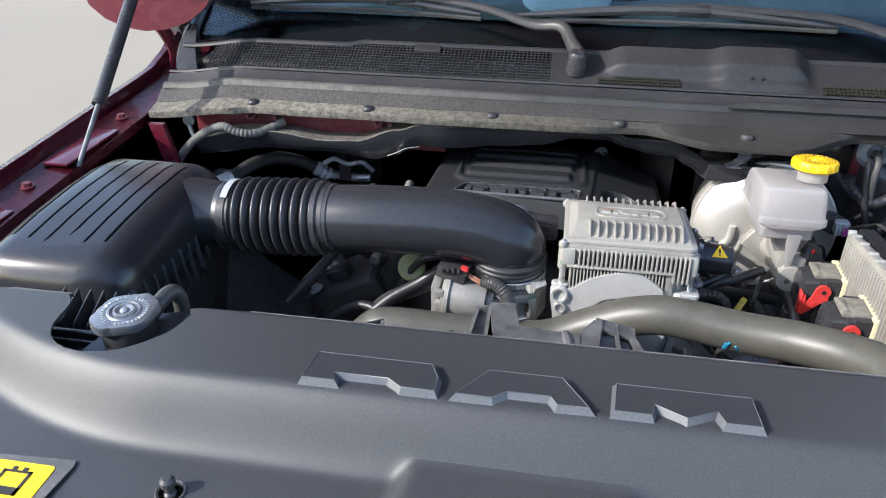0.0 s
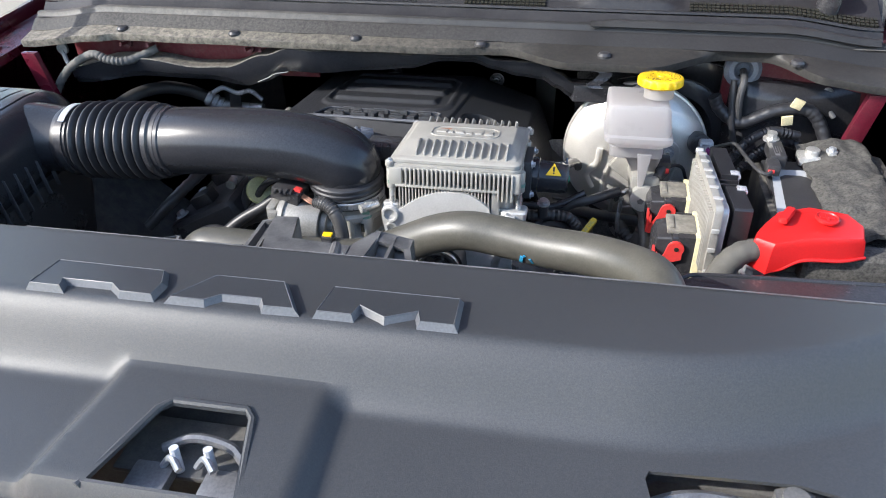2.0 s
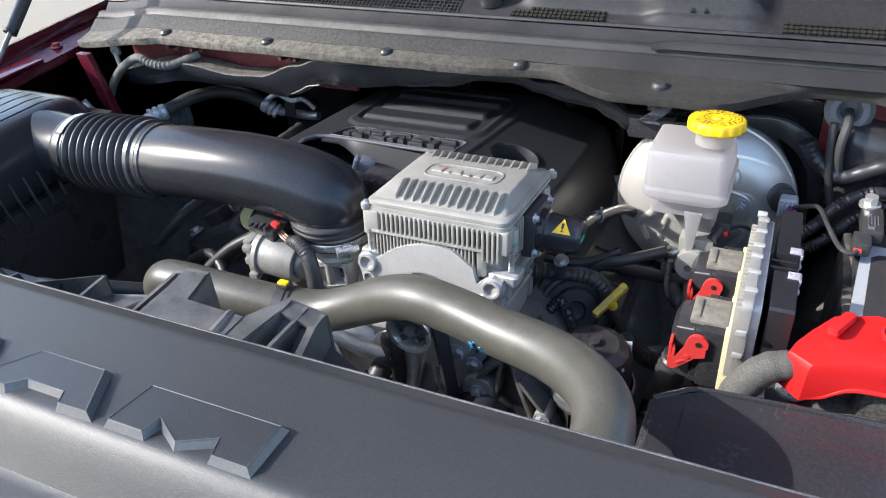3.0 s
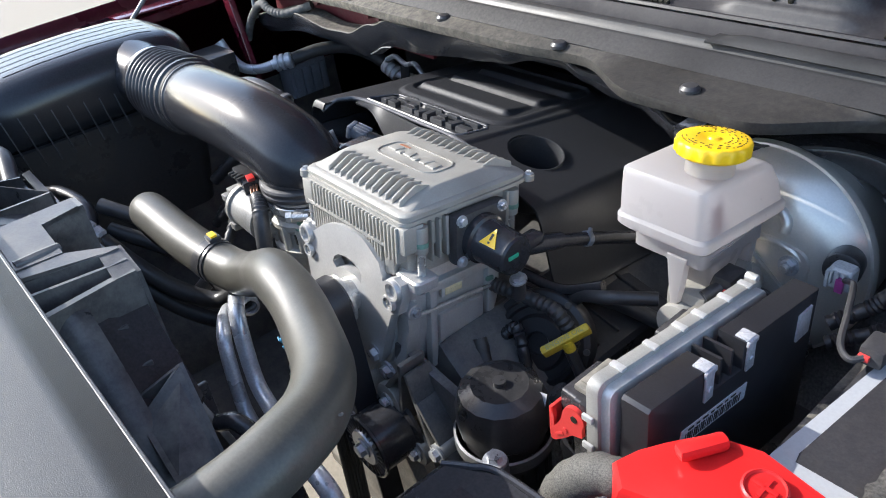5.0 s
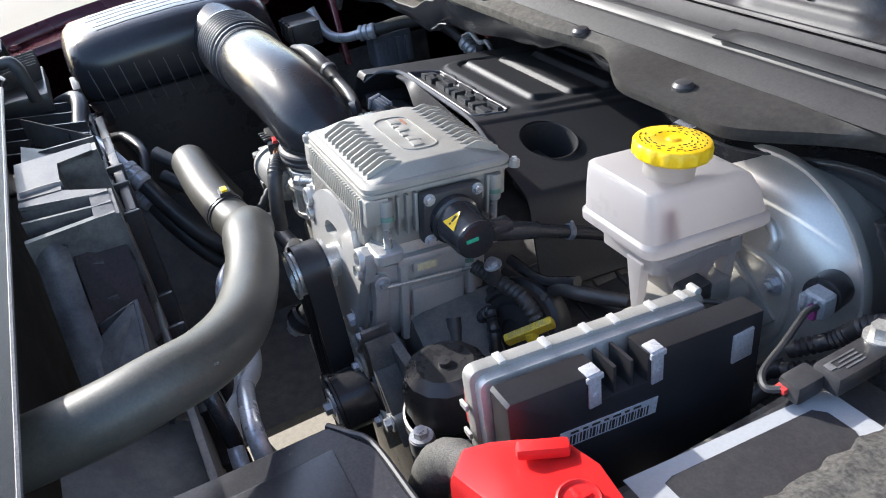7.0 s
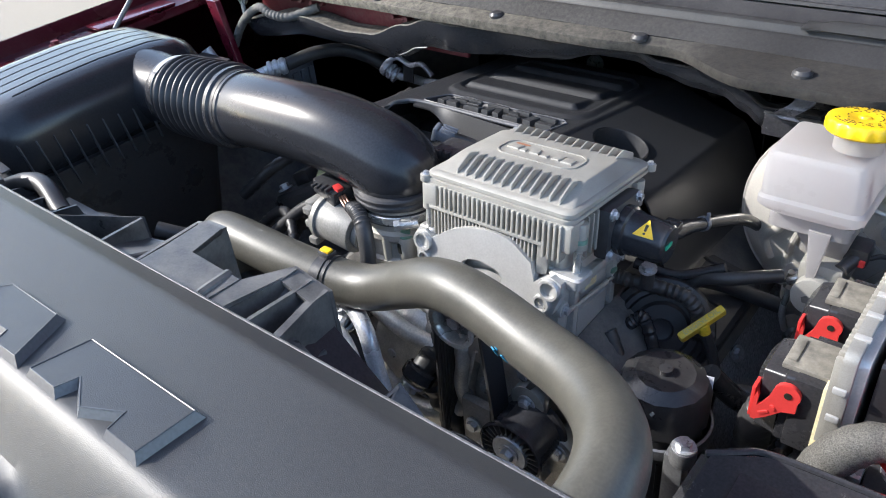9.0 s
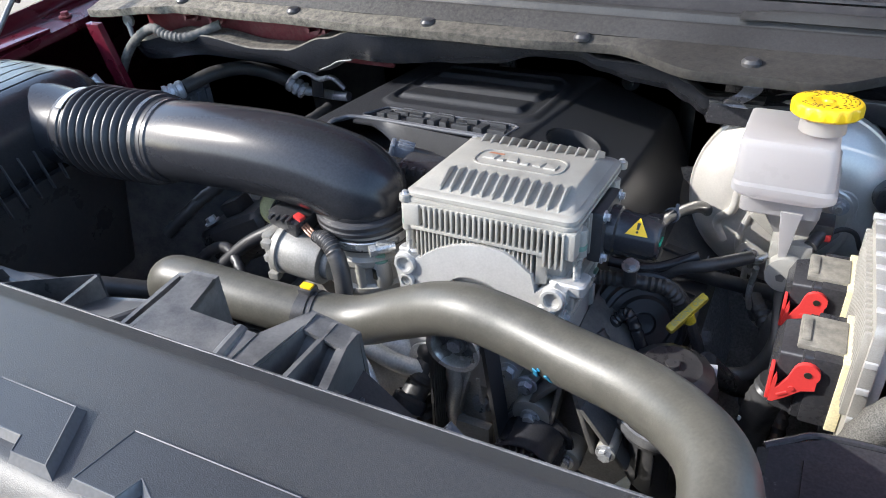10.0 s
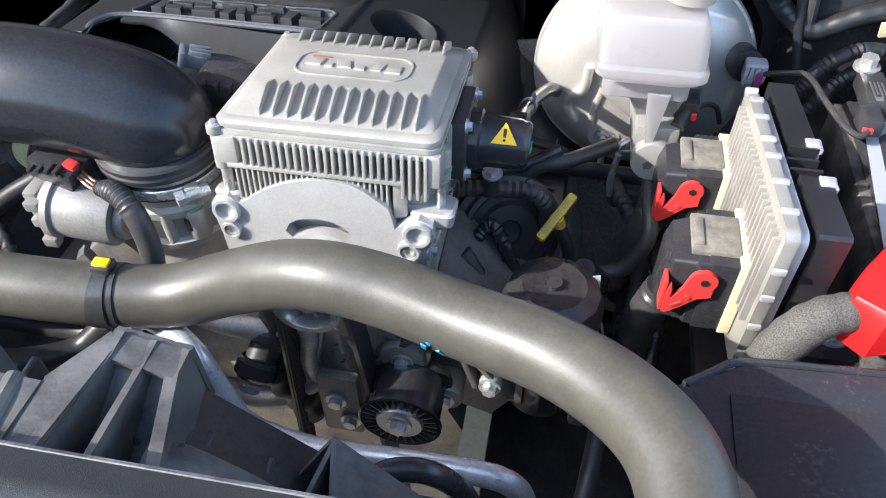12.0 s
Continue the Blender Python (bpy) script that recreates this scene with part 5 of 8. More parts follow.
# lower casting: core, side wall with frame, window and rod
bm = B()
loft(bm, [[gp(x, y, z) for x, y in rrect(-0.078 + t, 0.010, 0.076 - t, 0.150, 0.010, 4)] for z, t in ((-0.070, 0.006), (-0.082, 0.0), (-0.150, 0.0), (-0.205, 0.012), (-0.212, 0.020))])
part("casting", bm, M_ALUBRIGHT, gu)
for nm, c, s_ in (("side_frame", (0.078, 0.040, -0.150), (0.012, 0.010, 0.105)), ("side_frame", (0.078, 0.126, -0.150), (0.012, 0.012, 0.115)), ("side_frame", (0.078, 0.083, -0.098), (0.014, 0.100, 0.012)),
                  ("side_frame", (0.077, 0.083, -0.182), (0.010, 0.090, 0.010)), ("side_panel", (0.0775, 0.083, -0.158), (0.008, 0.066, 0.038))):
    bm = B()
    box(bm, c, s_, 0.0035, m=GM)
    part(nm, bm, M_ALUBRIGHT, gu)
bm = B()
box(bm, (0.0805, 0.068, -0.1095), (0.006, 0.032, 0.015), 0.003, m=GM)
pocket = part("casting_pocket", bm, M_ALUBRIGHT, gu)
bm = B()
box(bm, (0.0830, 0.068, -0.1095), (0.003, 0.024, 0.009), 0.0012, m=GM)
part("cream_pad", bm, M_CREAM, pocket, "cream sealing pad")
bm = B()
cyl(bm, gp(0.083, 0.018, -0.1235), gp(0.083, 0.128, -0.1300), 0.0026, seg=12)
part("locating_rod", bm, M_STEEL, gu)
bm = B()
box(bm, (0.0830, 0.083, -0.1760), (0.006, 0.026, 0.008), 0.002, m=GM, rot=(20, 0, 0))
part("cast_lip", bm, M_ALUBRIGHT, gu)
for y, z in ((0.014, -0.1175), (0.134, -0.1060), (0.134, -0.1760)):
    bm = B()
    cyl(bm, gp(0.070, y, z), gp(0.084, y, z), 0.0095, seg=20, bev=0.002)
    part("side_boss", bm, M_ALUBRIGHT, gu)
    bolt(gu, gp(0.084, y, z), (1, 0, 0), 0.0048)
bm = B()
box(bm, (0.0850, 0.121, -0.1180), (0.004, 0.010, 0.005), 0.001, m=GM)
part("paint_mark", bm, M_TEAL, gu)
# slotted arm at the front corner
bm = B()
gfront(bm, [(0.046, -0.112), (0.078, -0.108), (0.082, -0.135), (0.074, -0.178), (0.052, -0.216), (0.028, -0.222), (0.026, -0.214), (0.040, -0.196), (0.050, -0.165)], 0.006, 0.016, 0.002)
cut = B()
gfront(cut, [(0.055, -0.124), (0.068, -0.122), (0.071, -0.140), (0.064, -0.175), (0.050, -0.199), (0.042, -0.203), (0.048, -0.190), (0.056, -0.160)], -0.02, 0.06)
bm = carve(bm, cut)
part("slotted_arm", bm, M_ALUBRIGHT, gu)
bm = B()
cyl(bm, (0.153, 0.935, 0.755), (0.151, 1.018, 0.746), 0.0155, seg=26, bev=0.003)
cyl(bm, (0.153, 0.916, 0.757), (0.153, 0.940, 0.755), 0.0100, seg=20, bev=0.001)
part("mount_tube", bm, M_MOTOR, gu)
bolt(gu, (0.153, 0.916, 0.757), (0, -1, 0), 0.0085)
# pulley
PC = V(0.095, 0.853, 0.862)
bm = B()
lathe(bm, [(0.0205, 0.014), (0.0225, 0.002), (0.0240, 0.0), (0.0295, 0.0), (0.030, 0.003), (0.027, 0.005), (0.027, 0.040), (0.030, 0.042), (0.030, 0.046), (0.02, 0.048), (0.02, 0.075), (0.0, 0.075)], PC, (0, 1, 0), 44)
pulley = part("pulley", bm, M_STEEL, gu)
bm = B()
lathe(bm, [(0.0, 0.008), (0.011, 0.008), (0.013, 0.013), (0.0225, 0.014), (0.0225, 0.020), (0, 0.020)], PC, (0, 1, 0), 36)
part("hub", bm, M_DULL, pulley)
for k in range(5):
    a = 2 * math.pi * k / 5
    bm = B()
    box(bm, PC + V(0.0165 * math.cos(a), 0.012, 0.0165 * math.sin(a)), (0.012, 0.006, 0.005), 0.001, rot=(0, -math.degrees(a), 0))
    part("spoke", bm, M_STEEL, pulley)
bolt(gu, PC + V(0, 0.012, 0), (0, -1, 0), 0.0085, "shaft_nut")
# ribs on the side of the housing and the terminal plate
for y, w in ((0.034, 0.003), (0.044, 0.003), (0.054, 0.004), (0.140, 0.004)):
    bm = B()
    box(bm, (0.088, y, -0.036), (0.010, w, 0.046), 0.0015, m=GM)
    part("side_rib", bm, M_ALU, gu)
bm = B()
box(bm, (0.0960, 0.092, -0.0420), (0.017, 0.072, 0.058), 0.006, m=GM)
part("terminal_plate", bm, M_BLACK, gu)
for y, z in ((0.0635, -0.0190), (0.0635, -0.0660), (0.1200, -0.0190), (0.1200, -0.0660)):
    bolt(gu, gp(0.1040, y, z), (1, 0, 0), 0.0046)
HV0, HV1 = V(0.2085, 1.016, 0.932), V(0.266, 1.016, 0.929)
bm = B()
lathe(bm, [(0.0, -0.004), (0.0275, -0.004), (0.0275, 0.008), (0.0245, 0.010), (0.0245, 0.016), (0.0235, 0.018), (0.0228, 0.044), (0.0215, 0.046), (0.0215, 0.0505), (0.0195, 0.053), (0, 0.054)], HV0, HV1 - HV0, 40)
hv = part("power_connector", bm, M_DUCT, gu)
nrm = V(0, -0.60, 0.80)
bm = B()
tm = Matrix.Translation(V(0.240, 1.016, 0.9305) + nrm * 0.0230) @ Matrix((V(1, 0, 0), nrm.cross(V(1, 0, 0)), nrm)).transposed().to_4x4()
prism(bm, [(-0.0115, -0.008), (0.0115, -0.008), (0.0, 0.0115)], tm, 0.0009)
sign = part("warning_triangle", bm, M_YELLOW, hv, "yellow warning triangle label")
bm = B()
prism(bm, [(-0.0012, -0.002), (0.0012, -0.002), (0.0016, 0.0055), (-0.0016, 0.0055)], tm @ pose(0, 0, 0.0007), 0.0006)
prism(bm, rrect(-0.0013, -0.0058, 0.0013, -0.0034, 0.001, 3), tm @ pose(0, 0, 0.0007), 0.0006)
part("mark", bm, M_INK, sign)
bm = B()
box(bm, (0.2625, 1.010, 0.933), (0.002, 0.014, 0.0045), 0.001)
part("green_stroke", bm, M_GREEN, hv)
bm = B()
tube(bm, [V(0.240, 1.028, 0.927), V(0.244, 1.055, 0.917), V(0.247, 1.095, 0.903)], lambda u: 0.0125 - 0.003 * u, seg=16)
box(bm, (0.246, 1.050, 0.926), (0.018, 0.026, 0.012), 0.003)
part("cable_boot", bm, M_BLACKGLOSS, hv)
bm = B()
tube(bm, [V(0.247, 1.085, 0.907), V(0.251, 1.136, 0.886), V(0.258, 1.18, 0.868), V(0.270, 1.23, 0.845), V(0.280, 1.29, 0.80)], 0.0078, seg=14)
pc = part("power_cable", bm, M_BLACKGLOSS, gu)
bm = B()
cyl(bm, (0.2505, 1.131, 0.888), (0.2512, 1.137, 0.8855), 0.0092, seg=16)
box(bm, (0.256, 1.134, 0.896), (0.004, 0.004, 0.014), 0.001)
part("cable_tie", bm, M_GREYPLAST, pc)
# black plug on the far side of the lid
bm = B()
box(bm, (-0.022, 1.032, 0.952), (0.052, 0.042, 0.026), 0.006)
cyl(bm, (-0.062, 1.024, 0.948), (-0.020, 1.030, 0.952), 0.0105, seg=16)
for k in range(3):
    box(bm, (-0.034 + 0.012 * k, 1.012, 0.962), (0.006, 0.010, 0.010), 0.002)
part("signal_plug", bm, M_BLACKGLOSS, gu)

# ---- drive belt and pulleys ----
c0, r0, c1, r1 = V(0.095, 0, 0.862), 0.0285, V(0.105, 0, 0.46), 0.055
path = [c0 + r0 * V(math.cos(a), 0, math.sin(a)) for a in (math.pi * k / 14 for k in range(15))]
path += [c1 + r1 * V(math.cos(a), 0, math.sin(a)) for a in (math.pi + math.pi * k / 14 for k in range(15))]


def strap(h0, h1, y0, y1):
    """A closed band round the two pulleys, from h0 to h1 above the grooves and y0 to y1 wide."""
    bm, ring = B(), []
    for i, q in enumerate(path):
        t = (path[(i + 1) % len(path)] - path[i - 1]).normalized()
        nn = V(t.z, 0, -t.x)
        ring.append([q + nn * h + V(0, y, 0) for h, y in ((h0, y0), (h0, y1), (h1, y1), (h1, y0))])
    loft(bm, ring + [ring[0]], caps=False)
    bmesh.ops.remove_doubles(bm, verts=bm.verts, dist=1e-5)
    return bm


db = thing("drive_belt", (0.10, 0.877, 0.41), "black ribbed drive belt round the pulleys", "drive belt")
part("band", strap(0.0012, 0.004, 0.862, 0.892), M_BELLOWS, db)
for k in range(6):
    part("rib", strap(-0.0008, 0.0010, 0.8630 + 0.0049 * k, 0.8662 + 0.0049 * k), M_RUBBER, db)


def idler(c, r, label):
    t = thing("idler_pulley", tuple(c), label, "pulley", "pulleys")
    c = Vector(c)
    bm = B()
    lathe(bm, [(r * 0.90, 0.005), (r * 0.98, 0.0), (r * 1.04, 0.001), (r * 1.04, 0.004), (r * 0.95, 0.006), (r * 0.95, 0.046), (r * 1.08, 0.049), (r * 1.10, 0.053), (r * 0.3, 0.054), (r * 0.3, 0.012)], c, (0, 1, 0), 40)
    part("rim", bm, M_BLACKGLOSS, t)
    for k in range(26):
        a = 2 * math.pi * k / 26
        bm = B()
        box(bm, c + V(r * 0.76 * math.cos(a), 0.010, r * 0.76 * math.sin(a)), (r * 0.36, 0.018, 0.0016), 0.0004, rot=(0, -math.degrees(a), 0))
        part("web", bm, M_BLACK, t)
    bm = B()
    lathe(bm, [(0, -0.001), (r * 0.56, -0.001), (r * 0.60, 0.002), (r * 0.60, 0.012), (0, 0.012)], c, (0, 1, 0), 30)
    part("hub", bm, M_PULLEY, t)
    bolt(t, c - V(0, 0.001, 0), (0, -1, 0), 0.0085)
    return t


idler((0.170, 0.845, 0.718), 0.039, "black ribbed idler pulley with steel hub bolt")

# engine block mass and front casting
eb = thing("engine_block", (0.0, 1.1, 0.42), "dull grey engine block with grimy front castings", "engine block")
bm = B()
box(bm, (0.02, 1.20, 0.60), (0.34, 0.46, 0.36), 0.03)
part("block", bm, M_DARK, eb)
for sx_ in (-1, 1):
    bm = B()
    box(bm, (0.02 + sx_ * 0.19, 1.20, 0.72), (0.16, 0.50, 0.12), 0.02, rot=(0, sx_ * 40, 0))
    part("cylinder_head", bm, M_DARK, eb)
bm = B()
prism(bm, [(-0.10, 0.42), (0.20, 0.42), (0.22, 0.60), (0.17, 0.72), (0.12, 0.80), (-0.04, 0.80), (-0.11, 0.70), (-0.13, 0.55)], Matrix(((1, 0, 0, 0), (0, 0, 1, 0.915), (0, 1, 0, 0), (0, 0, 0, 1))), 0.07, 0.008)
part("timing_cover", bm, M_IRON, eb)
for x, z, r in ((-0.06, 0.76, 0.028), (0.04, 0.78, 0.03), (0.02, 0.70, 0.05), (-0.02, 0.62, 0.04)):
    bm = B()
    cyl(bm, (x, 0.90, z), (x, 0.93, z), r, seg=28, bev=0.004)
    part("timing_boss", bm, M_IRON, eb)
bm = B()
lathe(bm, [(0.0, 0.030), (0.030, 0.028), (0.052, 0.020), (0.062, 0.006), (0.066, -0.01)], (-0.020, 0.912, 0.735), (0, -1, 0.1), 36)
part("pump_volute", bm, M_IRON, eb)
for pts, r in ((((-0.085, 0.90, 0.79), (-0.045, 0.885, 0.80), (0.0, 0.880, 0.79), (0.045, 0.890, 0.775)), 0.011), (((-0.06, 0.895, 0.68), (-0.02, 0.885, 0.66), (0.03, 0.885, 0.665), (0.07, 0.90, 0.69)), 0.013), (((0.055, 0.905, 0.80), (0.072, 0.895, 0.77), (0.066, 0.895, 0.72), (0.075, 0.905, 0.66)), 0.009)):
    bm = B()
    tube(bm, [V(*q) for q in pts], r, seg=14)
    part("cast_passage", bm, M_IRON, eb)
for k in range(4):
    bm = B()
    box(bm, (0.03 + 0.038 * k, 0.908, 0.72 - 0.01 * k), (0.005, 0.020, 0.16), 0.002, rot=(0, 35 - 20 * k, 0))
    part("casting_rib", bm, M_IRON, eb)
for x, z, r in ((0.165, 0.755, 0.022), (0.205, 0.70, 0.018), (-0.035, 0.735, 0.016), (0.250, 0.735, 0.011)):
    bm = B()
    cyl(bm, (x, 0.890, z), (x, 0.93, z), r, seg=24, bev=0.003)
    part("boss", bm, M_ALU, eb)
    bolt(eb, (x, 0.889, z), (0, -1, 0), 0.0075)
for x, z in ((-0.055, 0.80), (0.135, 0.80), (0.10, 0.735), (0.065, 0.70), (-0.09, 0.70), (0.155, 0.785), (0.0, 0.66), (0.13, 0.66)):
    bolt(eb, (x, 0.905, z), (0, -1, 0), 0.0085)
bm = B()
box(bm, (0.098, 0.885, 0.675), (0.044, 0.014, 0.10), 0.01)
part("tensioner_bracket", bm, M_MOTOR, eb)
for x, z, l_, a in ((0.165, 0.775, 0.10, 38), (0.192, 0.780, 0.10, 10), (0.222, 0.772, 0.10, -16), (0.246, 0.750, 0.09, -35)):
    bm = B()
    box(bm, (x, 0.908, z), (0.006, 0.034, l_), 0.002, rot=(0, a, 0))
    part("casting_web", bm, M_DARK, eb)
bm = B()
prism(bm, [(0.15, 0.82), (0.27, 0.80), (0.285, 0.70), (0.25, 0.64), (0.20, 0.66), (0.16, 0.74)], Matrix(((1, 0, 0, 0), (0, 0, 1, 0.918), (0, 1, 0, 0), (0, 0, 0, 1))), 0.012, 0.003)
part("accessory_bracket", bm, M_DULL, eb)
bolt(eb, (0.096, 0.876, 0.69), (0, -1, 0), 0.0075)
bolt(eb, (0.108, 0.876, 0.655), (0, -1, 0), 0.0075)

# coolant sensor with boot
cs_ = thing("coolant_sensor", (0.02, 0.87, 0.66), "black rubber booted sensor with steel bolt head", "sensor")
bm = B()
lathe(bm, [(0.0, 0.0), (0.020, 0.0), (0.022, 0.006), (0.020, 0.014), (0.016, 0.018), (0.016, 0.030), (0.019, 0.034), (0.019, 0.040), (0.015, 0.044), (0.015, 0.062), (0.0, 0.064)], (0.044, 0.912, 0.795), (-0.28, -0.78, -0.80), 28)
part("body", bm, M_RUBBER, cs_)
bm = B()
lathe(bm, [(0.018, -0.004), (0.021, 0.0), (0.021, 0.012), (0.017, 0.016), (0.0, 0.016)], (0.0285, 0.868, 0.751), (-0.28, -0.78, -0.80), 28)
part("boot", bm, M_BLACKGLOSS, cs_)
bolt(cs_, (0.0235, 0.8545, 0.7375), (-0.28, -0.78, -0.80), 0.0105)
bm = B()
tube(bm, [V(0.030, 0.885, 0.735), V(0.036, 0.885, 0.71), V(0.050, 0.89, 0.67), V(0.055, 0.90, 0.62)], lambda u: 0.017 + 0.002 * math.sin(30 * u), seg=16)
part("hose", bm, M_RUBBER, cs_)

# black pump with cap beside the belt
pu = thing("vacuum_pump", (0.292, 0.93, 0.68), "black plastic pump with faceted dusty cap", "pump")
PB = V(0.2985, 0.9445, 0.003)
bm = B()
lathe(bm, [(0.0, 0.826), (0.030, 0.828), (0.043, 0.820), (0.048, 0.806), (0.048, 0.775), (0.044, 0.770), (0.044, 0.76)], PB, (0, 0, 1), 14)
part("cap", bm, M_PUMP, pu)
bm = B()
lathe(bm, [(0.050, 0.768), (0.050, 0.745), (0.044, 0.742), (0.044, 0.68), (0.036, 0.66), (0.0, 0.655)], PB, (0, 0, 1), 32)
part("body", bm, M_BLACK, pu)
for k in range(16):
    a = 2 * math.pi * k / 16
    bm = B()
    box(bm, PB + V(0.045 * math.cos(a), 0.045 * math.sin(a), 0.715), (0.006, 0.002, 0.05), 0.0005, rot=(0, 0, math.degrees(a)))
    part("body_rib", bm, M_BLACK, pu)
bm = B()
lathe(bm, [(0.0505, 0.752), (0.053, 0.753), (0.053, 0.766), (0.0505, 0.767)], PB, (0, 0, 1), 32)
part("clamp_band", bm, M_DULL, pu)
bm = B()
lathe(bm, [(0.007, 0), (0.007, 0.006), (0, 0.007)], (0.2985, 0.9445, 0.829), (0, 0, 1), 12)
part("cap_knob", bm, M_BLACK, pu)
bm = B()
box(bm, (0.338, 0.895, 0.74), (0.022, 0.022, 0.09), 0.006)
cyl(bm, (0.345, 0.89, 0.78), (0.345, 0.89, 0.80), 0.013, seg=18, bev=0.002)
part("bracket", bm, M_DULL, pu)
bolt(pu, (0.345, 0.89, 0.80), (0, 0, 1), 0.008)
bm = B()
prism(bm, [(0, 0), (0.014, 0), (0.014, -0.042), (0, -0.042)], pose(0.326, 0.966, 0.824, 65, 0, 15), 0.0006)
wl = part("paper_tag", bm, M_PAPER, pu, "white printed paper tag")
bm = B()
for k in range(4):
    box(bm, (0.007, -0.010 - 0.009 * k, 0.0008), (0.009 - 0.003 * (k % 2), 0.0016, 0.0004), 0, m=pose(0.326, 0.966, 0.824, 65, 0, 15))
part("print_bar", bm, M_INK, wl)

# yellow dipstick handle
dp = thing("dipstick", (0.294, 1.05, 0.70), "yellow dipstick handle above its dark tube", "dipstick")
bm = B()
ha, hb = V(0.2785, 1.0265, 0.8035), V(0.3085, 1.0700, 0.8290)
hd = hb - ha
hn = V(0, -0.55, 0.83)
hn = (hn - hd * (hn.dot(hd) / hd.length_squared)).normalized()
hm = Matrix.Translation((ha + hb) / 2) @ Matrix((hn.cross(hd.normalized()), hn, hd.normalized())).transposed().to_4x4()
box(bm, (0, 0, 0), (0.010, 0.013, hd.length), 0.003, m=hm)
part("handle", bm, M_YELLOWDULL, dp)
bm = B()
tube(bm, [V(0.2935, 1.048, 0.816), V(0.2965, 1.050, 0.807), V(0.299, 1.052, 0.799)], lambda u: 0.0075 - 0.001 * u, seg=12)
part("stem", bm, M_YELLOWDULL, dp)
bm = B()
tube(bm, [V(0.298, 1.050, 0.804), V(0.312, 1.06, 0.74), V(0.30, 1.08, 0.62)], 0.007, seg=10)
part("tube", bm, M_BLACK, dp)
words = bpy.data.curves.new("lettering", "FONT")
words.body, words.size, words.extrude = "ENGINE OIL", 0.0085, 0.0003
words.align_x = words.align_y = "CENTER"
words.materials.append(M_OLIVE)
lettering = new("lettering", words)
lettering.parent = dp
dx = hd.normalized()
lettering.matrix_local = Matrix.Translation((ha + hb) / 2 + hn * 0.0067 - ORG[dp.name]) @ Matrix((dx, hn.cross(dx), hn)).transposed().to_4x4()

# ---- engine cover ----
ec = thing("engine_cover", (0.0, 1.25, 0.85), "black plastic engine cover with raised panel and bars", "engine cover")
ET = 7.7
EM = Matrix.Translation((-0.0705, 1.118, 0.9515)) @ pose(0, 0, 0, -ET, 0, 0)


def rbox(x, y, x0, y0, x1, y1, r, soft):
    cx, cy = max(x0 + r - x, 0, x - x1 + r), max(y0 + r - y, 0, y - y1 + r)
    return smooth((r - math.hypot(cx, cy)) / soft)


def ecov(u, v):
    x, y = -0.195 + 0.50 * u, -0.032 + 0.42 * v
    e = smooth(min(u * 12, (1 - u) * 9)) * smooth(min((v + 0.05) * 16, (1 - v) * 9))
    z = -0.085 + 0.085 * e
    tray = rbox(x, y, -0.122, 0.081, 0.124, 0.30, 0.040, 0.010)
    z += 0.0045 * tray - 0.004 * rbox(x, y, -0.110 + 0.1 * (0.12 - y), 0.106, 0.112, 0.29, 0.026, 0.006)
    for k in range(3):
        y0 = 0.119 + 0.060 * k
        z += (0.0075 - 0.10 * max(0, y - y0 - 0.010)) * rbox(x, y, -0.104 + 0.002 * k, y0, 0.094 + 0.004 * k, y0 + 0.062, 0.012, 0.010)
    q = x - 0.120 - 0.07 * max(0, y - 0.018)
    z -= 0.33 * max(0, q) + 0.002 * smooth(q / 0.006)
    z -= 0.006 * rbox(x, y, -0.106 + 0.25 * max(0, y - 0.032), 0.031, 0.107, 0.077, 0.008, 0.004)
    return EM @ V(x, y, z)


bm = B()
sheet(bm, 200, 170, ecov, 0.003)
cut = B()
cyl(cut, EM @ V(0.127, 0.111, -0.2), EM @ V(0.205, 0.081, 0.1), 0.0365, seg=36)
prism(cut, [(-0.131, -0.07), (0.32, -0.07), (0.32, 0.010), (0.12, 0.016), (0.02, 0.020), (-0.08, 0.023), (-0.116, 0.018), (-0.128, 0.0)], EM @ pose(0, 0, -0.2), 0.4)
bm = carve(bm, cut)
part("shell", bm, M_ENGCOV, ec)
# Lip bead is coloured paler to hold the lit front edge.
bm = B()
tube(bm, [EM @ V(*q) for q in ((-0.134, -0.030, -0.012), (-0.130, -0.010, 0.0), (-0.126, 0.006, 0.001), (-0.116, 0.018, 0.001), (-0.08, 0.023, 0.001), (0.02, 0.020, 0.001), (0.12, 0.016, -0.001), (0.20, 0.012, -0.028))], 0.0030, seg=8)
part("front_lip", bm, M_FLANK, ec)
# wall below the lip, undercut beside the leg
bm = B()


def lip_wall(u, v):
    x = -0.110 + 0.30 * u
    drop = 0.003 + 0.040 * smooth((x + 0.085) / 0.075)
    return EM @ V(x, 0.0225 - 0.022 * max(0, x + 0.08) / 0.2 - 0.010 * v, -0.30 * max(0, x - 0.12) - drop * v)


sheet(bm, 60, 8, lip_wall, 0.003)
part("front_wall", bm, M_ENGCOV, ec)
bm = B()
lathe(bm, [(0.0385, -0.07), (0.0385, -0.001), (0.0375, 0.0012), (0.0362, 0.0008), (0.0350, -0.003), (0.0335, -0.06), (0, -0.062)], EM @ V(0.175, 0.093, -0.0200), EM.to_3x3() @ V(0.26, -0.1, 1), 40)
part("filler_well", bm, M_ENGCOV, ec)
bm = B()
lathe(bm, [(0.024, 0), (0.024, 0.014), (0.018, 0.018), (0, 0.018)], EM @ V(0.163, 0.095, -0.075), EM.to_3x3() @ V(0, 0, 1), 20)
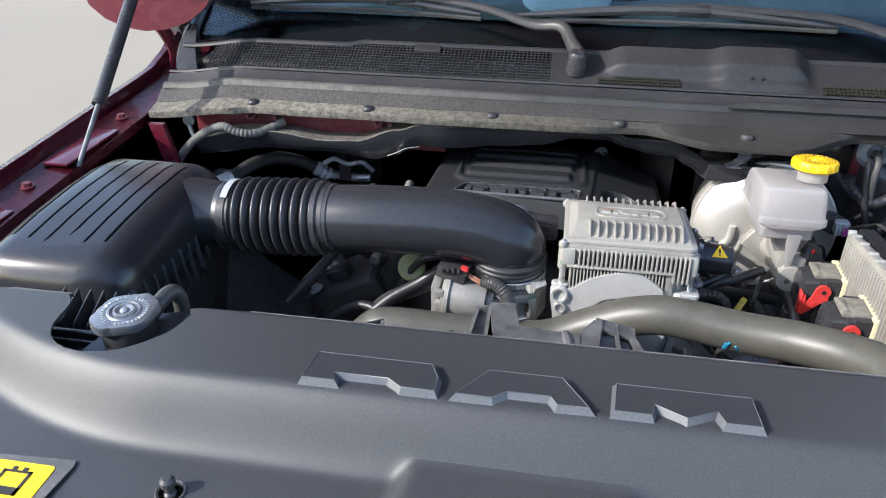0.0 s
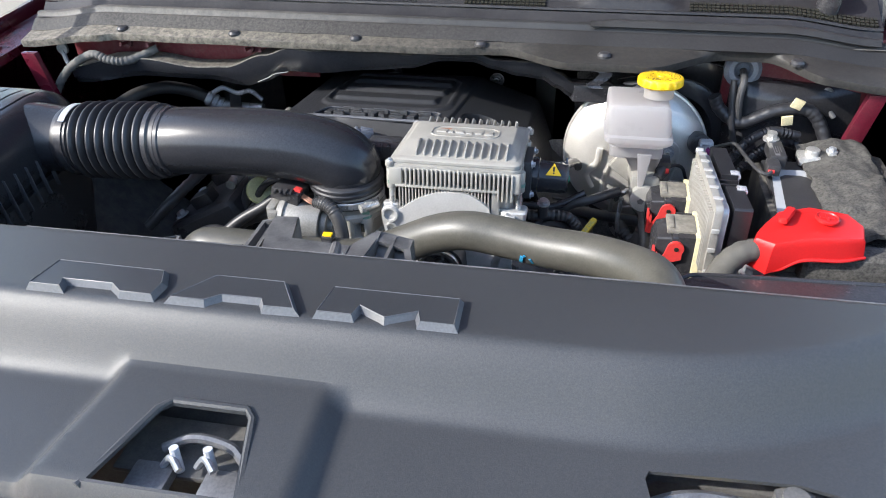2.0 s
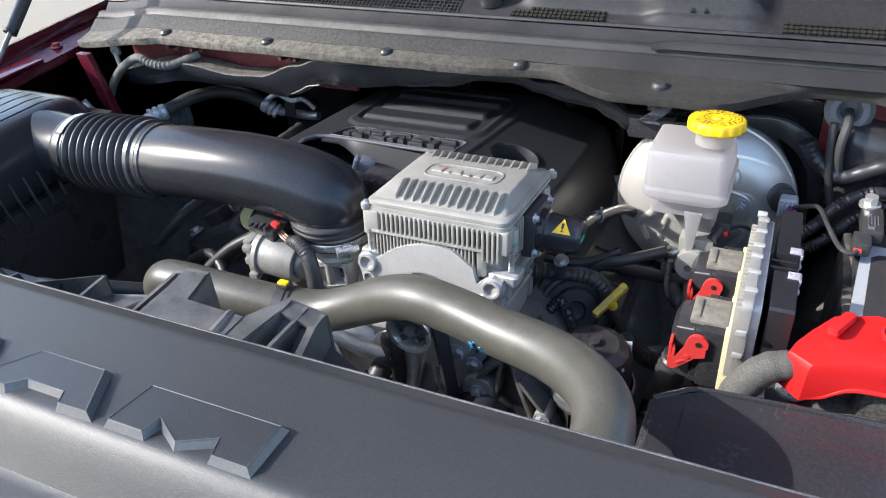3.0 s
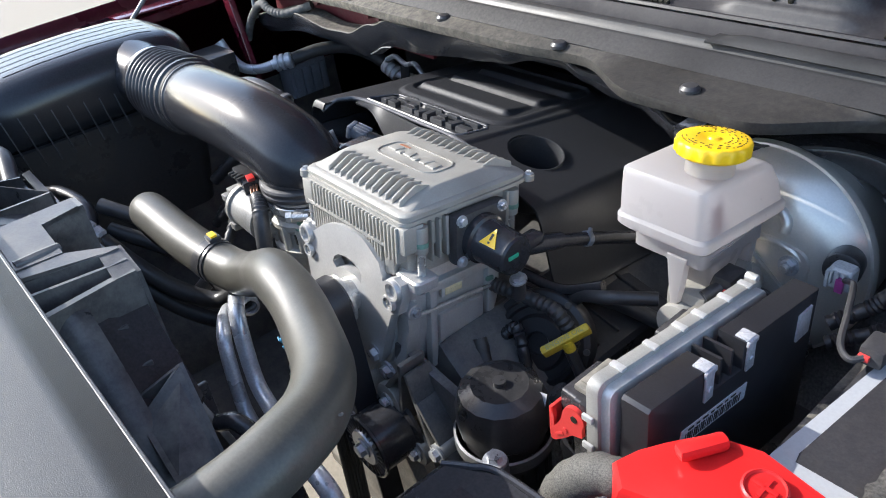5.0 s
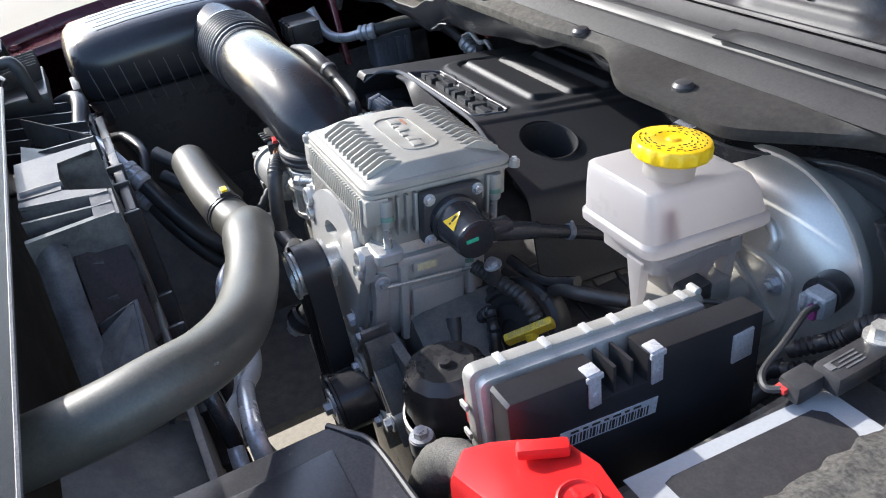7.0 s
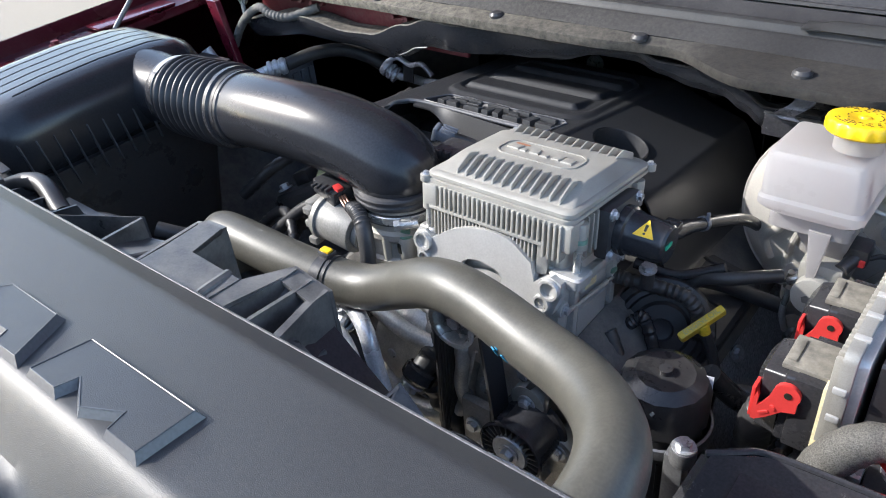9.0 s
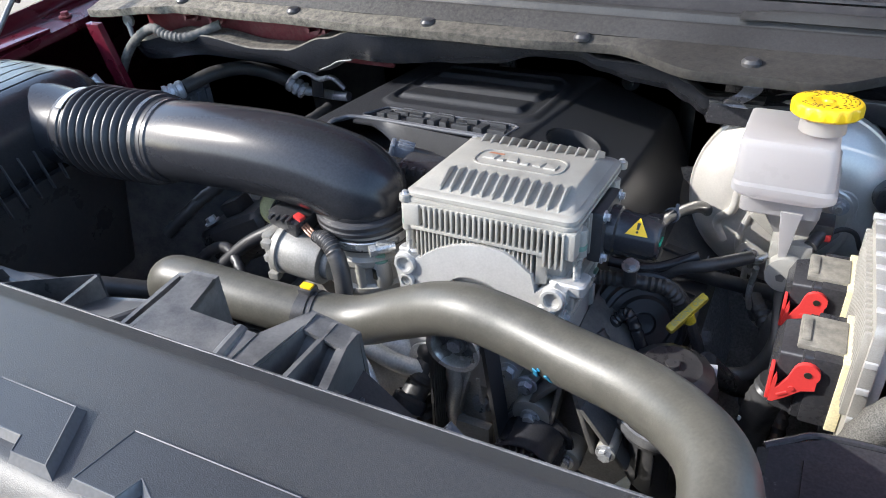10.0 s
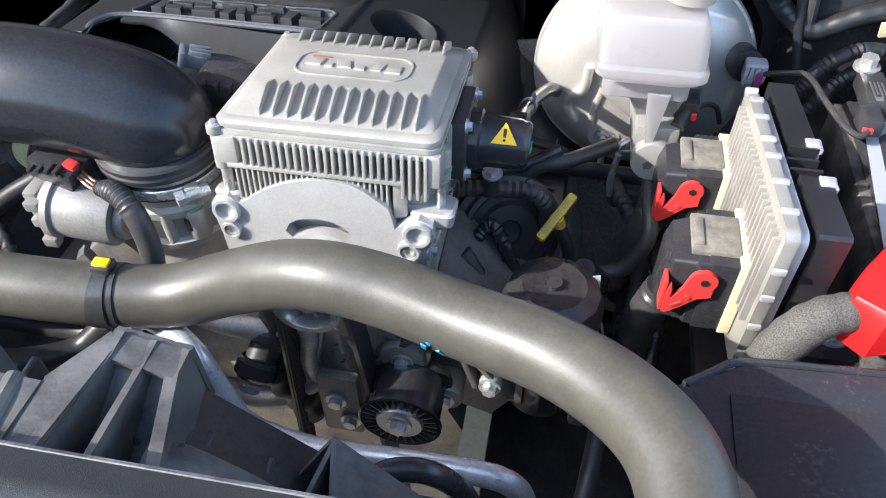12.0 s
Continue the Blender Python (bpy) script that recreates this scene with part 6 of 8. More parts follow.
box(bm, (0.163, 0.095, -0.053), (0.040, 0.010, 0.016), 0.003, m=EM)
part("oil_cap", bm, M_BLACK, ec)
# Border bead in the same paler colour draws the plate's bright crease.
bm = B()
plate = [(-0.104, 0.031), (0.096, 0.026), (0.102, 0.032), (0.1075, 0.070), (0.101, 0.0765), (-0.088, 0.0765), (-0.094, 0.072), (-0.107, 0.036)]
pts = []
for (xa, ya), (xb, yb) in zip(plate, plate[1:] + plate[:1]):
    pts += [(xa + (xb - xa) * k / 10, ya + (yb - ya) * k / 10) for k in range(10)]
tube(bm, [EM @ V(x, y, 0.0004) for x, y in pts + pts[:1]], 0.0014, seg=6, raw=True)
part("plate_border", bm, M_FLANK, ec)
# raised emblem drawn as plain slanted bars
for x0, x1, y0, y1, sl in ((-0.092, -0.080, 0.046, 0.066, 0.004), (-0.076, -0.058, 0.046, 0.058, -0.003), (-0.074, -0.052, 0.062, 0.068, 0.0), (-0.046, -0.020, 0.047, 0.054, 0.003), (-0.048, -0.028, 0.058, 0.066, 0.0), (-0.014, -0.004, 0.046, 0.066, 0.006),
                           (0.004, 0.014, 0.046, 0.066, -0.005), (0.022, 0.046, 0.045, 0.052, 0.002), (0.024, 0.040, 0.056, 0.066, -0.004), (0.054, 0.066, 0.045, 0.066, 0.003), (0.074, 0.098, 0.045, 0.056, 0.0),
                           (-0.070, -0.034, 0.073, 0.078, 0.003), (-0.068, -0.050, 0.081, 0.085, 0.0), (-0.022, 0.014, 0.072, 0.077, 0.0), (-0.012, 0.010, 0.080, 0.084, -0.003), (0.026, 0.048, 0.071, 0.082, 0.004), (0.060, 0.090, 0.070, 0.076, 0.002), (0.068, 0.098, 0.079, 0.084, 0.0)):
    bm = B()
    prism(bm, [(x0, y0), (x1, y0), (x1 + sl, y1), (x0 + sl, y1)], EM @ pose(0, 0, -0.007), 0.0085, 0.0012)
    part("emblem_bar", bm, M_COVER, ec)
bm = B()
box(bm, (-0.178, 0.03, -0.062), (0.05, 0.10, 0.03), 0.012, m=EM, rot=(0, -25, 0))
part("corner_leg", bm, M_ENGCOV, ec)

# ---- brake booster, master cylinder and reservoir ----
bb = thing("brake_booster", (0.385, 1.33, 0.72), "round plated steel brake booster on the bulkhead", "brake booster")
BC, BD = V(0.3725, 1.282, 0.846), V(0, -1, 0.12).normalized()
bm = B()
lathe(bm, [(0.0, 0.030), (0.050, 0.030), (0.070, 0.0285), (0.088, 0.0245), (0.102, 0.0180), (0.113, 0.0095), (0.1205, 0.0010), (0.1235, -0.003), (0.1265, -0.0035), (0.1278, -0.006), (0.1278, -0.014), (0.1250, -0.017), (0.121, -0.020), (0.118, -0.06), (0.113, -0.10), (0.05, -0.13), (0, -0.13)], BC, BD, 72)
part("shell", bm, M_BOOST, bb)


def on_shell(x, z, h=0.0):
    """A point of the booster's front at x and z, h above the metal."""
    d = math.hypot(x - BC.x, z - BC.z)
    lift = 0.030 - 0.030 * smooth((d - 0.062) / 0.075)
    p = BC + BD * (lift + h)
    return V(x, p.y + 0.12 * (z - p.z), z)


bm = B()
tube(bm, [on_shell(x, z, -0.001) for x, z in ((0.330, 0.838), (0.322, 0.805), (0.322, 0.780), (0.329, 0.760), (0.345, 0.751), (0.372, 0.751), (0.400, 0.766), (0.424, 0.790), (0.438, 0.815), (0.443, 0.845), (0.440, 0.868), (0.428, 0.880), (0.405, 0.885), (0.375, 0.886))], 0.0046, seg=10, n=6)
part("pressed_ridge", bm, M_BOOST, bb)
for x, z in ((0.3395, 0.7750), (0.4275, 0.8660)):
    bm = B()
    lathe(bm, [(0.020, -0.002), (0.019, 0.002), (0, 0.0025)], on_shell(x, z), BD, 24)
    part("bolt_seat", bm, M_BOOST, bb)
for x, z in ((0.3385, 0.7740), (0.4265, 0.8650)):
    bm = B()
    q = on_shell(x, z)
    cyl(bm, q - BD * 0.004, q + BD * 0.016, 0.0045, seg=12)
    part("stud", bm, M_STEEL, bb)
    bolt(bb, q + BD * 0.002, BD, 0.0080, "nut")
for hook in (((0.311, 0.866), (0.3075, 0.838), (0.293, 0.820), (0.2915, 0.808), (0.302, 0.787)), ((0.386, 0.918), (0.403, 0.921), (0.414, 0.911), (0.4145, 0.900))):
    bm = B()
    tube(bm, [on_shell(x, z, 0.003) for x, z in hook], 0.0058, seg=12)
    part("pressed_hook", bm, M_BOOST, bb)
bm = B()
cyl(bm, (0.474, 1.276, 0.880), (0.480, 1.250, 0.884), 0.0185, seg=28, bev=0.002)
vp = part("valve", bm, M_BLACK, bb)
bm = B()
box(bm, (0.4860, 1.240, 0.886), (0.024, 0.020, 0.026), 0.006, seg=3)
for k in range(3):
    box(bm, (0.4795 + 0.0060 * k, 1.2285, 0.889), (0.0026, 0.005, 0.014), 0.001)
box(bm, (0.4755, 1.231, 0.885), (0.004, 0.008, 0.020), 0.0015)
part("sensor_plug", bm, M_PLUGGREY, vp, "pale grey plug with magenta lock")
bm = B()
box(bm, (0.4890, 1.2280, 0.883), (0.008, 0.005, 0.016), 0.001)
part("plug_lock", bm, M_PINK, vp)
mc = thing("master_cylinder", (0.384, 1.17, 0.80), "cast aluminium brake master cylinder with blunt end", "master cylinder")
bm = B()
cyl(bm, (0.3835, 1.112, 0.8475), (0.3835, 1.250, 0.836), 0.0220, seg=32, bev=0.002)
part("body", bm, M_ALU, mc)
bm = B()
box(bm, (0.382, 1.248, 0.832), (0.092, 0.010, 0.060), 0.008, rot=(-7, 38, 0))
part("flange", bm, M_ALU, mc)
bm = B()
box(bm, (0.384, 1.172, 0.866), (0.045, 0.09, 0.03), 0.006)
cyl(bm, (0.392, 1.128, 0.846), (0.420, 1.124, 0.846), 0.0105, seg=18, bev=0.002)
part("port_block", bm, M_ALU, mc)
bm = B()
cyl(bm, (0.379, 1.1122, 0.844), (0.379, 1.1112, 0.844), 0.0055, seg=5)
part("stamp_mark", bm, M_DARK, mc)
bm = B()
tube(bm, [V(0.362, 1.16, 0.838), V(0.352, 1.155, 0.832), V(0.347, 1.165, 0.822), V(0.342, 1.18, 0.800)], 0.0045, seg=10)
part("outlet_pipe", bm, M_STEEL, mc)

rs = thing("brake_fluid_reservoir", (0.36, 1.16, 0.88), "white translucent brake fluid reservoir with yellow cap", "fluid reservoir")


def res_sec(z, x0, y0, x1, y1, r):
    return [V(x, y, z - 0.12 * (y - 1.105)) for x, y in rrect(x0, y0, x1, y1, r, 6)]


bm = B()
loft(bm, [res_sec(0.938, 0.326, 1.118, 0.403, 1.236, 0.012), res_sec(0.945, 0.316, 1.108, 0.411, 1.250, 0.012), res_sec(0.9495, 0.3120, 1.1035, 0.4145, 1.2555, 0.012), res_sec(0.9505, 0.3112, 1.1030, 0.4150, 1.2560, 0.012), res_sec(0.9585, 0.3112, 1.1030, 0.4150, 1.2560, 0.012),
          res_sec(0.9605, 0.3118, 1.1045, 0.4140, 1.2545, 0.012), res_sec(0.9620, 0.3128, 1.1065, 0.4115, 1.2520, 0.011), res_sec(0.985, 0.3126, 1.1085, 0.4095, 1.2440, 0.010), res_sec(1.002, 0.3125, 1.1110, 0.4065, 1.2330, 0.009), res_sec(1.0072, 0.3130, 1.1125, 0.4045, 1.2250, 0.008), res_sec(1.0092, 0.3148, 1.1145, 0.4025, 1.2190, 0.008), res_sec(1.0098, 0.3180, 1.1180, 0.3995, 1.2140, 0.008)])
part("tank", bm, M_WHITE, rs)
bm = B()
box(bm, (0.4020, 1.1300, 0.974), (0.0016, 0.016, 0.030), 0.0006)
part("level_float", bm, M_FLUID, rs, "orange red float behind the white wall")
CAPC, CAPA = V(0.3865, 1.1490, 1.0255), V(0, 0.12, 1).normalized()
CAPM = Matrix.Translation(CAPC) @ pose(0, 0, 0, -6.8, 0, 0)
bm = B()
cyl(bm, CAPC - CAPA * 0.014, CAPC + CAPA * 0.006, 0.0225, seg=32)
part("neck", bm, M_WHITE, rs)
bm = B()
lathe(bm, [(0.0, 0.003), (0.0302, 0.003), (0.0324, 0.0045), (0.0338, 0.006), (0.0338, 0.0150), (0.0326, 0.0175), (0.0305, 0.0184), (0.0105, 0.0184), (0.0090, 0.0175), (0.0058, 0.0175), (0.0047, 0.0194), (0, 0.0197)], CAPC, CAPA, 96,
      wob=lambda r, h, k: 0.00045 * (1 if (k // 3) % 2 else -1) if r > 0.0333 else 0)
cap = part("cap", bm, M_YELLOW, rs, "yellow screw cap with printed ring")
for row, (rr, span, ln) in enumerate(((0.0280, range(-150, 151, 12), 0.0038), (0.0241, range(-140, 141, 15), 0.0042), (0.0202, range(-120, 121, 18), 0.0042), (0.0156, range(-30, 211, 24), 0.0046))):
    bm = B()
    for a in span:
        q = radians(a + 7 * math.sin(a))
        box(bm, (rr * math.cos(q), rr * math.sin(q), 0.0187), (0.0010, ln * (0.62 + 0.3 * math.sin(a * 1.7)), 0.0004), 0, rot=(0, 0, a), m=CAPM)
    part("printed_bars", bm, M_INK, cap)
# pedestal: upper collar, flared legs and the front spike
bm = B()
loft(bm, [[V(x, y, z - 0.12 * (y - 1.105)) for x, y in rrect(0.322 + t, 1.122 + t, 0.404 - t, 1.232 - t, 0.008, 4)] for z, t in ((0.936, 0.0), (0.920, 0.0), (0.917, 0.004))])
part("collar", bm, M_WHITE, rs)
bm = B()
loft(bm, [[V(x, y, z) for x, y in rrect(x0, y0, x1, y1, 0.006, 4)] for z, x0, y0, x1, y1 in ((0.926, 0.346, 1.130, 0.405, 1.208), (0.905, 0.350, 1.136, 0.403, 1.200), (0.885, 0.358, 1.146, 0.400, 1.190), (0.868, 0.364, 1.152, 0.398, 1.184))])
part("pedestal", bm, M_WHITE, rs)
for x, y, w0, w1, dz in ((0.376, 1.119, 0.022, 0.006, 0.068), (0.394, 1.212, 0.022, 0.012, 0.055)):
    bm = B()
    prism(bm, [(-w0 / 2, 0), (w0 / 2, 0), (w1 / 2, -dz), (-w1 / 2, -dz)], Matrix.Translation((x, y + 0.010, 0.925)) @ pose(0, 0, 0, 90, 0, 0), 0.010, 0.002)
    part("leg", bm, M_WHITE, rs)
bm = B()
box(bm, (0.410, 1.160, 0.890), (0.024, 0.030, 0.022), 0.004)
cyl(bm, (0.410, 1.150, 0.888), (0.402, 1.132, 0.880), 0.0075, seg=16)
lp = part("level_plug", bm, M_BLACK, rs)
bm = B()
box(bm, (0.4165, 1.148, 0.8856), (0.008, 0.010, 0.009), 0.002)
part("lock_tab", bm, M_REDLEV, lp)

# ---- engine control unit ----
cu = thing("engine_control_unit", (0.465, 1.0, 0.80), "finned aluminium control unit clipped to a black plate", "control unit")
slope = -0.135


def cz(y):
    return 0.010 + slope * (y - 0.897)


CM = Matrix(((0, 0, 1, 0), (1, 0, 0, 0), (0, 1, 0, 0), (0, 0, 0, 1)))


def cpoly(y0, z0, y1, z1, r=0.008):
    return [(y, z + cz(y)) for y, z in rrect(y0, z0, y1, z1, r, 4)]


bm = B()
prism(bm, cpoly(0.896, 0.800, 1.122, 0.960, 0.010), Matrix.Translation((0.453, 0, 0)) @ CM, 0.011, 0.003)
part("body", bm, M_ALU, cu)
bm = B()
prism(bm, cpoly(0.900, 0.804, 1.118, 0.955, 0.010), Matrix.Translation((0.464, 0, 0)) @ CM, 0.008, 0.003)
part("back_cover", bm, M_ALUBRIGHT, cu)
for k in range(22):
    y = 0.905 + 0.0095 * k
    bm = B()
    box(bm, (0.4505, y, 0.902 + cz(y)), (0.007, 0.0036, 0.095), 0.0015)
    part("rib", bm, M_ALU, cu)
for y in (0.925, 0.965, 1.003, 1.03, 1.068, 1.10):
    bm = B()
    box(bm, (0.4590, y, 0.9605 + cz(y)), (0.0125, 0.0060, 0.0030), 0.0008)
    part("lug", bm, M_ALUBRIGHT, cu)
for y, z in ((1.116, 0.964), (0.897, 0.803)):
    bm = B()
    cyl(bm, (0.451, y, z - 0.004 + cz(y)), (0.462, y, z - 0.004 + cz(y)), 0.0042, seg=18, bev=0.001)
    part("screw_boss", bm, M_ALUBRIGHT, cu)
for z in (0.835, 0.87, 0.905, 0.935):
    bm = B()
    box(bm, (0.457, 0.8925, z), (0.010, 0.003, 0.006), 0.001)
    part("edge_lug", bm, M_ALUBRIGHT, cu)
bm = B()
prism(bm, [(y, z + cz(y)) for y, z in ((0.905, 0.790), (1.150, 0.790), (1.150, 0.955), (1.029, 0.955), (1.029, 0.926), (0.986, 0.926), (0.986, 0.955), (0.908, 0.955), (0.905, 0.952))], Matrix.Translation((0.478, 0, 0)) @ CM, 0.024, 0.002)
tray = part("mount_plate", bm, M_BELLOWS, cu, "black plastic mounting plate")
for y in (0.998, 1.014):
    bm = B()
    prism(bm, [(y, 0.952 + cz(y)), (y + 0.003, 0.952 + cz(y)), (y + 0.003, 0.905), (y, 0.905)], Matrix.Translation((0.474, 0, 0)) @ CM, 0.026, 0.001)
    part("stiffener", bm, M_BELLOWS, tray)
for y in (0.978, 1.037):
    bm = B()
    z = 0.952 + cz(y)
    box(bm, (0.4975, y, z + 0.004), (0.012, 0.012, 0.0022), 0.0008)
    box(bm, (0.5035, y, z - 0.012), (0.0022, 0.011, 0.032), 0.0008)
    box(bm, (0.5040, y, z + 0.001), (0.0026, 0.015, 0.005), 0.0008)
    cyl(bm, (0.503, y, z - 0.016), (0.506, y, z - 0.016), 0.0028, seg=12)
    part("spring_clip", bm, M_ALUTUBE, cu)
bm = B()
box(bm, (0.5025, 1.128, 0.905), (0.003, 0.022, 0.030), 0.001)
part("end_clip", bm, M_ALUTUBE, cu)
LBM = Matrix.Translation((0.5026, 0.992, 0.896)) @ pose(0, 0, 0, -8.5, 0, 0)
bm = B()
box(bm, (0, 0, 0), (0.0008, 0.094, 0.0165), 0, m=LBM)
box(bm, (0, -0.0415, -0.013), (0.0008, 0.011, 0.012), 0, m=LBM)
lb = part("label", bm, M_PAPER, cu, "white barcode label")
for k in range(26):
    w = 0.0007 + 0.0007 * ((k * 7) % 3)
    bm = B()
    box(bm, (0.0006, -0.040 + 0.0031 * k, -0.002), (0.0004, w, 0.009), 0, m=LBM)
    part("code_bar", bm, M_INK, lb)
for k in range(7):
    bm = B()
    box(bm, (0.0006, -0.034 + 0.010 * k, 0.0055), (0.0004, 0.0075 - 0.003 * (k % 2), 0.0018), 0, m=LBM)
    part("print_bar", bm, M_INK, lb)


def ecu_plug(y0, y1, zt, up=0.0):
    p = thing("harness_connector", (0.415, (y0 + y1) / 2, zt - 0.08), "black multi-pin connector with red locking lever", "connector", "control unit connectors")
    bm = B()
    ym = (y0 + y1) / 2
    loft(bm, [[V(x, y, z) for y, z in rrect(y0 + t, zt - 0.078, y1 - t, zt - t, 0.004, 3)] for x, t in ((0.444, 0.0), (0.412, 0.0), (0.410, 0.003), (0.392, 0.007), (0.386, 0.016))])
    part("shell", bm, M_BLACKGLOSS, p)
    bm = B()
    box(bm, (0.4310, ym, zt - 0.0385), (0.0245, (y1 - y0) + 0.003, 0.080), 0.0018)
    part("back_shell", bm, M_BLACKGLOSS, p)
    bm = B()
    box(bm, (0.424, ym, zt + 0.002), (0.040, (y1 - y0) * 0.7, 0.006), 0.002)
    box(bm, (0.410, ym, zt + 0.003), (0.008, (y1 - y0) * 0.5, 0.008), 0.002)
    part("top_latch", bm, M_TOPDUST, p, "dust covered top slab")
    bm = B()
    box(bm, (0.4470, ym, zt - 0.038), (0.010, (y1 - y0) + 0.006, 0.084), 0.001)
    part("gasket", bm, M_CREAM, p)
    bm = B()
    m = Matrix(((1, 0, 0, 0), (0, 0, 1, y0 - 0.006), (0, 1, 0, 0), (0, 0, 0, 1)))
    hx, hz = 0.4165, zt - 0.016 + up
    poly = [(hx + 0.0115 * math.cos(radians(q)), hz + 0.0115 * math.sin(radians(q))) for q in range(-35, 166, 25)]
    poly += [(x + 0.007, z + up) for x, z in ((0.395, zt - 0.027), (0.3895, zt - 0.037), (0.3868, zt - 0.040), (0.3872, zt - 0.029), (0.3855, zt - 0.023), (0.3838, zt - 0.030), (0.3828, zt - 0.045), (0.3832, zt - 0.058), (0.3868, zt - 0.058), (0.3960, zt - 0.050), (0.4080, zt - 0.037), (0.4190, zt - 0.033))]
    prism(bm, poly, m, 0.005, 0.001)
    box(bm, (0.3885, y0 + 0.004, zt - 0.040 + up), (0.0035, 0.016, 0.036), 0.0012)
    lv = part("lever", bm, M_REDLEV, p, "bright red locking lever")
    bm = B()
    cyl(bm, (hx + 0.001, y0 - 0.0068, hz), (hx + 0.001, y0 + 0.004, hz), 0.0034, seg=12)
    part("pivot", bm, M_INK, lv)
    bm = B()
    cyl(bm, (0.4070, y0 - 0.0072, zt - 0.036 + up), (0.4070, y0 - 0.004, zt - 0.036 + up), 0.0026, seg=12)
    box(bm, (0.4005, y0 - 0.0063, zt - 0.045 + up), (0.010, 0.0012, 0.0030), 0.0004, rot=(0, -38, 0))
    part("raised_rib", bm, M_REDLEV, lv)
    bm = B()
    tube(bm, [V(0.396, ym, zt - 0.070), V(0.388, ym, zt - 0.10), V(0.384, ym + 0.01, zt - 0.15), V(0.38, ym, zt - 0.22)], lambda u: 0.017 + 0.001 * math.sin(60 * u), seg=14)
    part("cable_boot", bm, M_RUBBER, p)
    return p


ecu_plug(0.927, 0.992, 0.899)
ecu_plug(1.060, 1.122, 0.880)

# ---- battery ----
bt = thing("battery", (0.64, 1.04, 0.70), "black car battery with grey label in felt jacket", "battery")
BX0, BX1, BY0, BY1, BZ = 0.553, 0.722, 0.888, 1.180, 0.896
bm = B()
box(bm, ((BX0 + BX1) / 2, (BY0 + BY1) / 2, BZ - 0.10), (BX1 - BX0, BY1 - BY0, 0.20), 0.006)
part("case", bm, M_DUSTY, bt)
bm = B()
box(bm, ((BX0 + BX1) / 2, (BY0 + BY1) / 2, BZ + 0.002), (BX1 - BX0 - 0.02, BY1 - BY0 - 0.01, 0.010), 0.004)
part("top", bm, M_BLACK, bt)
bm = B()
prism(bm, [(0.556, 0.962), (0.690, 0.962), (0.690, 1.144), (0.578, 1.142), (0.5725, 1.138)], pose(0, 0, BZ + 0.0065), 0.0012)
lab = part("label", bm, M_GREYLAB, bt, "grey printed label film")
bm = B()
prism(bm, [(0.574, 0.984), (0.688, 0.984), (0.688, 1.118), (0.624, 1.119), (0.612, 1.124), (0.590, 1.123), (0.582, 1.116), (0.572, 0.992)], pose(0, 0, BZ + 0.0072), 0.0012)
part("label_field", bm, M_BLACKLAB, lab)
bm = B()
box(bm, (0.640, 1.172, BZ + 0.015), (0.050, 0.034, 0.016), 0.006)
cyl(bm, (0.636, 1.172, BZ + 0.02), (0.636, 1.172, BZ + 0.032), 0.011, seg=18, bev=0.002)
box(bm, (0.664, 1.172, BZ + 0.020), (0.012, 0.020, 0.020), 0.003)
part("negative_clamp", bm, M_STEEL, bt)
bolt(bt, (0.664, 1.172, BZ + 0.030), (0, 0, 1), 0.006)
jk = thing("battery_jacket", (0.66, 0.9, 0.70), "fuzzy black felt insulation wrapped round the battery", "battery jacket")
bm = B()
box(bm, ((BX0 + BX1) / 2 + 0.005, BY0 - 0.012, 0.802), (BX1 - BX0 + 0.05, 0.034, 0.170), 0.014, seg=3)
box(bm, (0.652, 0.882, 0.902), (0.172, 0.036, 0.056), 0.012, seg=3)
box(bm, (BX1 + 0.014, (BY0 + BY1) / 2, 0.828), (0.026, BY1 - BY0 + 0.04, 0.165), 0.012, seg=3)
part("wrap", bm, M_FELT, jk)
bm = B()
sheet(bm, 30, 60, lambda u, v: V(0.622 + 0.125 * u + 0.006 * noise.noise(V(0, 18 * v, 3)), 0.935 + 0.285 * v, 0.910 + 0.016 * math.sin(2.6 * u) + 0.006 * noise.noise(V(6 * u, 9 * v, 0)) - 0.03 * smooth((u - 0.75) * 4)), 0.007)
part("flap", bm, M_FELT, jk)
bs = thing("battery_sensor", (0.565, 1.165, 0.91), "dark grey battery sensor on the negative terminal", "sensor")
bm = B()
box(bm, (0.578, 1.158, 0.923), (0.024, 0.056, 0.018), 0.003)
part("body", bm, M_BLACK, bs)
bm = B()
for k in range(4):
    box(bm, (0.573 + 0.0035 * k, 1.152 + 0.002 * (k % 2), 0.9323), (0.0014, 0.026 - 0.006 * (k % 2), 0.0006), 0)
box(bm, (0.576, 1.136, 0.9323), (0.007, 0.006, 0.0006), 0)
part("printing", bm, M_DULL, bs)
bm = B()
cyl(bm, (0.575, 1.191, 0.93), (0.575, 1.191, 0.944), 0.008, seg=6)
cyl(bm, (0.575, 1.191, 0.93), (0.575, 1.191, 0.934), 0.0125, seg=20)
part("terminal_bolt", bm, M_STEEL, bs)
bm = B()
box(bm, (0.568, 1.118, 0.919), (0.020, 0.028, 0.018), 0.004)
part("plug", bm, M_BLACK, bs)
bm = B()
box(bm, (0.564, 1.103, 0.919), (0.009, 0.006, 0.005), 0.001)
part("wire_seal", bm, M_REDLEV, bs)
bm = B()
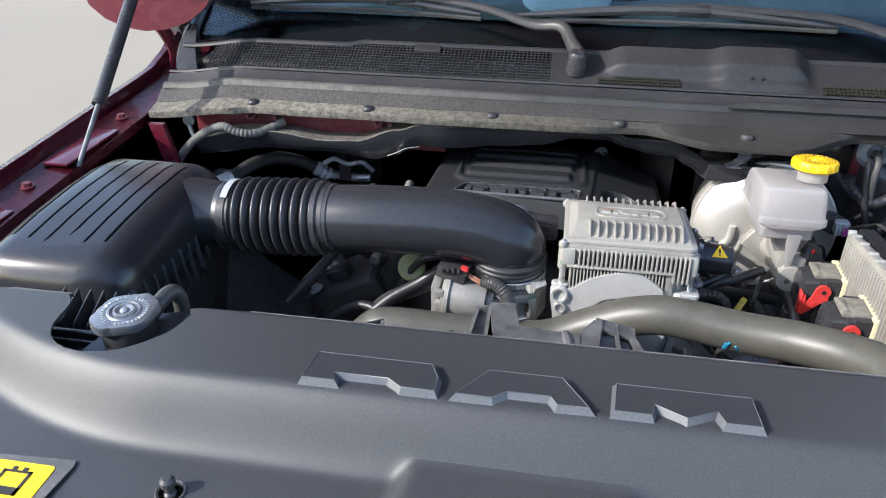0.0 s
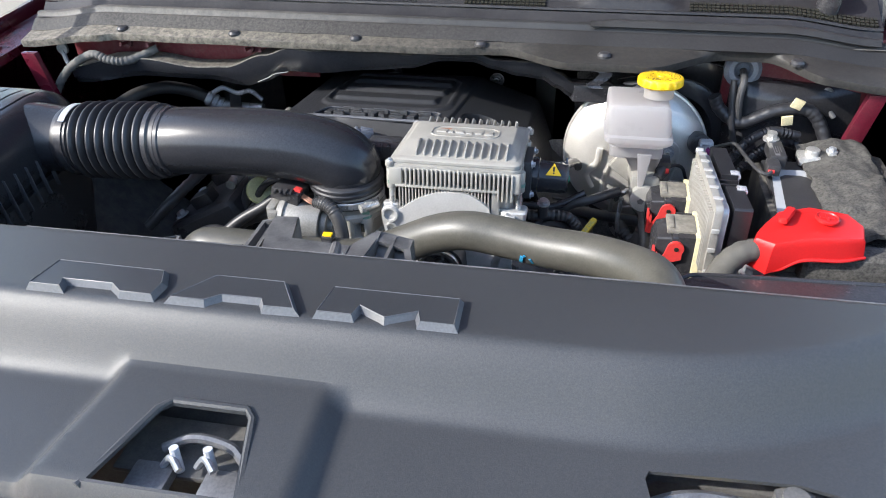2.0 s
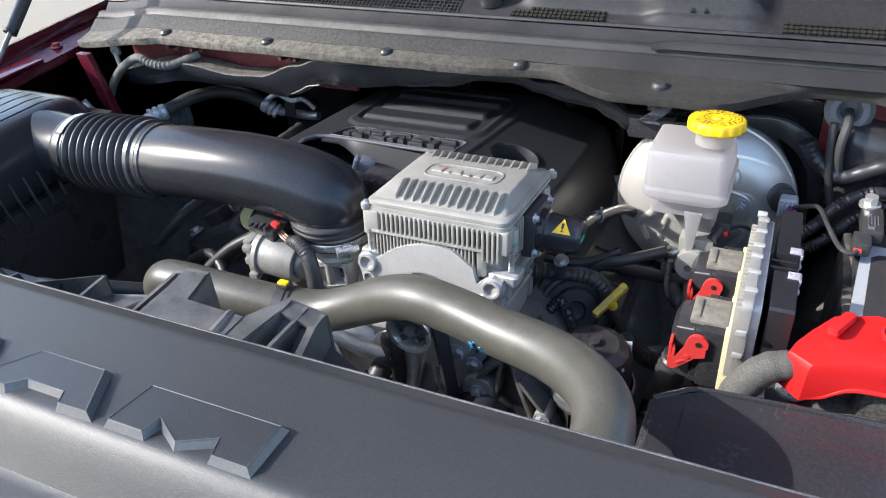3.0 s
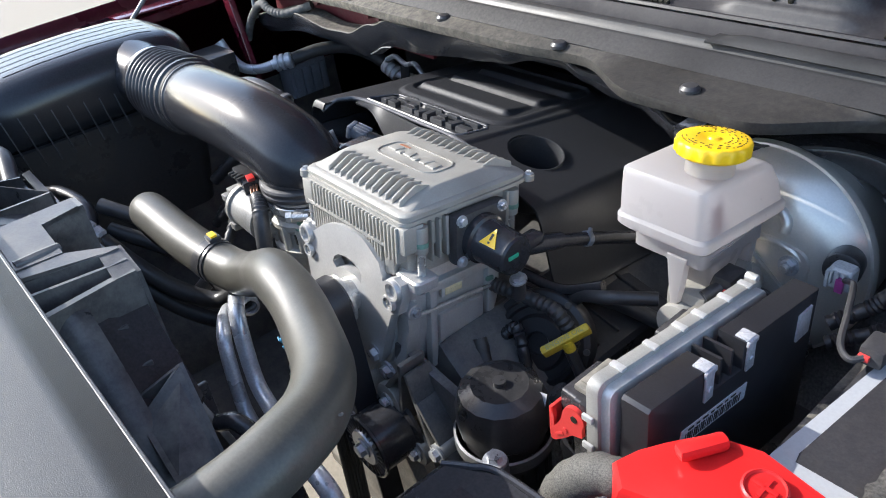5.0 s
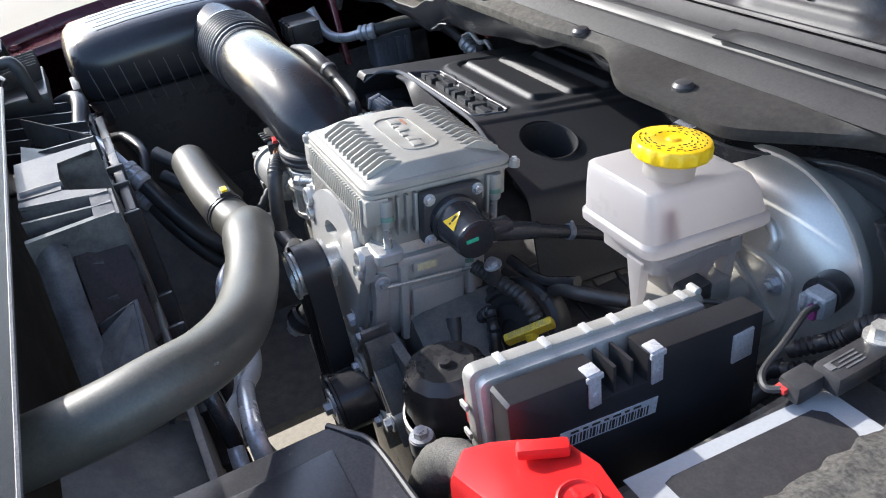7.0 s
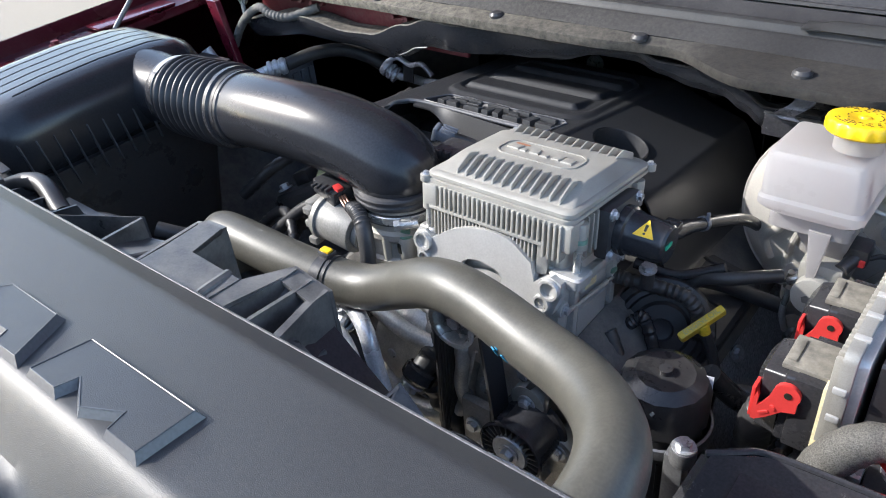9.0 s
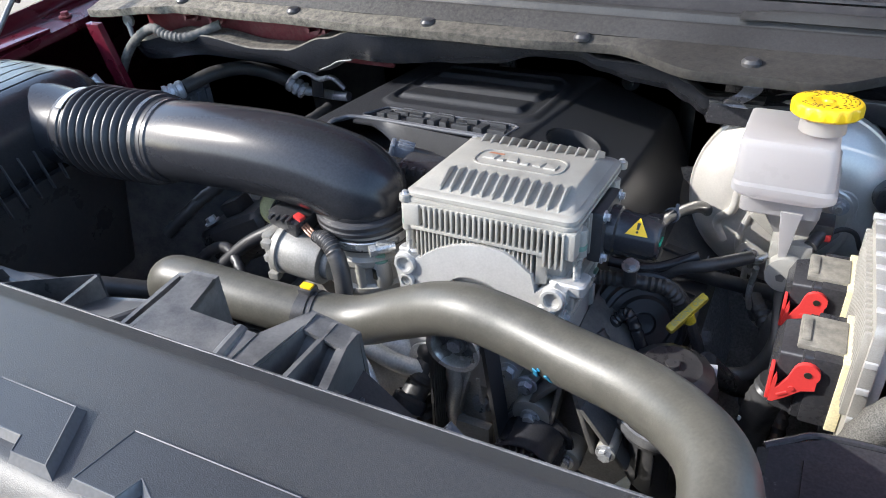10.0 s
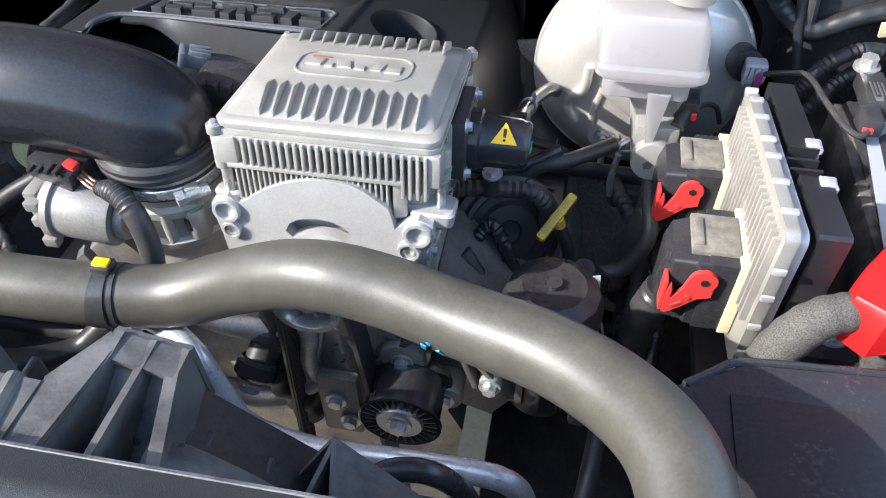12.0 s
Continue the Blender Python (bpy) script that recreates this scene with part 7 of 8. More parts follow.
tube(bm, [V(0.564, 1.102, 0.919), V(0.556, 1.095, 0.918), V(0.544, 1.105, 0.920), V(0.532, 1.14, 0.922), V(0.520, 1.175, 0.926), V(0.508, 1.200, 0.912), V(0.494, 1.226, 0.892)], 0.0030, seg=8)
part("lead", bm, M_RUBBER, bs)

# red terminal cover
tc_ = thing("terminal_cover", (0.60, 0.91, 0.90), "bright red plastic cover over the positive terminal", "terminal cover")
bm = B()
RP = [(0.499, 0.867), (0.519, 0.848), (0.56, 0.855), (0.60, 0.856), (0.630, 0.866), (0.638, 0.900), (0.624, 0.926), (0.575, 0.931), (0.536, 0.927), (0.516, 0.902), (0.505, 0.885)]


def red_top(x, y, z):
    """The lid rises from the cable end to the disc and falls off behind it; the skirt hangs lower round the cable."""
    if z < 0.93:
        return z + 0.022 * smooth((x - 0.520) / 0.045)
    return z + (0.20 * (min(x, 0.575) - 0.575) - 0.14 * max(0.0, x - 0.60) if z > 0.93 else 0.0)


loft(bm, [[V(x + (x - 0.565) * t, y + (y - 0.892) * t, red_top(x, y, z)) for x, y in RP] for z, t in ((0.906, 0.03), (0.912, 0.026), (0.950, 0.0), (0.957, -0.02), (0.961, -0.06), (0.962, -0.14))])
part("shell", bm, M_REDPLAST, tc_)
bm = B()
lathe(bm, [(0.0145, 0.0), (0.0145, 0.003), (0.0130, 0.004), (0.0120, 0.002), (0, 0.002)], (0.590, 0.902, 0.9605), (0.04, 0, 1), 32)
box(bm, (0.590, 0.902, 0.9632), (0.017, 0.003, 0.002), 0.0005, rot=(0, 2, 0))
box(bm, (0.590, 0.902, 0.9632), (0.003, 0.017, 0.002), 0.0005, rot=(0, 2, 0))
part("plus_disc", bm, M_REDPLAST, tc_)
bm = B()
box(bm, (0.543, 0.907, 0.9595), (0.012, 0.036, 0.010), 0.004, rot=(0, -5, -28))
part("latch", bm, M_REDPLAST, tc_)
bm = B()
tube(bm, [V(0.516, 0.850, 0.908), V(0.535, 0.851, 0.913), V(0.56, 0.854, 0.927), V(0.605, 0.855, 0.930), V(0.634, 0.867, 0.930)], 0.0025, seg=8)
part("skirt_edge", bm, M_REDPLAST, tc_)

# braided cable from the cover
bm = B()
tube(bm, [V(0.545, 0.885, 0.924), V(0.515, 0.873, 0.927), V(0.488, 0.866, 0.922), V(0.468, 0.858, 0.899), V(0.455, 0.850, 0.857), V(0.45, 0.84, 0.80)], lambda u: 0.0142 + 0.0024 * smooth(2.2 * u - 0.4) + 0.0005 * math.sin(70 * u), seg=18, n=10)
lone("battery_cable", bm, M_BRAID, "grey braided battery cable bending down", "cable")

# fuse box on the tray between control unit and battery
tr = thing("battery_tray", (0.53, 0.90, 0.70), "black plastic battery tray with bolts", "battery tray")
bm = B()
box(bm, (0.520, 0.900, 0.830), (0.06, 0.06, 0.080), 0.006)
box(bm, (0.60, 1.03, 0.70), (0.30, 0.40, 0.02), 0.006)
part("base", bm, M_BLACK, tr)
bolt(tr, (0.515, 0.897, 0.872), (0, 0, 1), 0.011)
bm = B()
box(bm, (0.482, 0.880, 0.868), (0.016, 0.022, 0.018), 0.002)
part("clip", bm, M_STEEL, tr)

# black panel at the front corner
sc_ = thing("intake_scoop", (0.55, 0.74, 0.70), "smooth black plastic scoop in the front corner", "air scoop")
bm = B()
loft(bm, [[V(x, y, z) for x, y in pts] for z, pts in ((0.70, [(0.40, 0.66), (0.70, 0.66), (0.70, 0.835), (0.43, 0.825), (0.395, 0.80)]), (0.905, [(0.385, 0.62), (0.72, 0.62), (0.72, 0.845), (0.430, 0.828), (0.388, 0.802)]), (0.912, [(0.392, 0.625), (0.715, 0.625), (0.715, 0.838), (0.433, 0.822), (0.396, 0.800)]))])
part("body", bm, M_BLACKGLOSS, sc_)
bm = B()
tube(bm, [V(0.392, 0.800, 0.911), V(0.410, 0.812, 0.912), V(0.432, 0.824, 0.912), V(0.50, 0.829, 0.912), V(0.60, 0.834, 0.912), V(0.715, 0.840, 0.912)], 0.003, seg=8)
part("rear_lip", bm, M_BLACKGLOSS, sc_)
bm = B()
box(bm, (0.55, 0.72, 0.9125), (0.26, 0.15, 0.004), 0.0015)
part("top_panel", bm, M_BLACKGLOSS, sc_)


# ---- upper radiator hose ----
rh = thing("radiator_hose", (0.1, 0.81, 0.86), "thick olive grey rubber radiator hose with S bend", "radiator hose")
hp = [V(-0.258, 0.852, 0.800), V(-0.258, 0.828, 0.854), V(-0.233, 0.814, 0.892), V(-0.1974, 0.8118, 0.8995), V(-0.1157, 0.814, 0.8955), V(-0.0541, 0.821, 0.890), V(0.0019, 0.8295, 0.8915), V(0.0521, 0.8322, 0.9135), V(0.0995, 0.8240, 0.9408), V(0.140, 0.8155, 0.9550), V(0.1843, 0.808, 0.9558), V(0.2399, 0.7908, 0.9575), V(0.2960, 0.7678, 0.9668), V(0.3380, 0.7358, 0.9785), V(0.363, 0.6990, 0.990), V(0.372, 0.6587, 0.990), V(0.368, 0.6055, 0.984), V(0.360, 0.560, 0.978)]
bm = B()
tube(bm, hp, 0.0255, seg=36, n=7)
part("hose", bm, M_HOSE, rh)
bm = B()
tube(bm, [V(-0.061, 0.8202, 0.8906), V(-0.058, 0.8205, 0.8903), V(-0.050, 0.8215, 0.8900), V(-0.048, 0.8218, 0.8899)], 0.0268, seg=36, n=3)
tube(bm, [V(-0.044, 0.8224, 0.8899), V(-0.040, 0.8230, 0.8899)], 0.0266, seg=36, n=2)
box(bm, (-0.052, 0.827, 0.9185), (0.016, 0.014, 0.006), 0.001)
box(bm, (-0.045, 0.845, 0.856), (0.018, 0.03, 0.004), 0.001)
clip = part("clip", bm, M_BLACK, rh)
bm = B()
box(bm, (-0.052, 0.827, 0.9222), (0.013, 0.008, 0.004), 0.001)
part("clip_tab", bm, M_YELLOW, clip)
for x, y, z, w, hgt, tilt in ((0.2150, 0.7733, 0.9478, 0.0048, 0.015, 14), (0.2178, 0.7722, 0.9525, 0.0034, 0.007, 30), (0.2275, 0.7698, 0.9482, 0.0034, 0.010, -24)):
    bm = B()
    box(bm, (x, y, z), (w, 0.0014, hgt), 0.0006, rot=(25, tilt, -17))
    part("paint_mark", bm, M_BLUE, rh)
for k in range(13):
    bm = B()
    u = k / 12
    y = 0.74 - 0.15 * u
    box(bm, (0.3585 + 0.012 * (1 - u), y, 0.9945 - 0.012 * u), (0.0022, 0.0035 - 0.001 * (k % 3), 0.0005), 0, rot=(4, 25, -12))
    part("printed_bar", bm, M_BRAID, rh)

# ---- fan shroud top with ribbed towers ----
sh = thing("fan_shroud", (XC, 0.65, 0.60), "grey-black plastic fan shroud with ribbed brackets", "fan shroud")


def plate(bm, pts, off):
    """A flat polygon given by points, drawn out by off."""
    a = [bm.verts.new(Vector(q)) for q in pts]
    b = [bm.verts.new(Vector(q) + Vector(off)) for q in pts]
    bm.faces.new(a[::-1])
    bm.faces.new(b)
    for i in range(len(a)):
        k = (i + 1) % len(a)
        bm.faces.new((a[i], a[k], b[k], b[i]))
    return bm


bm = B()
box(bm, (-0.33, 0.645, 0.945), (0.30, 0.115, 0.006), 0.002)
part("top_plate", bm, M_BLACK, sh)
for x in (-0.45, -0.40, -0.35, -0.30, -0.25):
    bm = B()
    plate(bm, [(x, 0.592, 0.975), (x + 0.012, 0.700, 0.960), (x + 0.012, 0.706, 0.935), (x, 0.592, 0.935)], (0.0035, 0, 0))
    part("top_fin", bm, M_BLACK, sh)
bm = B()
box(bm, (-0.195, 0.705, 0.735), (0.50, 0.008, 0.39), 0.003)
box(bm, (0.235, 0.705, 0.705), (0.36, 0.008, 0.33), 0.003)
part("rear_wall", bm, M_DARK, sh)


# first bracket: flat crest, sloped face with a notch behind, two fins at its side
bm = B()
plate(bm, [(-0.052, 0.624, 1.024), (0.036, 0.624, 1.019), (0.036, 0.665, 1.017), (-0.030, 0.666, 1.020), (-0.037, 0.704, 1.021), (-0.066, 0.704, 1.019), (-0.060, 0.665, 1.021)], (0, 0, 0.005))
plate(bm, [(-0.066, 0.704, 1.023), (-0.037, 0.704, 1.025), (-0.037, 0.704, 0.93), (-0.070, 0.704, 0.93)], (0, 0.005, 0))
plate(bm, [(-0.030, 0.666, 1.024), (-0.037, 0.704, 1.025), (-0.037, 0.704, 0.95), (-0.030, 0.666, 0.95)], (-0.004, 0, 0))
plate(bm, [(-0.030, 0.666, 1.022), (0.036, 0.665, 1.019), (0.036, 0.665, 0.93), (-0.030, 0.666, 0.93)], (0, -0.004, 0))
part("bracket", bm, M_SHROUD, sh)
for (xa, za), (xb, zb) in (((-0.089, 1.010), (-0.082, 1.017)), ((-0.066, 1.022), (-0.068, 1.020))):
    bm = B()
    plate(bm, [(xa, 0.624, za), (xb, 0.702, zb), (xb, 0.708, zb), (xb, 0.708, 0.95), (xa, 0.624, 0.95)], (0.004, 0, 0))
    part("rib", bm, M_SHROUD, sh)
bm = B()
plate(bm, [(-0.085, 0.624, 0.985), (-0.064, 0.624, 0.985), (-0.064, 0.704, 1.008), (-0.080, 0.704, 1.006)], (0, 0, 0.003))
plate(bm, [(-0.082, 0.704, 1.017), (-0.064, 0.704, 1.021), (-0.064, 0.704, 0.94), (-0.082, 0.704, 0.94)], (0, 0.004, 0))
part("pocket", bm, M_SHROUD, sh)
# lower shelf beside it with a cross rib and a thin brace
bm = B()
plate(bm, [(-0.200, 0.622, 0.992), (-0.086, 0.622, 0.996), (-0.084, 0.700, 0.976), (-0.130, 0.703, 0.970), (-0.190, 0.700, 0.958)], (0, 0, 0.004))
plate(bm, [(-0.190, 0.700, 0.962), (-0.130, 0.703, 0.974), (-0.084, 0.700, 0.980), (-0.084, 0.700, 0.90), (-0.190, 0.700, 0.90)], (0, 0.004, 0))
part("shelf", bm, M_SHROUD, sh)
bm = B()
tube(bm, [V(-0.128, 0.628, 0.999), V(-0.118, 0.665, 0.990), V(-0.110, 0.700, 0.981)], 0.004, seg=8)
part("cross_rib", bm, M_SHROUD, sh)
bm = B()
plate(bm, [(-0.300, 0.624, 1.000), (-0.196, 0.706, 0.985), (-0.196, 0.706, 0.955), (-0.300, 0.624, 0.960)], (0.003, 0.003, 0))
plate(bm, [(-0.196, 0.706, 0.985), (-0.186, 0.640, 0.990), (-0.186, 0.640, 0.960), (-0.196, 0.706, 0.955)], (0.004, 0, 0))
part("brace", bm, M_SHROUD, sh)
# bead and slope up to the second bracket
bm = B()
tube(bm, [V(0.026, 0.626, 1.022), V(0.023, 0.650, 1.021), V(0.020, 0.666, 1.019)], 0.006, seg=10)
part("bead", bm, M_SHROUD, sh)
bm = B()
plate(bm, [(0.034, 0.624, 1.018), (0.054, 0.624, 1.020), (0.060, 0.699, 1.012), (0.054, 0.703, 1.012), (0.036, 0.666, 1.017)], (0, 0, 0.004))
plate(bm, [(0.036, 0.666, 1.019), (0.054, 0.703, 1.015), (0.054, 0.703, 0.93), (0.036, 0.666, 0.93)], (-0.002, 0.003, 0))
part("side_slope", bm, M_SHROUD, sh)
# second bracket: crest and three fins with deep pockets
for (xa, za), (xb, zb), t in (((0.050, 1.019), (0.056, 1.0165), 0.0045), ((0.076, 1.018), (0.0745, 1.0120), 0.004), ((0.109, 1.014), (0.0895, 1.0080), 0.0075)):
    bm = B()
    plate(bm, [(xa, 0.624, za), (xb, 0.690, zb), (xb, 0.706, zb), (xb, 0.706, 0.92), (xa, 0.624, 0.92)], (t, 0, 0))
    part("rib", bm, M_SHROUD, sh)
for xa, xb, ca, cb, z0, z1 in ((0.053, 0.077, 0.059, 0.076, 0.968, 1.004), (0.079, 0.110, 0.077, 0.092, 0.964, 0.998)):
    bm = B()
    plate(bm, [(xa, 0.624, z0), (xb, 0.624, z0), (cb, 0.692, z1), (ca, 0.692, z1)], (0, 0, 0.003))
    part("pocket", bm, M_SHROUD, sh)
bm = B()
plate(bm, [(0.054, 0.688, 1.0125), (0.097, 0.686, 1.0035), (0.097, 0.706, 1.0025), (0.054, 0.706, 1.0115)], (0, 0, 0.0045))
plate(bm, [(0.054, 0.706, 1.015), (0.097, 0.706, 1.006), (0.100, 0.706, 0.90), (0.040, 0.706, 0.90)], (0, 0.004, 0))
part("bracket", bm, M_SHROUD, sh)
# rail that follows the fan opening down, and the ramp beside it
bm = B()
sheet(bm, 24, 6, lambda u, v: V(0.100 + 0.150 * u, 0.626 + 0.030 * v, 1.008 - 0.145 * u ** 1.35 - 0.006 * (2 * v - 1) ** 2), 0.004)
part("rail", bm, M_SHROUD, sh)
bm = B()
plate(bm, [(0.098, 0.656, 0.985), (0.092, 0.704, 0.972), (0.172, 0.704, 0.902), (0.215, 0.656, 0.890)], (0, 0, 0.004))
part("ramp", bm, M_BLACKGLOSS, sh)
for x, y in ((0.112, 0.672), (0.142, 0.674)):
    bm = B()
    box(bm, (x, y, 0.972 - 0.85 * (x - 0.1)), (0.003, 0.014, 0.018), 0.0008)
    part("stub", bm, M_SHROUD, sh)
# gusset: slanting fins meeting at a point
PK = V(0.176, 0.693, 0.953)
for q, w in ((V(0.142, 0.669, 0.912), 0.004), (V(0.160, 0.648, 0.930), 0.003), (V(0.184, 0.643, 0.925), 0.003), (V(0.246, 0.683, 0.895), 0.004)):
    bm = B()
    plate(bm, [PK, q, q - V(0, 0, 0.05), PK - V(0, 0, 0.08)], (w, 0, 0) if abs(q.x - PK.x) < 0.03 else (0, w, 0))
    part("gusset_fin", bm, M_SHROUD, sh)
bm = B()
plate(bm, [PK + V(0.002, 0, 0), V(0.252, 0.683, 0.897), V(0.252, 0.643, 0.905), V(0.186, 0.645, 0.928)], (0, 0, -0.003))
part("gusset_slope", bm, M_SHROUD, sh)
bm = B()
tube(bm, [V(0.186, 0.705, 0.880), V(0.206, 0.715, 0.886), V(0.232, 0.723, 0.872), V(0.252, 0.728, 0.835), V(0.258, 0.731, 0.78)], 0.0085, seg=12, n=10)
part("cable_loop", bm, M_BLACKGLOSS, sh)
# flat wall on the rear of the shroud towards the battery
bm = B()
plate(bm, [(0.24, 0.60, 0.905), (0.60, 0.60, 0.895), (0.60, 0.70, 0.85), (0.24, 0.70, 0.84)], (0, 0, 0.004))
part("east_plate", bm, M_DARK, sh)
# ribbed rear face of the shroud, seen from the battery side
for x in (-0.19, -0.13, -0.04, 0.03, 0.10, 0.17):
    bm = B()
    box(bm, (x, 0.716, 0.84 if x < 0 else 0.76), (0.006, 0.022, 0.20), 0.002)
    part("rear_rib", bm, M_BLACK, sh)
for z in (0.74, 0.82):
    bm = B()
    box(bm, (0.0, 0.714, z), (0.42, 0.018, 0.006), 0.002)
    part("cross_rib", bm, M_BLACK, sh)

for k in range(7):
    x = -0.40 + 0.055 * k
    bm = B()
    box(bm, (x, 0.712, 0.880), (0.005, 0.012, 0.100), 0.0015, rot=(-4, 0, 0))
    part("rear_fin", bm, M_BLACK, sh)
for z, d in ((0.932, 0.012), (0.895, 0.010), (0.855, 0.010)):
    bm = B()
    box(bm, (-0.235, 0.712 + d / 2, z), (0.36, d, 0.005), 0.0015, rot=(6, 0, 0))
    part("rear_ledge", bm, M_BLACK, sh)

# aluminium refrigerant tubes
ac = thing("refrigerant_pipes", (0.05, 0.79, 0.70), "pair of bright aluminium refrigerant pipes", "metal pipes")
for k, o in enumerate((V(0, 0, 0), V(-0.004, -0.022, -0.026))):
    bm = B()
    tube(bm, [q + o for q in (V(-0.085, 0.850, 0.815), V(-0.050, 0.838, 0.842), V(-0.010, 0.818, 0.858), V(0.018, 0.803, 0.852), V(0.034, 0.795, 0.815), V(0.050, 0.790, 0.779), V(0.085, 0.785, 0.768), V(0.130, 0.775, 0.780), V(0.189, 0.760, 0.812), V(0.250, 0.752, 0.828), V(0.278, 0.750, 0.826), V(0.292, 0.750, 0.805), V(0.296, 0.752, 0.76))], 0.0095 - 0.001 * k, seg=16)
    part("pipe", bm, M_ALUTUBE, ac)
for k in range(2):
    bm = B()
    q0, q1 = V(-0.10, 0.855, 0.828 - 0.04 * k), V(-0.062, 0.848, 0.836 - 0.04 * k)
    lathe(bm, [(0.010, 0), (0.014, 0.003), (0.014, 0.010), (0.011, 0.012), (0.014, 0.014), (0.014, 0.022), (0.011, 0.024), (0.014, 0.026), (0.013, 0.034), (0.009, 0.038)], q0, q1 - q0, 20)
    part("crimped_ferrule", bm, M_ALUTUBE, ac)
    bm = B()
    tube(bm, [q0, q0 + V(-0.05, 0.0, -0.01), q0 + V(-0.14, -0.02, 0.02), q0 + V(-0.22, -0.08, 0.06)], 0.011, seg=12)
    part("rubber_hose", bm, M_RUBBER, ac)

# refrigerant hose at the rear left
ah = thing("refrigerant_hose", (-0.52, 1.27, 0.86), "black refrigerant hose with crimped silver ends", "hose")
bm = B()
tube(bm, [V(-0.650, 1.286, 0.871), V(-0.626, 1.340, 0.879), V(-0.592, 1.385, 0.876), V(-0.552, 1.412, 0.860), V(-0.516, 1.425, 0.839)], 0.0130, seg=16)
part("hose", bm, M_RUBBER, ah)
for q0, q1 in ((V(-0.672, 1.256, 0.866), V(-0.646, 1.290, 0.871)), (V(-0.492, 1.430, 0.822), V(-0.517, 1.424, 0.839))):
    bm = B()
    lathe(bm, [(0.010, 0), (0.0165, 0.002), (0.0165, 0.008), (0.0135, 0.010), (0.0135, 0.012), (0.0165, 0.014), (0.0165, 0.020), (0.0135, 0.022), (0.0135, 0.024), (0.0165, 0.026), (0.0165, 0.034), (0.0135, 0.038)], q0, q1 - q0, 24)
    part("crimped_ferrule", bm, M_ALUTUBE, ah)
for pts, r in (((V(-0.668, 1.260, 0.867), V(-0.690, 1.232, 0.860), V(-0.715, 1.208, 0.864), V(-0.736, 1.195, 0.885), V(-0.752, 1.185, 0.92)), 0.0105), ((V(-0.494, 1.427, 0.826), V(-0.467, 1.442, 0.818), V(-0.437, 1.447, 0.814), V(-0.407, 1.447, 0.816)), 0.009),
               ((V(-0.500, 1.412, 0.858), V(-0.477, 1.418, 0.868), V(-0.447, 1.418, 0.858), V(-0.417, 1.418, 0.864), V(-0.392, 1.418, 0.846)), 0.005)):
    bm = B()
    tube(bm, list(pts), r, seg=12)
    part("pipe", bm, M_ALUTUBE, ah)
bm = B()
prism(bm, [(0, -0.02), (0.026, -0.02), (0.026, 0.016), (0, 0.016)], Matrix.Translation((-0.469, 1.423, 0.841)) @ pose(0, 0, 0, 80, 0, 0), 0.002, 0.0005)
part("pipe_bracket", bm, M_BLACK, ah)

# ---- looms, hoses and small fittings ----


def cable(name, pts, r, material, label, category, wob=0.0, turns=60, n=10):
    bm = B()
    tube(bm, [Vector(p) for p in pts], (lambda u: r + wob * math.sin(turns * u)) if wob else r, seg=12, n=n)
    return lone(name, bm, material, label, category)


cable("wiring_loom", [(-0.742, 1.245, 0.91), (-0.715, 1.245, 0.945), (-0.682, 1.245, 0.974), (-0.633, 1.240, 0.998), (-0.602, 1.240, 0.989), (-0.569, 1.252, 0.985), (-0.525, 1.285, 0.998)], 0.0078, M_LOOM, "taped dusty wiring loom along the bulkhead", "wiring loom", 0.0007, 170, 14)
st_ = thing("loom_stay", (-0.708, 1.262, 0.96), "grey push-in loom stay on the bulkhead", "loom stay", "loom stays")
bm = B()
lathe(bm, [(0.011, -0.003), (0.011, 0.003), (0, 0.004)], (-0.708, 1.262, 0.998), (0, -1, 0.1), 18)
part("button", bm, M_DULL, st_)
bm = B()
tube(bm, [V(-0.708, 1.260, 0.995), V(-0.702, 1.256, 0.975), V(-0.690, 1.250, 0.960)], 0.0045, seg=8)
part("stem", bm, M_DULL, st_)
copy_thing(st_, pose(0.683, 1.332, 0.918, 0, 0, 0))
cable("wiring_loom", [(0.495, 1.30, 0.955), (0.505, 1.30, 0.935), (0.526, 1.295, 0.918), (0.550, 1.292, 0.912), (0.594, 1.292, 0.935), (0.635, 1.292, 0.944), (0.658, 1.290, 0.936), (0.674, 1.285, 0.915), (0.690, 1.270, 0.88)], 0.0110, M_BELLOWS, "black taped wiring loom with cream tape tags", "wiring loom", 0.0005, 120)
for x, y, z, a in ((0.626, 1.278, 0.957, 20), (0.616, 1.279, 0.926, -10)):
    bm = B()
    box(bm, (x, y, z), (0.018, 0.004, 0.018), 0.001, rot=(10, a, 0))
    lone("tape_tag", bm, M_CREAM, "cream tape tag on the loom", "tape tag", "tape tags")
gm = thing("grommet", (0.538, 1.330, 0.96), "grey rubber bulkhead grommet with black lead", "grommet")
bm = B()
lathe(bm, [(0.012, 0.004), (0.016, 0.010), (0.024, 0.010), (0.031, 0.004), (0.031, -0.006), (0, -0.006)], (0.538, 1.330, 0.993), (0, -1, 0.15), 32)
part("ring", bm, M_GREYPLAST, gm)
bm = B()
tube(bm, [V(0.538, 1.325, 0.993), V(0.538, 1.300, 0.985), V(0.535, 1.290, 0.955), V(0.540, 1.292, 0.915)], 0.006, seg=10)
part("lead", bm, M_RUBBER, gm)
cable("grommet_lead", [(0.522, 1.300, 0.985), (0.524, 1.292, 0.95), (0.530, 1.285, 0.91), (0.540, 1.275, 0.87)], 0.0055, M_BELLOWS, "thin black lead dropping from the bulkhead grommet", "cable")
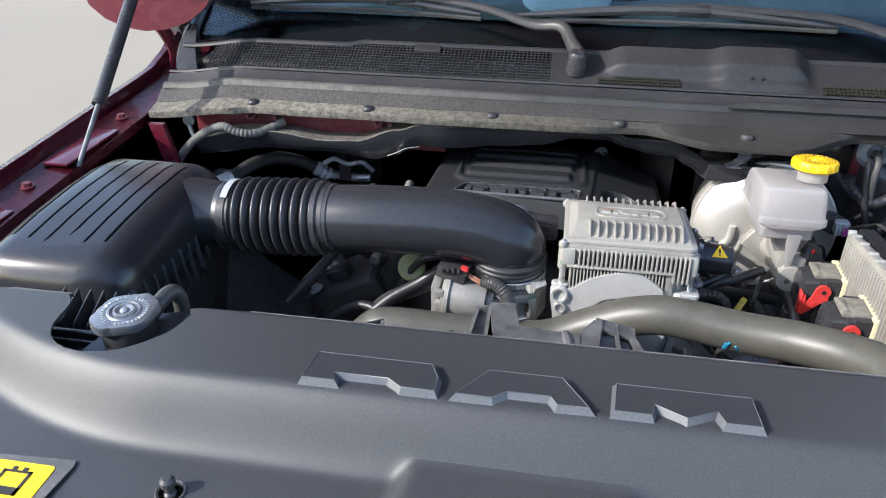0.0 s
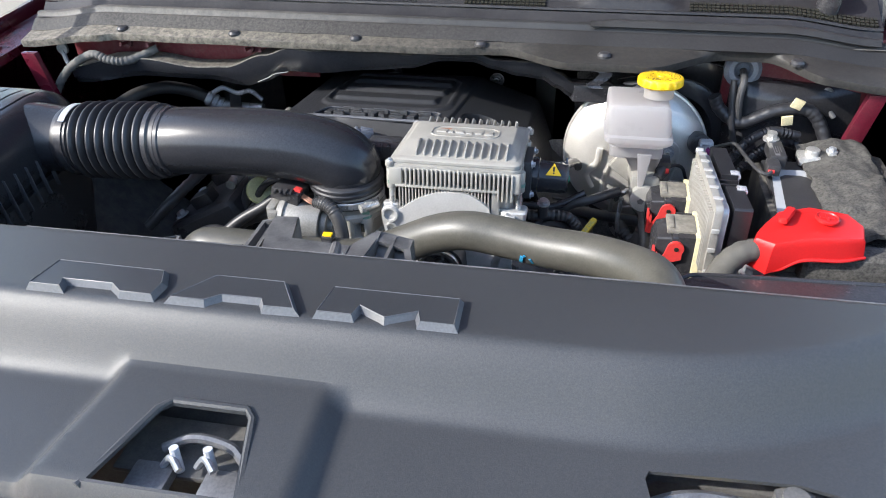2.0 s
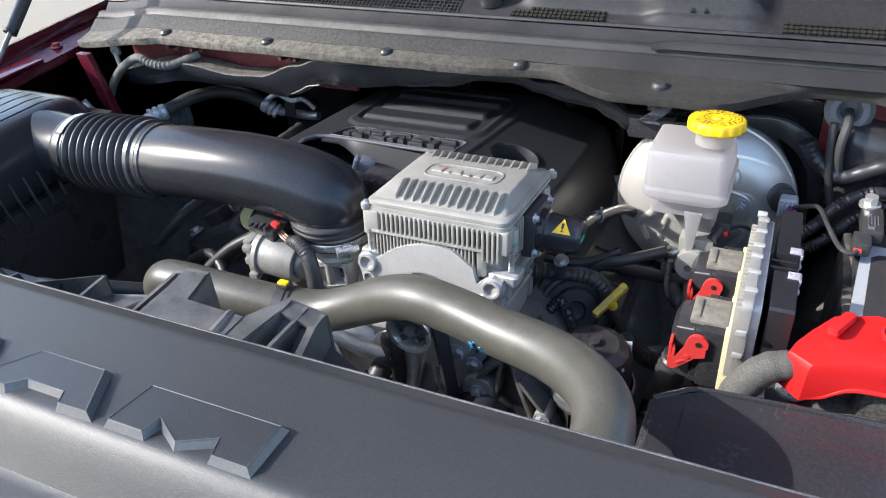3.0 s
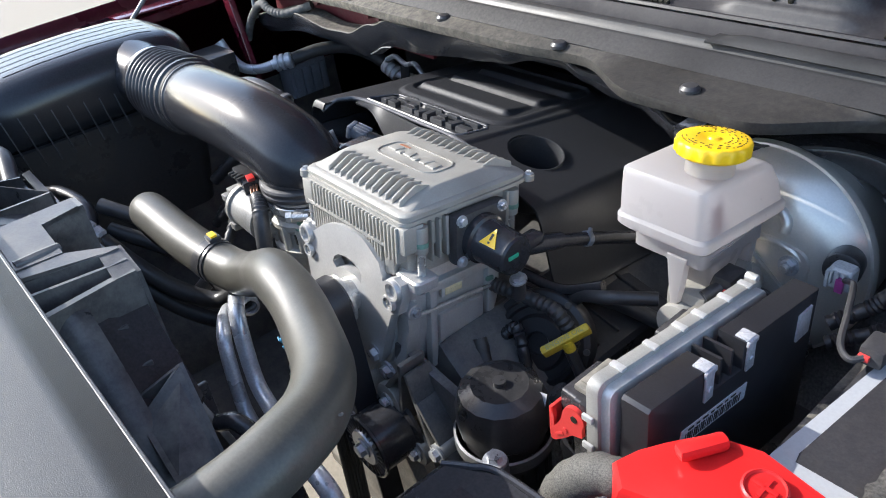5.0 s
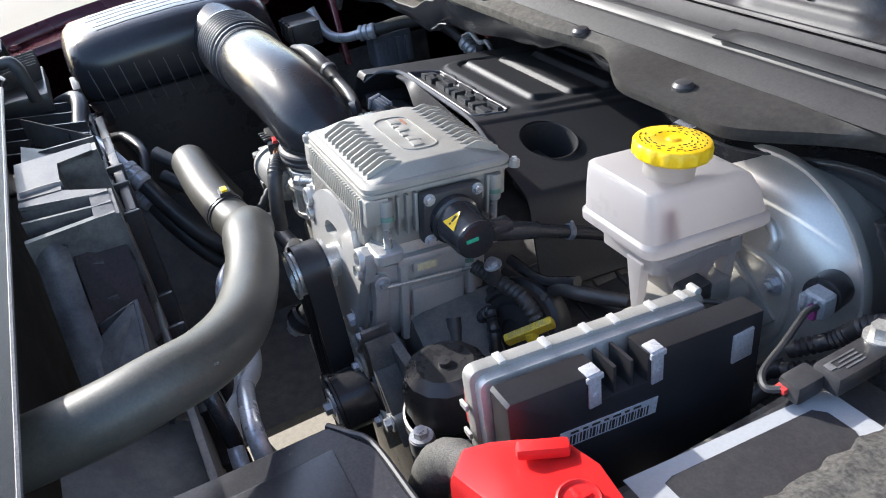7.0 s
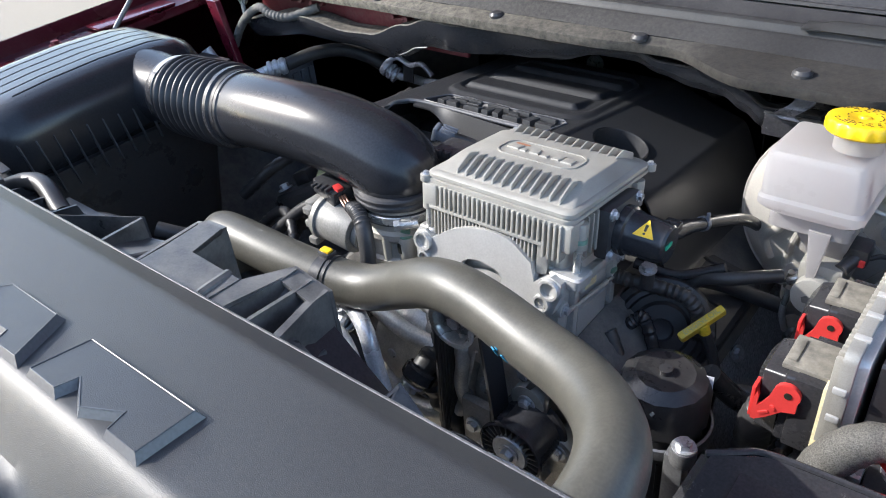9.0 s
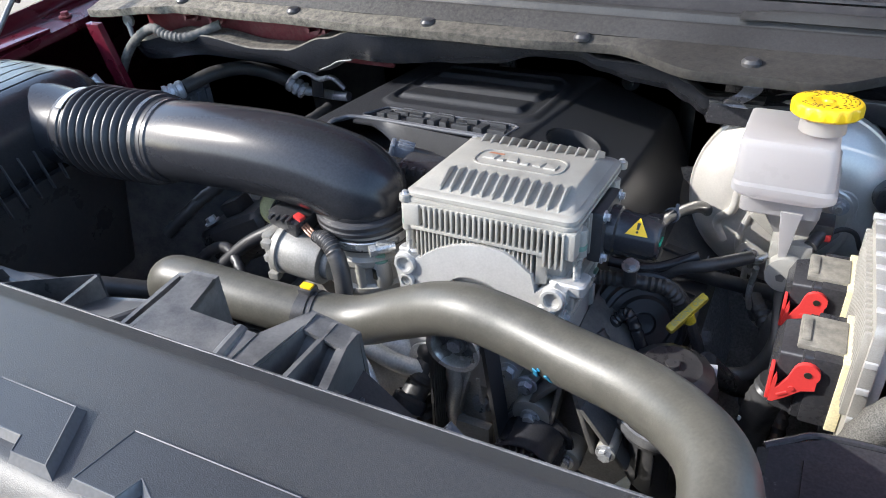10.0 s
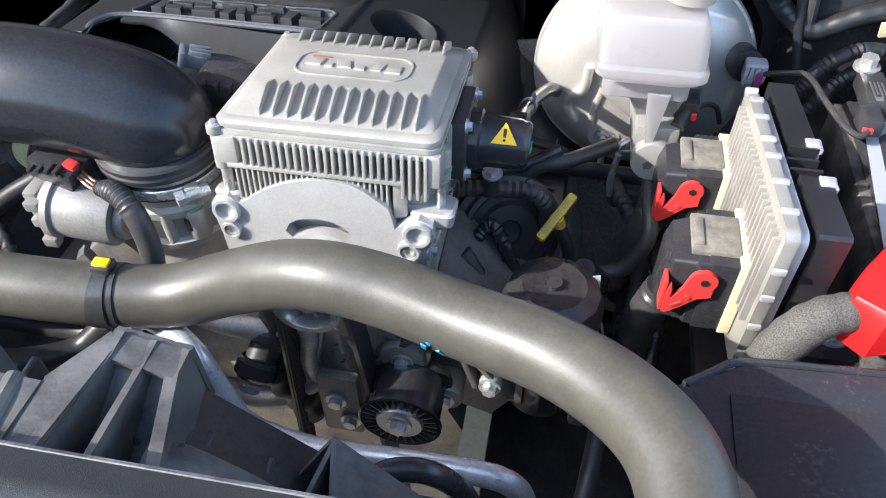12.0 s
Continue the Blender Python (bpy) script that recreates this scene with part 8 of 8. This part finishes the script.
cable("vacuum_hose", [(0.180, 1.085, 0.812), (0.240, 1.10, 0.808), (0.268, 1.105, 0.832), (0.300, 1.11, 0.842), (0.345, 1.14, 0.845)], 0.008, M_RUBBER, "black vacuum hose behind the generator", "hose")
cable("vacuum_hose", [(0.190, 1.09, 0.835), (0.240, 1.10, 0.830), (0.290, 1.115, 0.850)], 0.0065, M_BLACKGLOSS, "thin black plastic line to the booster", "hose")
cable("heater_hose", [(0.30, 1.03, 0.740), (0.342, 1.045, 0.742), (0.370, 1.05, 0.751), (0.388, 1.055, 0.790), (0.388, 1.075, 0.812), (0.385, 1.115, 0.818), (0.380, 1.17, 0.80)], 0.0085, M_RUBBER, "looping black hose beside the dipstick", "hose")
cable("breather_hose", [(0.185, 1.045, 0.842), (0.205, 1.05, 0.841), (0.242, 1.058, 0.838), (0.266, 1.062, 0.834), (0.281, 1.066, 0.815), (0.283, 1.070, 0.790), (0.276, 1.072, 0.765)], 0.0085, M_RUBBER, "black ribbed hose bending down beside the dipstick", "hose", 0.0008, 140, 14)
cable("wiring_loom", [(0.200, 1.02, 0.765), (0.222, 1.035, 0.80), (0.235, 1.035, 0.80), (0.262, 1.02, 0.745), (0.285, 1.0, 0.70)], 0.0075, M_BLACKGLOSS, "black corrugated lead over the round cover", "wiring loom", 0.0009, 140, 14)
cable("wiring_loom", [(0.205, 1.00, 0.80), (0.235, 0.985, 0.76), (0.262, 0.975, 0.725), (0.30, 0.99, 0.69)], 0.0095, M_RUBBER, "thick black taped loom beside the pump", "wiring loom", 0.0006, 120)
cable("ground_strap", [(0.325, 1.00, 0.795), (0.352, 1.03, 0.745), (0.372, 1.08, 0.70), (0.405, 1.16, 0.655)], 0.0125, M_BLACK, "black rubber sleeve running down toward the bulkhead", "hose")
cable("heater_hose", [(0.205, 1.12, 0.80), (0.26, 1.16, 0.79), (0.32, 1.19, 0.765), (0.40, 1.21, 0.745)], 0.010, M_RUBBER, "black hose running back below the booster", "hose")
cable("wiring_loom", [(-0.31, 0.965, 0.772), (-0.275, 0.97, 0.812), (-0.249, 0.97, 0.836), (-0.206, 0.97, 0.858), (-0.173, 0.97, 0.880), (-0.145, 0.965, 0.898)], 0.0115, M_RUBBER, "black taped loom beside the throttle", "wiring loom", 0.0005, 100)
cable("sensor_lead", [(-0.28, 0.99, 0.80), (-0.24, 0.985, 0.85), (-0.20, 0.98, 0.905), (-0.14, 0.975, 0.920), (-0.09, 0.96, 0.915)], 0.006, M_BLACKGLOSS, "thin black lead over the throttle", "cable")
cable("corrugated_loom", [(0.500, 1.19, 0.865), (0.526, 1.21, 0.885), (0.548, 1.22, 0.912), (0.584, 1.235, 0.925), (0.63, 1.245, 0.915)], 0.0078, M_BELLOWS, "black corrugated loom by the booster", "wiring loom", 0.0009, 160, 14)
cable("corrugated_loom", [(0.505, 1.18, 0.850), (0.538, 1.20, 0.868), (0.567, 1.225, 0.89), (0.605, 1.25, 0.90), (0.66, 1.27, 0.88)], 0.0072, M_BELLOWS, "black corrugated loom behind the battery", "wiring loom", 0.0012, 160, 14)
cable("signal_lead", [(0.420, 1.160, 0.884), (0.432, 1.175, 0.882), (0.446, 1.185, 0.872), (0.455, 1.19, 0.85)], 0.0028, M_RUBBER, "thin black lead from the reservoir plug", "cable")
cable("front_loom", [(-0.30, 0.75, 0.86), (-0.34, 0.76, 0.885), (-0.40, 0.745, 0.895), (-0.46, 0.72, 0.88), (-0.50, 0.70, 0.88)], 0.009, M_BELLOWS, "black hose behind the fan shroud", "hose")
cable("front_loom", [(-0.36, 0.69, 0.945), (-0.42, 0.70, 0.965), (-0.47, 0.68, 0.955), (-0.50, 0.64, 0.93)], 0.012, M_RUBBER, "black bent overflow hose", "hose")
for dz, r in ((0, 0.012), (-0.035, 0.011)):
    hs = thing("refrigerant_line", (-0.2, 0.80, 0.74 + dz), "black ribbed refrigerant line with crimped silver ferrule", "hose", "refrigerant lines")
    bm = B()
    tube(bm, [V(-0.235, 0.745, 0.880 + dz), V(-0.205, 0.765, 0.845 + dz), V(-0.17, 0.795, 0.805 + dz), V(-0.13, 0.83, 0.785 + dz), V(-0.10, 0.852, 0.805 + dz)], r, seg=14)
    part("line", bm, M_RUBBER, hs)
    bm = B()
    q0, q1 = V(-0.262, 0.728, 0.905 + dz), V(-0.232, 0.747, 0.877 + dz)
    lathe(bm, [(0.010, 0), (0.014, 0.003), (0.014, 0.010), (0.0115, 0.012), (0.014, 0.014), (0.014, 0.022), (0.0115, 0.024), (0.014, 0.026), (0.014, 0.036), (0.011, 0.040)], q0, q1 - q0, 20)
    part("ferrule", bm, M_ALUTUBE, hs)
    bm = B()
    tube(bm, [q0, q0 + V(-0.03, -0.015, 0.018), q0 + V(-0.07, -0.025, 0.022)], 0.009, seg=12)
    part("pipe", bm, M_ALUTUBE, hs)
# relay boxes behind the air box
for x, y, z, sx_, sy_, sz_, lbl in ((-0.705, 1.145, 0.895, 0.085, 0.06, 0.05, "black relay box behind the air filter box"), (-0.700, 1.330, 0.812, 0.050, 0.090, 0.072, "grey finned module low on the bulkhead")):
    rb = thing("relay_box", (x, y, z - sz_ / 2), lbl, "relay box", "relay boxes")
    bm = B()
    box(bm, (x, y, z), (sx_, sy_, sz_), 0.005)
    part("body", bm, M_GREYPLAST if "grey" in lbl else M_BLACK, rb)
    for k in range(4):
        bm = B()
        if sy_ > sx_:
            box(bm, (x + sx_ * 0.5, y - sy_ * 0.36 + sy_ * 0.24 * k, z - sz_ * 0.05), (0.010, sy_ * 0.14, sz_ * 0.8), 0.002)
        else:
            box(bm, (x - sx_ * 0.36 + sx_ * 0.24 * k, y - sy_ * 0.5, z + sz_ * 0.1), (sx_ * 0.14, 0.010, sz_ * 0.7), 0.002)
        part("lug", bm, M_GREYPLAST if "grey" in lbl else M_BLACK, rb)
# intake runner plugs beside the duct elbow
ip = thing("sensor_plug", (-0.04, 1.055, 0.92), "grey sensor plug with black stem behind the duct", "sensor plug")
bm = B()
pm = Matrix.Translation((-0.062, 1.056, 0.960)) @ pose(0, 0, 0, 0, 18, 20)
box(bm, (0, 0, 0), (0.022, 0.016, 0.014), 0.002, m=pm)
for k in range(3):
    box(bm, (0.004, -0.006 + 0.006 * k, 0.008), (0.020, 0.0022, 0.006), 0.0006, m=pm)
box(bm, (-0.012, 0, 0), (0.006, 0.020, 0.018), 0.002, m=pm)
part("plug", bm, M_GREYPLAST, ip)
bm = B()
tube(bm, [V(-0.075, 1.03, 0.955), V(-0.085, 1.01, 0.95), V(-0.105, 0.995, 0.945)], 0.017, seg=14)
part("stem", bm, M_BLACK, ip)
bm = B()
tube(bm, [V(-0.055, 1.06, 0.958), V(-0.03, 1.075, 0.945), V(-0.005, 1.065, 0.940)], 0.007, seg=10)
part("lead", bm, M_RUBBER, ip)
# breather hose with silver collars behind the duct
bh = thing("breather_hose", (-0.24, 1.05, 0.93), "black breather hose with a silver-banded coupling", "hose")
bm = B()
tube(bm, [V(-0.36, 1.035, 0.965), V(-0.31, 1.040, 0.975), V(-0.26, 1.045, 0.968), V(-0.22, 1.05, 0.955), V(-0.17, 1.05, 0.945), V(-0.12, 1.04, 0.94)], lambda u: 0.0125 - 0.004 * smooth((u - 0.35) * 4), seg=14)
part("hose", bm, M_RUBBER, bh)
for x in (-0.262, -0.238):
    bm = B()
    lathe(bm, [(0.0115, 0), (0.013, 0.002), (0.013, 0.008), (0.0115, 0.010)], (x, 1.046, 0.967), (1, 0.1, -0.3), 20)
    part("collar", bm, M_DULL, bh)
# bolts and dark fittings on the cylinder head side
for x, y, z in ((0.226, 1.048, 0.872),):
    hb = thing("head_bolt", (x, y, z - 0.01), "flanged steel bolt on the dark cylinder head", "bolt")
    bm = B()
    cyl(bm, (x, y, z - 0.03), (x, y, z - 0.006), 0.008, seg=16)
    part("boss", bm, M_BLACK, hb)
    bolt(hb, (x, y, z - 0.006), (0, -0.2, 1), 0.0070)
cv = thing("cam_cover_end", (0.262, 1.045, 0.74), "round black cover plate low beside the generator", "cover plate")
bm = B()
lathe(bm, [(0, 0.006), (0.012, 0.008), (0.014, 0.012), (0.030, 0.012), (0.034, 0.008), (0.042, 0.008), (0.045, 0.012), (0.050, 0.011), (0.053, 0.006), (0.060, 0.004), (0.062, 0.0), (0.062, -0.02)], (0.243, 1.06, 0.778), (0.35, -0.8, 0.5), 40)
part("plate", bm, M_BELLOWS, cv)
for k in range(6):
    a = k * math.pi / 3
    bm = B()
    m_ = Matrix.Translation((0.243, 1.06, 0.778)) @ align((0.35, -0.8, 0.5))
    cyl(bm, m_ @ V(0.0565 * math.cos(a), 0.0565 * math.sin(a), 0.003), m_ @ V(0.0565 * math.cos(a), 0.0565 * math.sin(a), 0.008), 0.004, seg=8)
    part("rivet", bm, M_DARK, cv)
# steering shaft, heat shield and looms low on the driver side
sh = thing("steering_shaft", (0.47, 1.05, 0.50), "dull steel steering shaft with a black rubber joint", "steering shaft")
bm = B()
cyl(bm, (0.36, 0.86, 0.52), (0.43, 1.42, 0.76), 0.011, seg=16)
part("shaft", bm, M_DULL, sh)
bm = B()
cyl(bm, (0.378, 1.00, 0.58), (0.388, 1.08, 0.614), 0.022, seg=20, bev=0.004)
part("joint", bm, M_RUBBER, sh)
hs_ = thing("heat_shield", (0.31, 1.15, 0.55), "ribbed dull metal heat shield below the valve cover", "heat shield")
bm = B()
sheet(bm, 30, 16, lambda u, v: V(0.285 + 0.05 * v + 0.006 * math.sin(math.pi * v), 0.98 + 0.36 * u, 0.735 - 0.17 * v + 0.004 * math.sin(26 * u)), 0.002)
part("shield", bm, M_SHIELD, hs_)
for y in (1.02, 1.16, 1.30):
    bolt(hs_, (0.306, y, 0.692), (0.85, -0.2, 0.4), 0.008)
pad = thing("bulkhead_mat", (0.36, 1.33, 0.50), "grey felt insulation mat on the lower bulkhead", "insulation mat")
bm = B()
sheet(bm, 24, 16, lambda u, v: V(0.20 + 0.32 * u, 1.395 - 0.16 * v + 0.006 * math.sin(9 * u + 5 * v), 0.80 - 0.34 * v + 0.006 * math.sin(14 * u)), 0.006)
part("mat", bm, M_MAT, pad)
for x, v in ((0.26, 0.2), (0.42, 0.35), (0.31, 0.7), (0.47, 0.75)):
    bolt(pad, (x, 1.390 - 0.16 * v, 0.806 - 0.34 * v), (0, -0.9, 0.42), 0.008)
inner = thing("wheel_arch_liner", (0.52, 1.0, 0.45), "black wrinkled wheel arch liner behind the control unit", "arch liner")
bm = B()
sheet(bm, 40, 20, lambda u, v: V(0.50 + 0.04 * math.sin(3 * u) + 0.10 * v * v, 0.80 + 0.62 * u, 0.46 + 0.33 * v + 0.006 * math.sin(30 * u) * v), 0.003)
part("liner", bm, M_DARK, inner)
cable("corrugated_loom", [(0.335, 0.93, 0.66), (0.372, 0.99, 0.70), (0.392, 1.06, 0.72), (0.385, 1.13, 0.735), (0.355, 1.19, 0.75)], 0.010, M_RUBBER, "black corrugated loom low beside the pump", "wiring loom", 0.0012, 170, 14)
cable("corrugated_loom", [(0.40, 0.94, 0.70), (0.41, 1.01, 0.735), (0.405, 1.10, 0.76), (0.43, 1.18, 0.775), (0.47, 1.23, 0.80)], 0.009, M_BLACKGLOSS, "black corrugated loom under the reservoir", "wiring loom", 0.0012, 170, 14)
cable("brake_line", [(0.345, 1.18, 0.825), (0.338, 1.20, 0.77), (0.352, 1.24, 0.70), (0.40, 1.30, 0.64)], 0.0038, M_STEEL, "thin steel brake line dropping below the cylinder", "brake line")
cable("brake_line", [(0.352, 1.15, 0.825), (0.350, 1.16, 0.77), (0.366, 1.20, 0.70), (0.42, 1.26, 0.63)], 0.0038, M_STEEL, "thin steel brake line dropping below the cylinder", "brake line")
# added trays close the bay to ground light, open in front of the engine
for nm, x0, x1, y0, y1 in (("west", -0.80, -0.17, 0.55, 1.2), ("east", 0.24, 0.80, 0.55, 1.45), ("rear", -0.80, 0.80, 1.2, 1.6)):
    bm = B()
    box(bm, ((x0 + x1) / 2, (y0 + y1) / 2, 0.40), (x1 - x0, y1 - y0, 0.02), 0.005)
    lone("under_tray_" + nm, bm, M_DARK, "dark under tray below the engine bay", "under tray", kind="structure")
cable("undertray_hose", [(-0.02, 0.74, 0.70), (0.02, 0.75, 0.62), (0.08, 0.77, 0.58), (0.14, 0.80, 0.56)], 0.009, M_RUBBER, "thin black hose low in the bay", "hose")
# intake manifold behind the throttle with injector rails and plugs
im = thing("intake_manifold", (-0.13, 1.10, 0.74), "black plastic intake manifold with curved runners", "intake manifold")
bm = B()
tube(bm, [V(-0.125, 1.02, 0.850), V(-0.125, 1.12, 0.845), V(-0.125, 1.30, 0.820)], 0.058, seg=28)
part("plenum", bm, M_BLACK, im)
for k in range(4):
    bm = B()
    y = 1.06 + 0.075 * k
    d = 0.14 * (y - 1.06)
    tube(bm, [V(-0.15, y, 0.890 - d), V(-0.20, y, 0.890 - d), V(-0.245, y, 0.865 - d), V(-0.27, y, 0.82 - d), V(-0.275, y, 0.77)], 0.022, seg=16)
    part("runner", bm, M_BLACK, im)
bm = B()
tube(bm, [V(-0.292, 1.03, 0.865), V(-0.292, 1.16, 0.870), V(-0.292, 1.32, 0.870)], 0.0085, seg=12)
part("fuel_rail", bm, M_STEEL, im)
for k in range(4):
    bm = B()
    y = 1.08 + 0.075 * k
    box(bm, (-0.315, y, 0.852), (0.030, 0.020, 0.020), 0.004, rot=(0, 30, 0))
    part("injector_plug", bm, M_GREYPLAST if k % 2 else M_BLACK, im)
vc = thing("valve_cover", (-0.36, 1.15, 0.74), "dusty cast valve cover below the runners", "valve cover")
bm = B()
box(bm, (-0.345, 1.20, 0.775), (0.15, 0.36, 0.07), 0.02, rot=(0, -28, 0), seg=3)
part("cover", bm, M_BLACK, vc)
for k in range(5):
    bolt(vc, (-0.40 + 0.004 * (k % 2), 1.04 + 0.08 * k, 0.790), (-0.45, 0, 0.9), 0.0085)
for k in range(4):
    bm = B()
    y = 1.06 + 0.085 * k
    box(bm, (-0.362, y, 0.815), (0.042, 0.030, 0.026), 0.006, rot=(0, -28, 0))
    part("ignition_coil", bm, M_BLACK, vc)
cable("wiring_loom", [(-0.43, 0.98, 0.80), (-0.385, 1.02, 0.845), (-0.365, 1.10, 0.858), (-0.36, 1.20, 0.862), (-0.37, 1.33, 0.85)], 0.0095, M_RUBBER, "black taped loom along the valve cover", "wiring loom", 0.001, 140)
cable("wiring_loom", [(-0.22, 0.88, 0.78), (-0.24, 0.92, 0.815), (-0.285, 0.95, 0.83), (-0.34, 0.96, 0.80), (-0.40, 0.95, 0.74)], 0.0075, M_BELLOWS, "thin black loom under the duct", "wiring loom", 0.001, 120)
cable("coolant_pipe", [(-0.30, 0.86, 0.70), (-0.27, 0.89, 0.74), (-0.22, 0.90, 0.765), (-0.15, 0.90, 0.77), (-0.08, 0.905, 0.775)], 0.012, M_DULL, "dull metal coolant pipe below the throttle", "pipe")
rv = thing("valve_cover", (0.265, 1.13, 0.72), "black ribbed valve cover beside the generator", "valve cover")
bm = B()
box(bm, (0.245, 1.165, 0.745), (0.11, 0.15, 0.060), 0.015, rot=(0, 14, 0), seg=3)
part("cover", bm, M_BLACK, rv)
for k in range(4):
    bm = B()
    box(bm, (0.245, 1.11 + 0.035 * k, 0.776), (0.09, 0.004, 0.008), 0.0015, rot=(0, 14, 0))
    part("rib", bm, M_BLACK, rv)
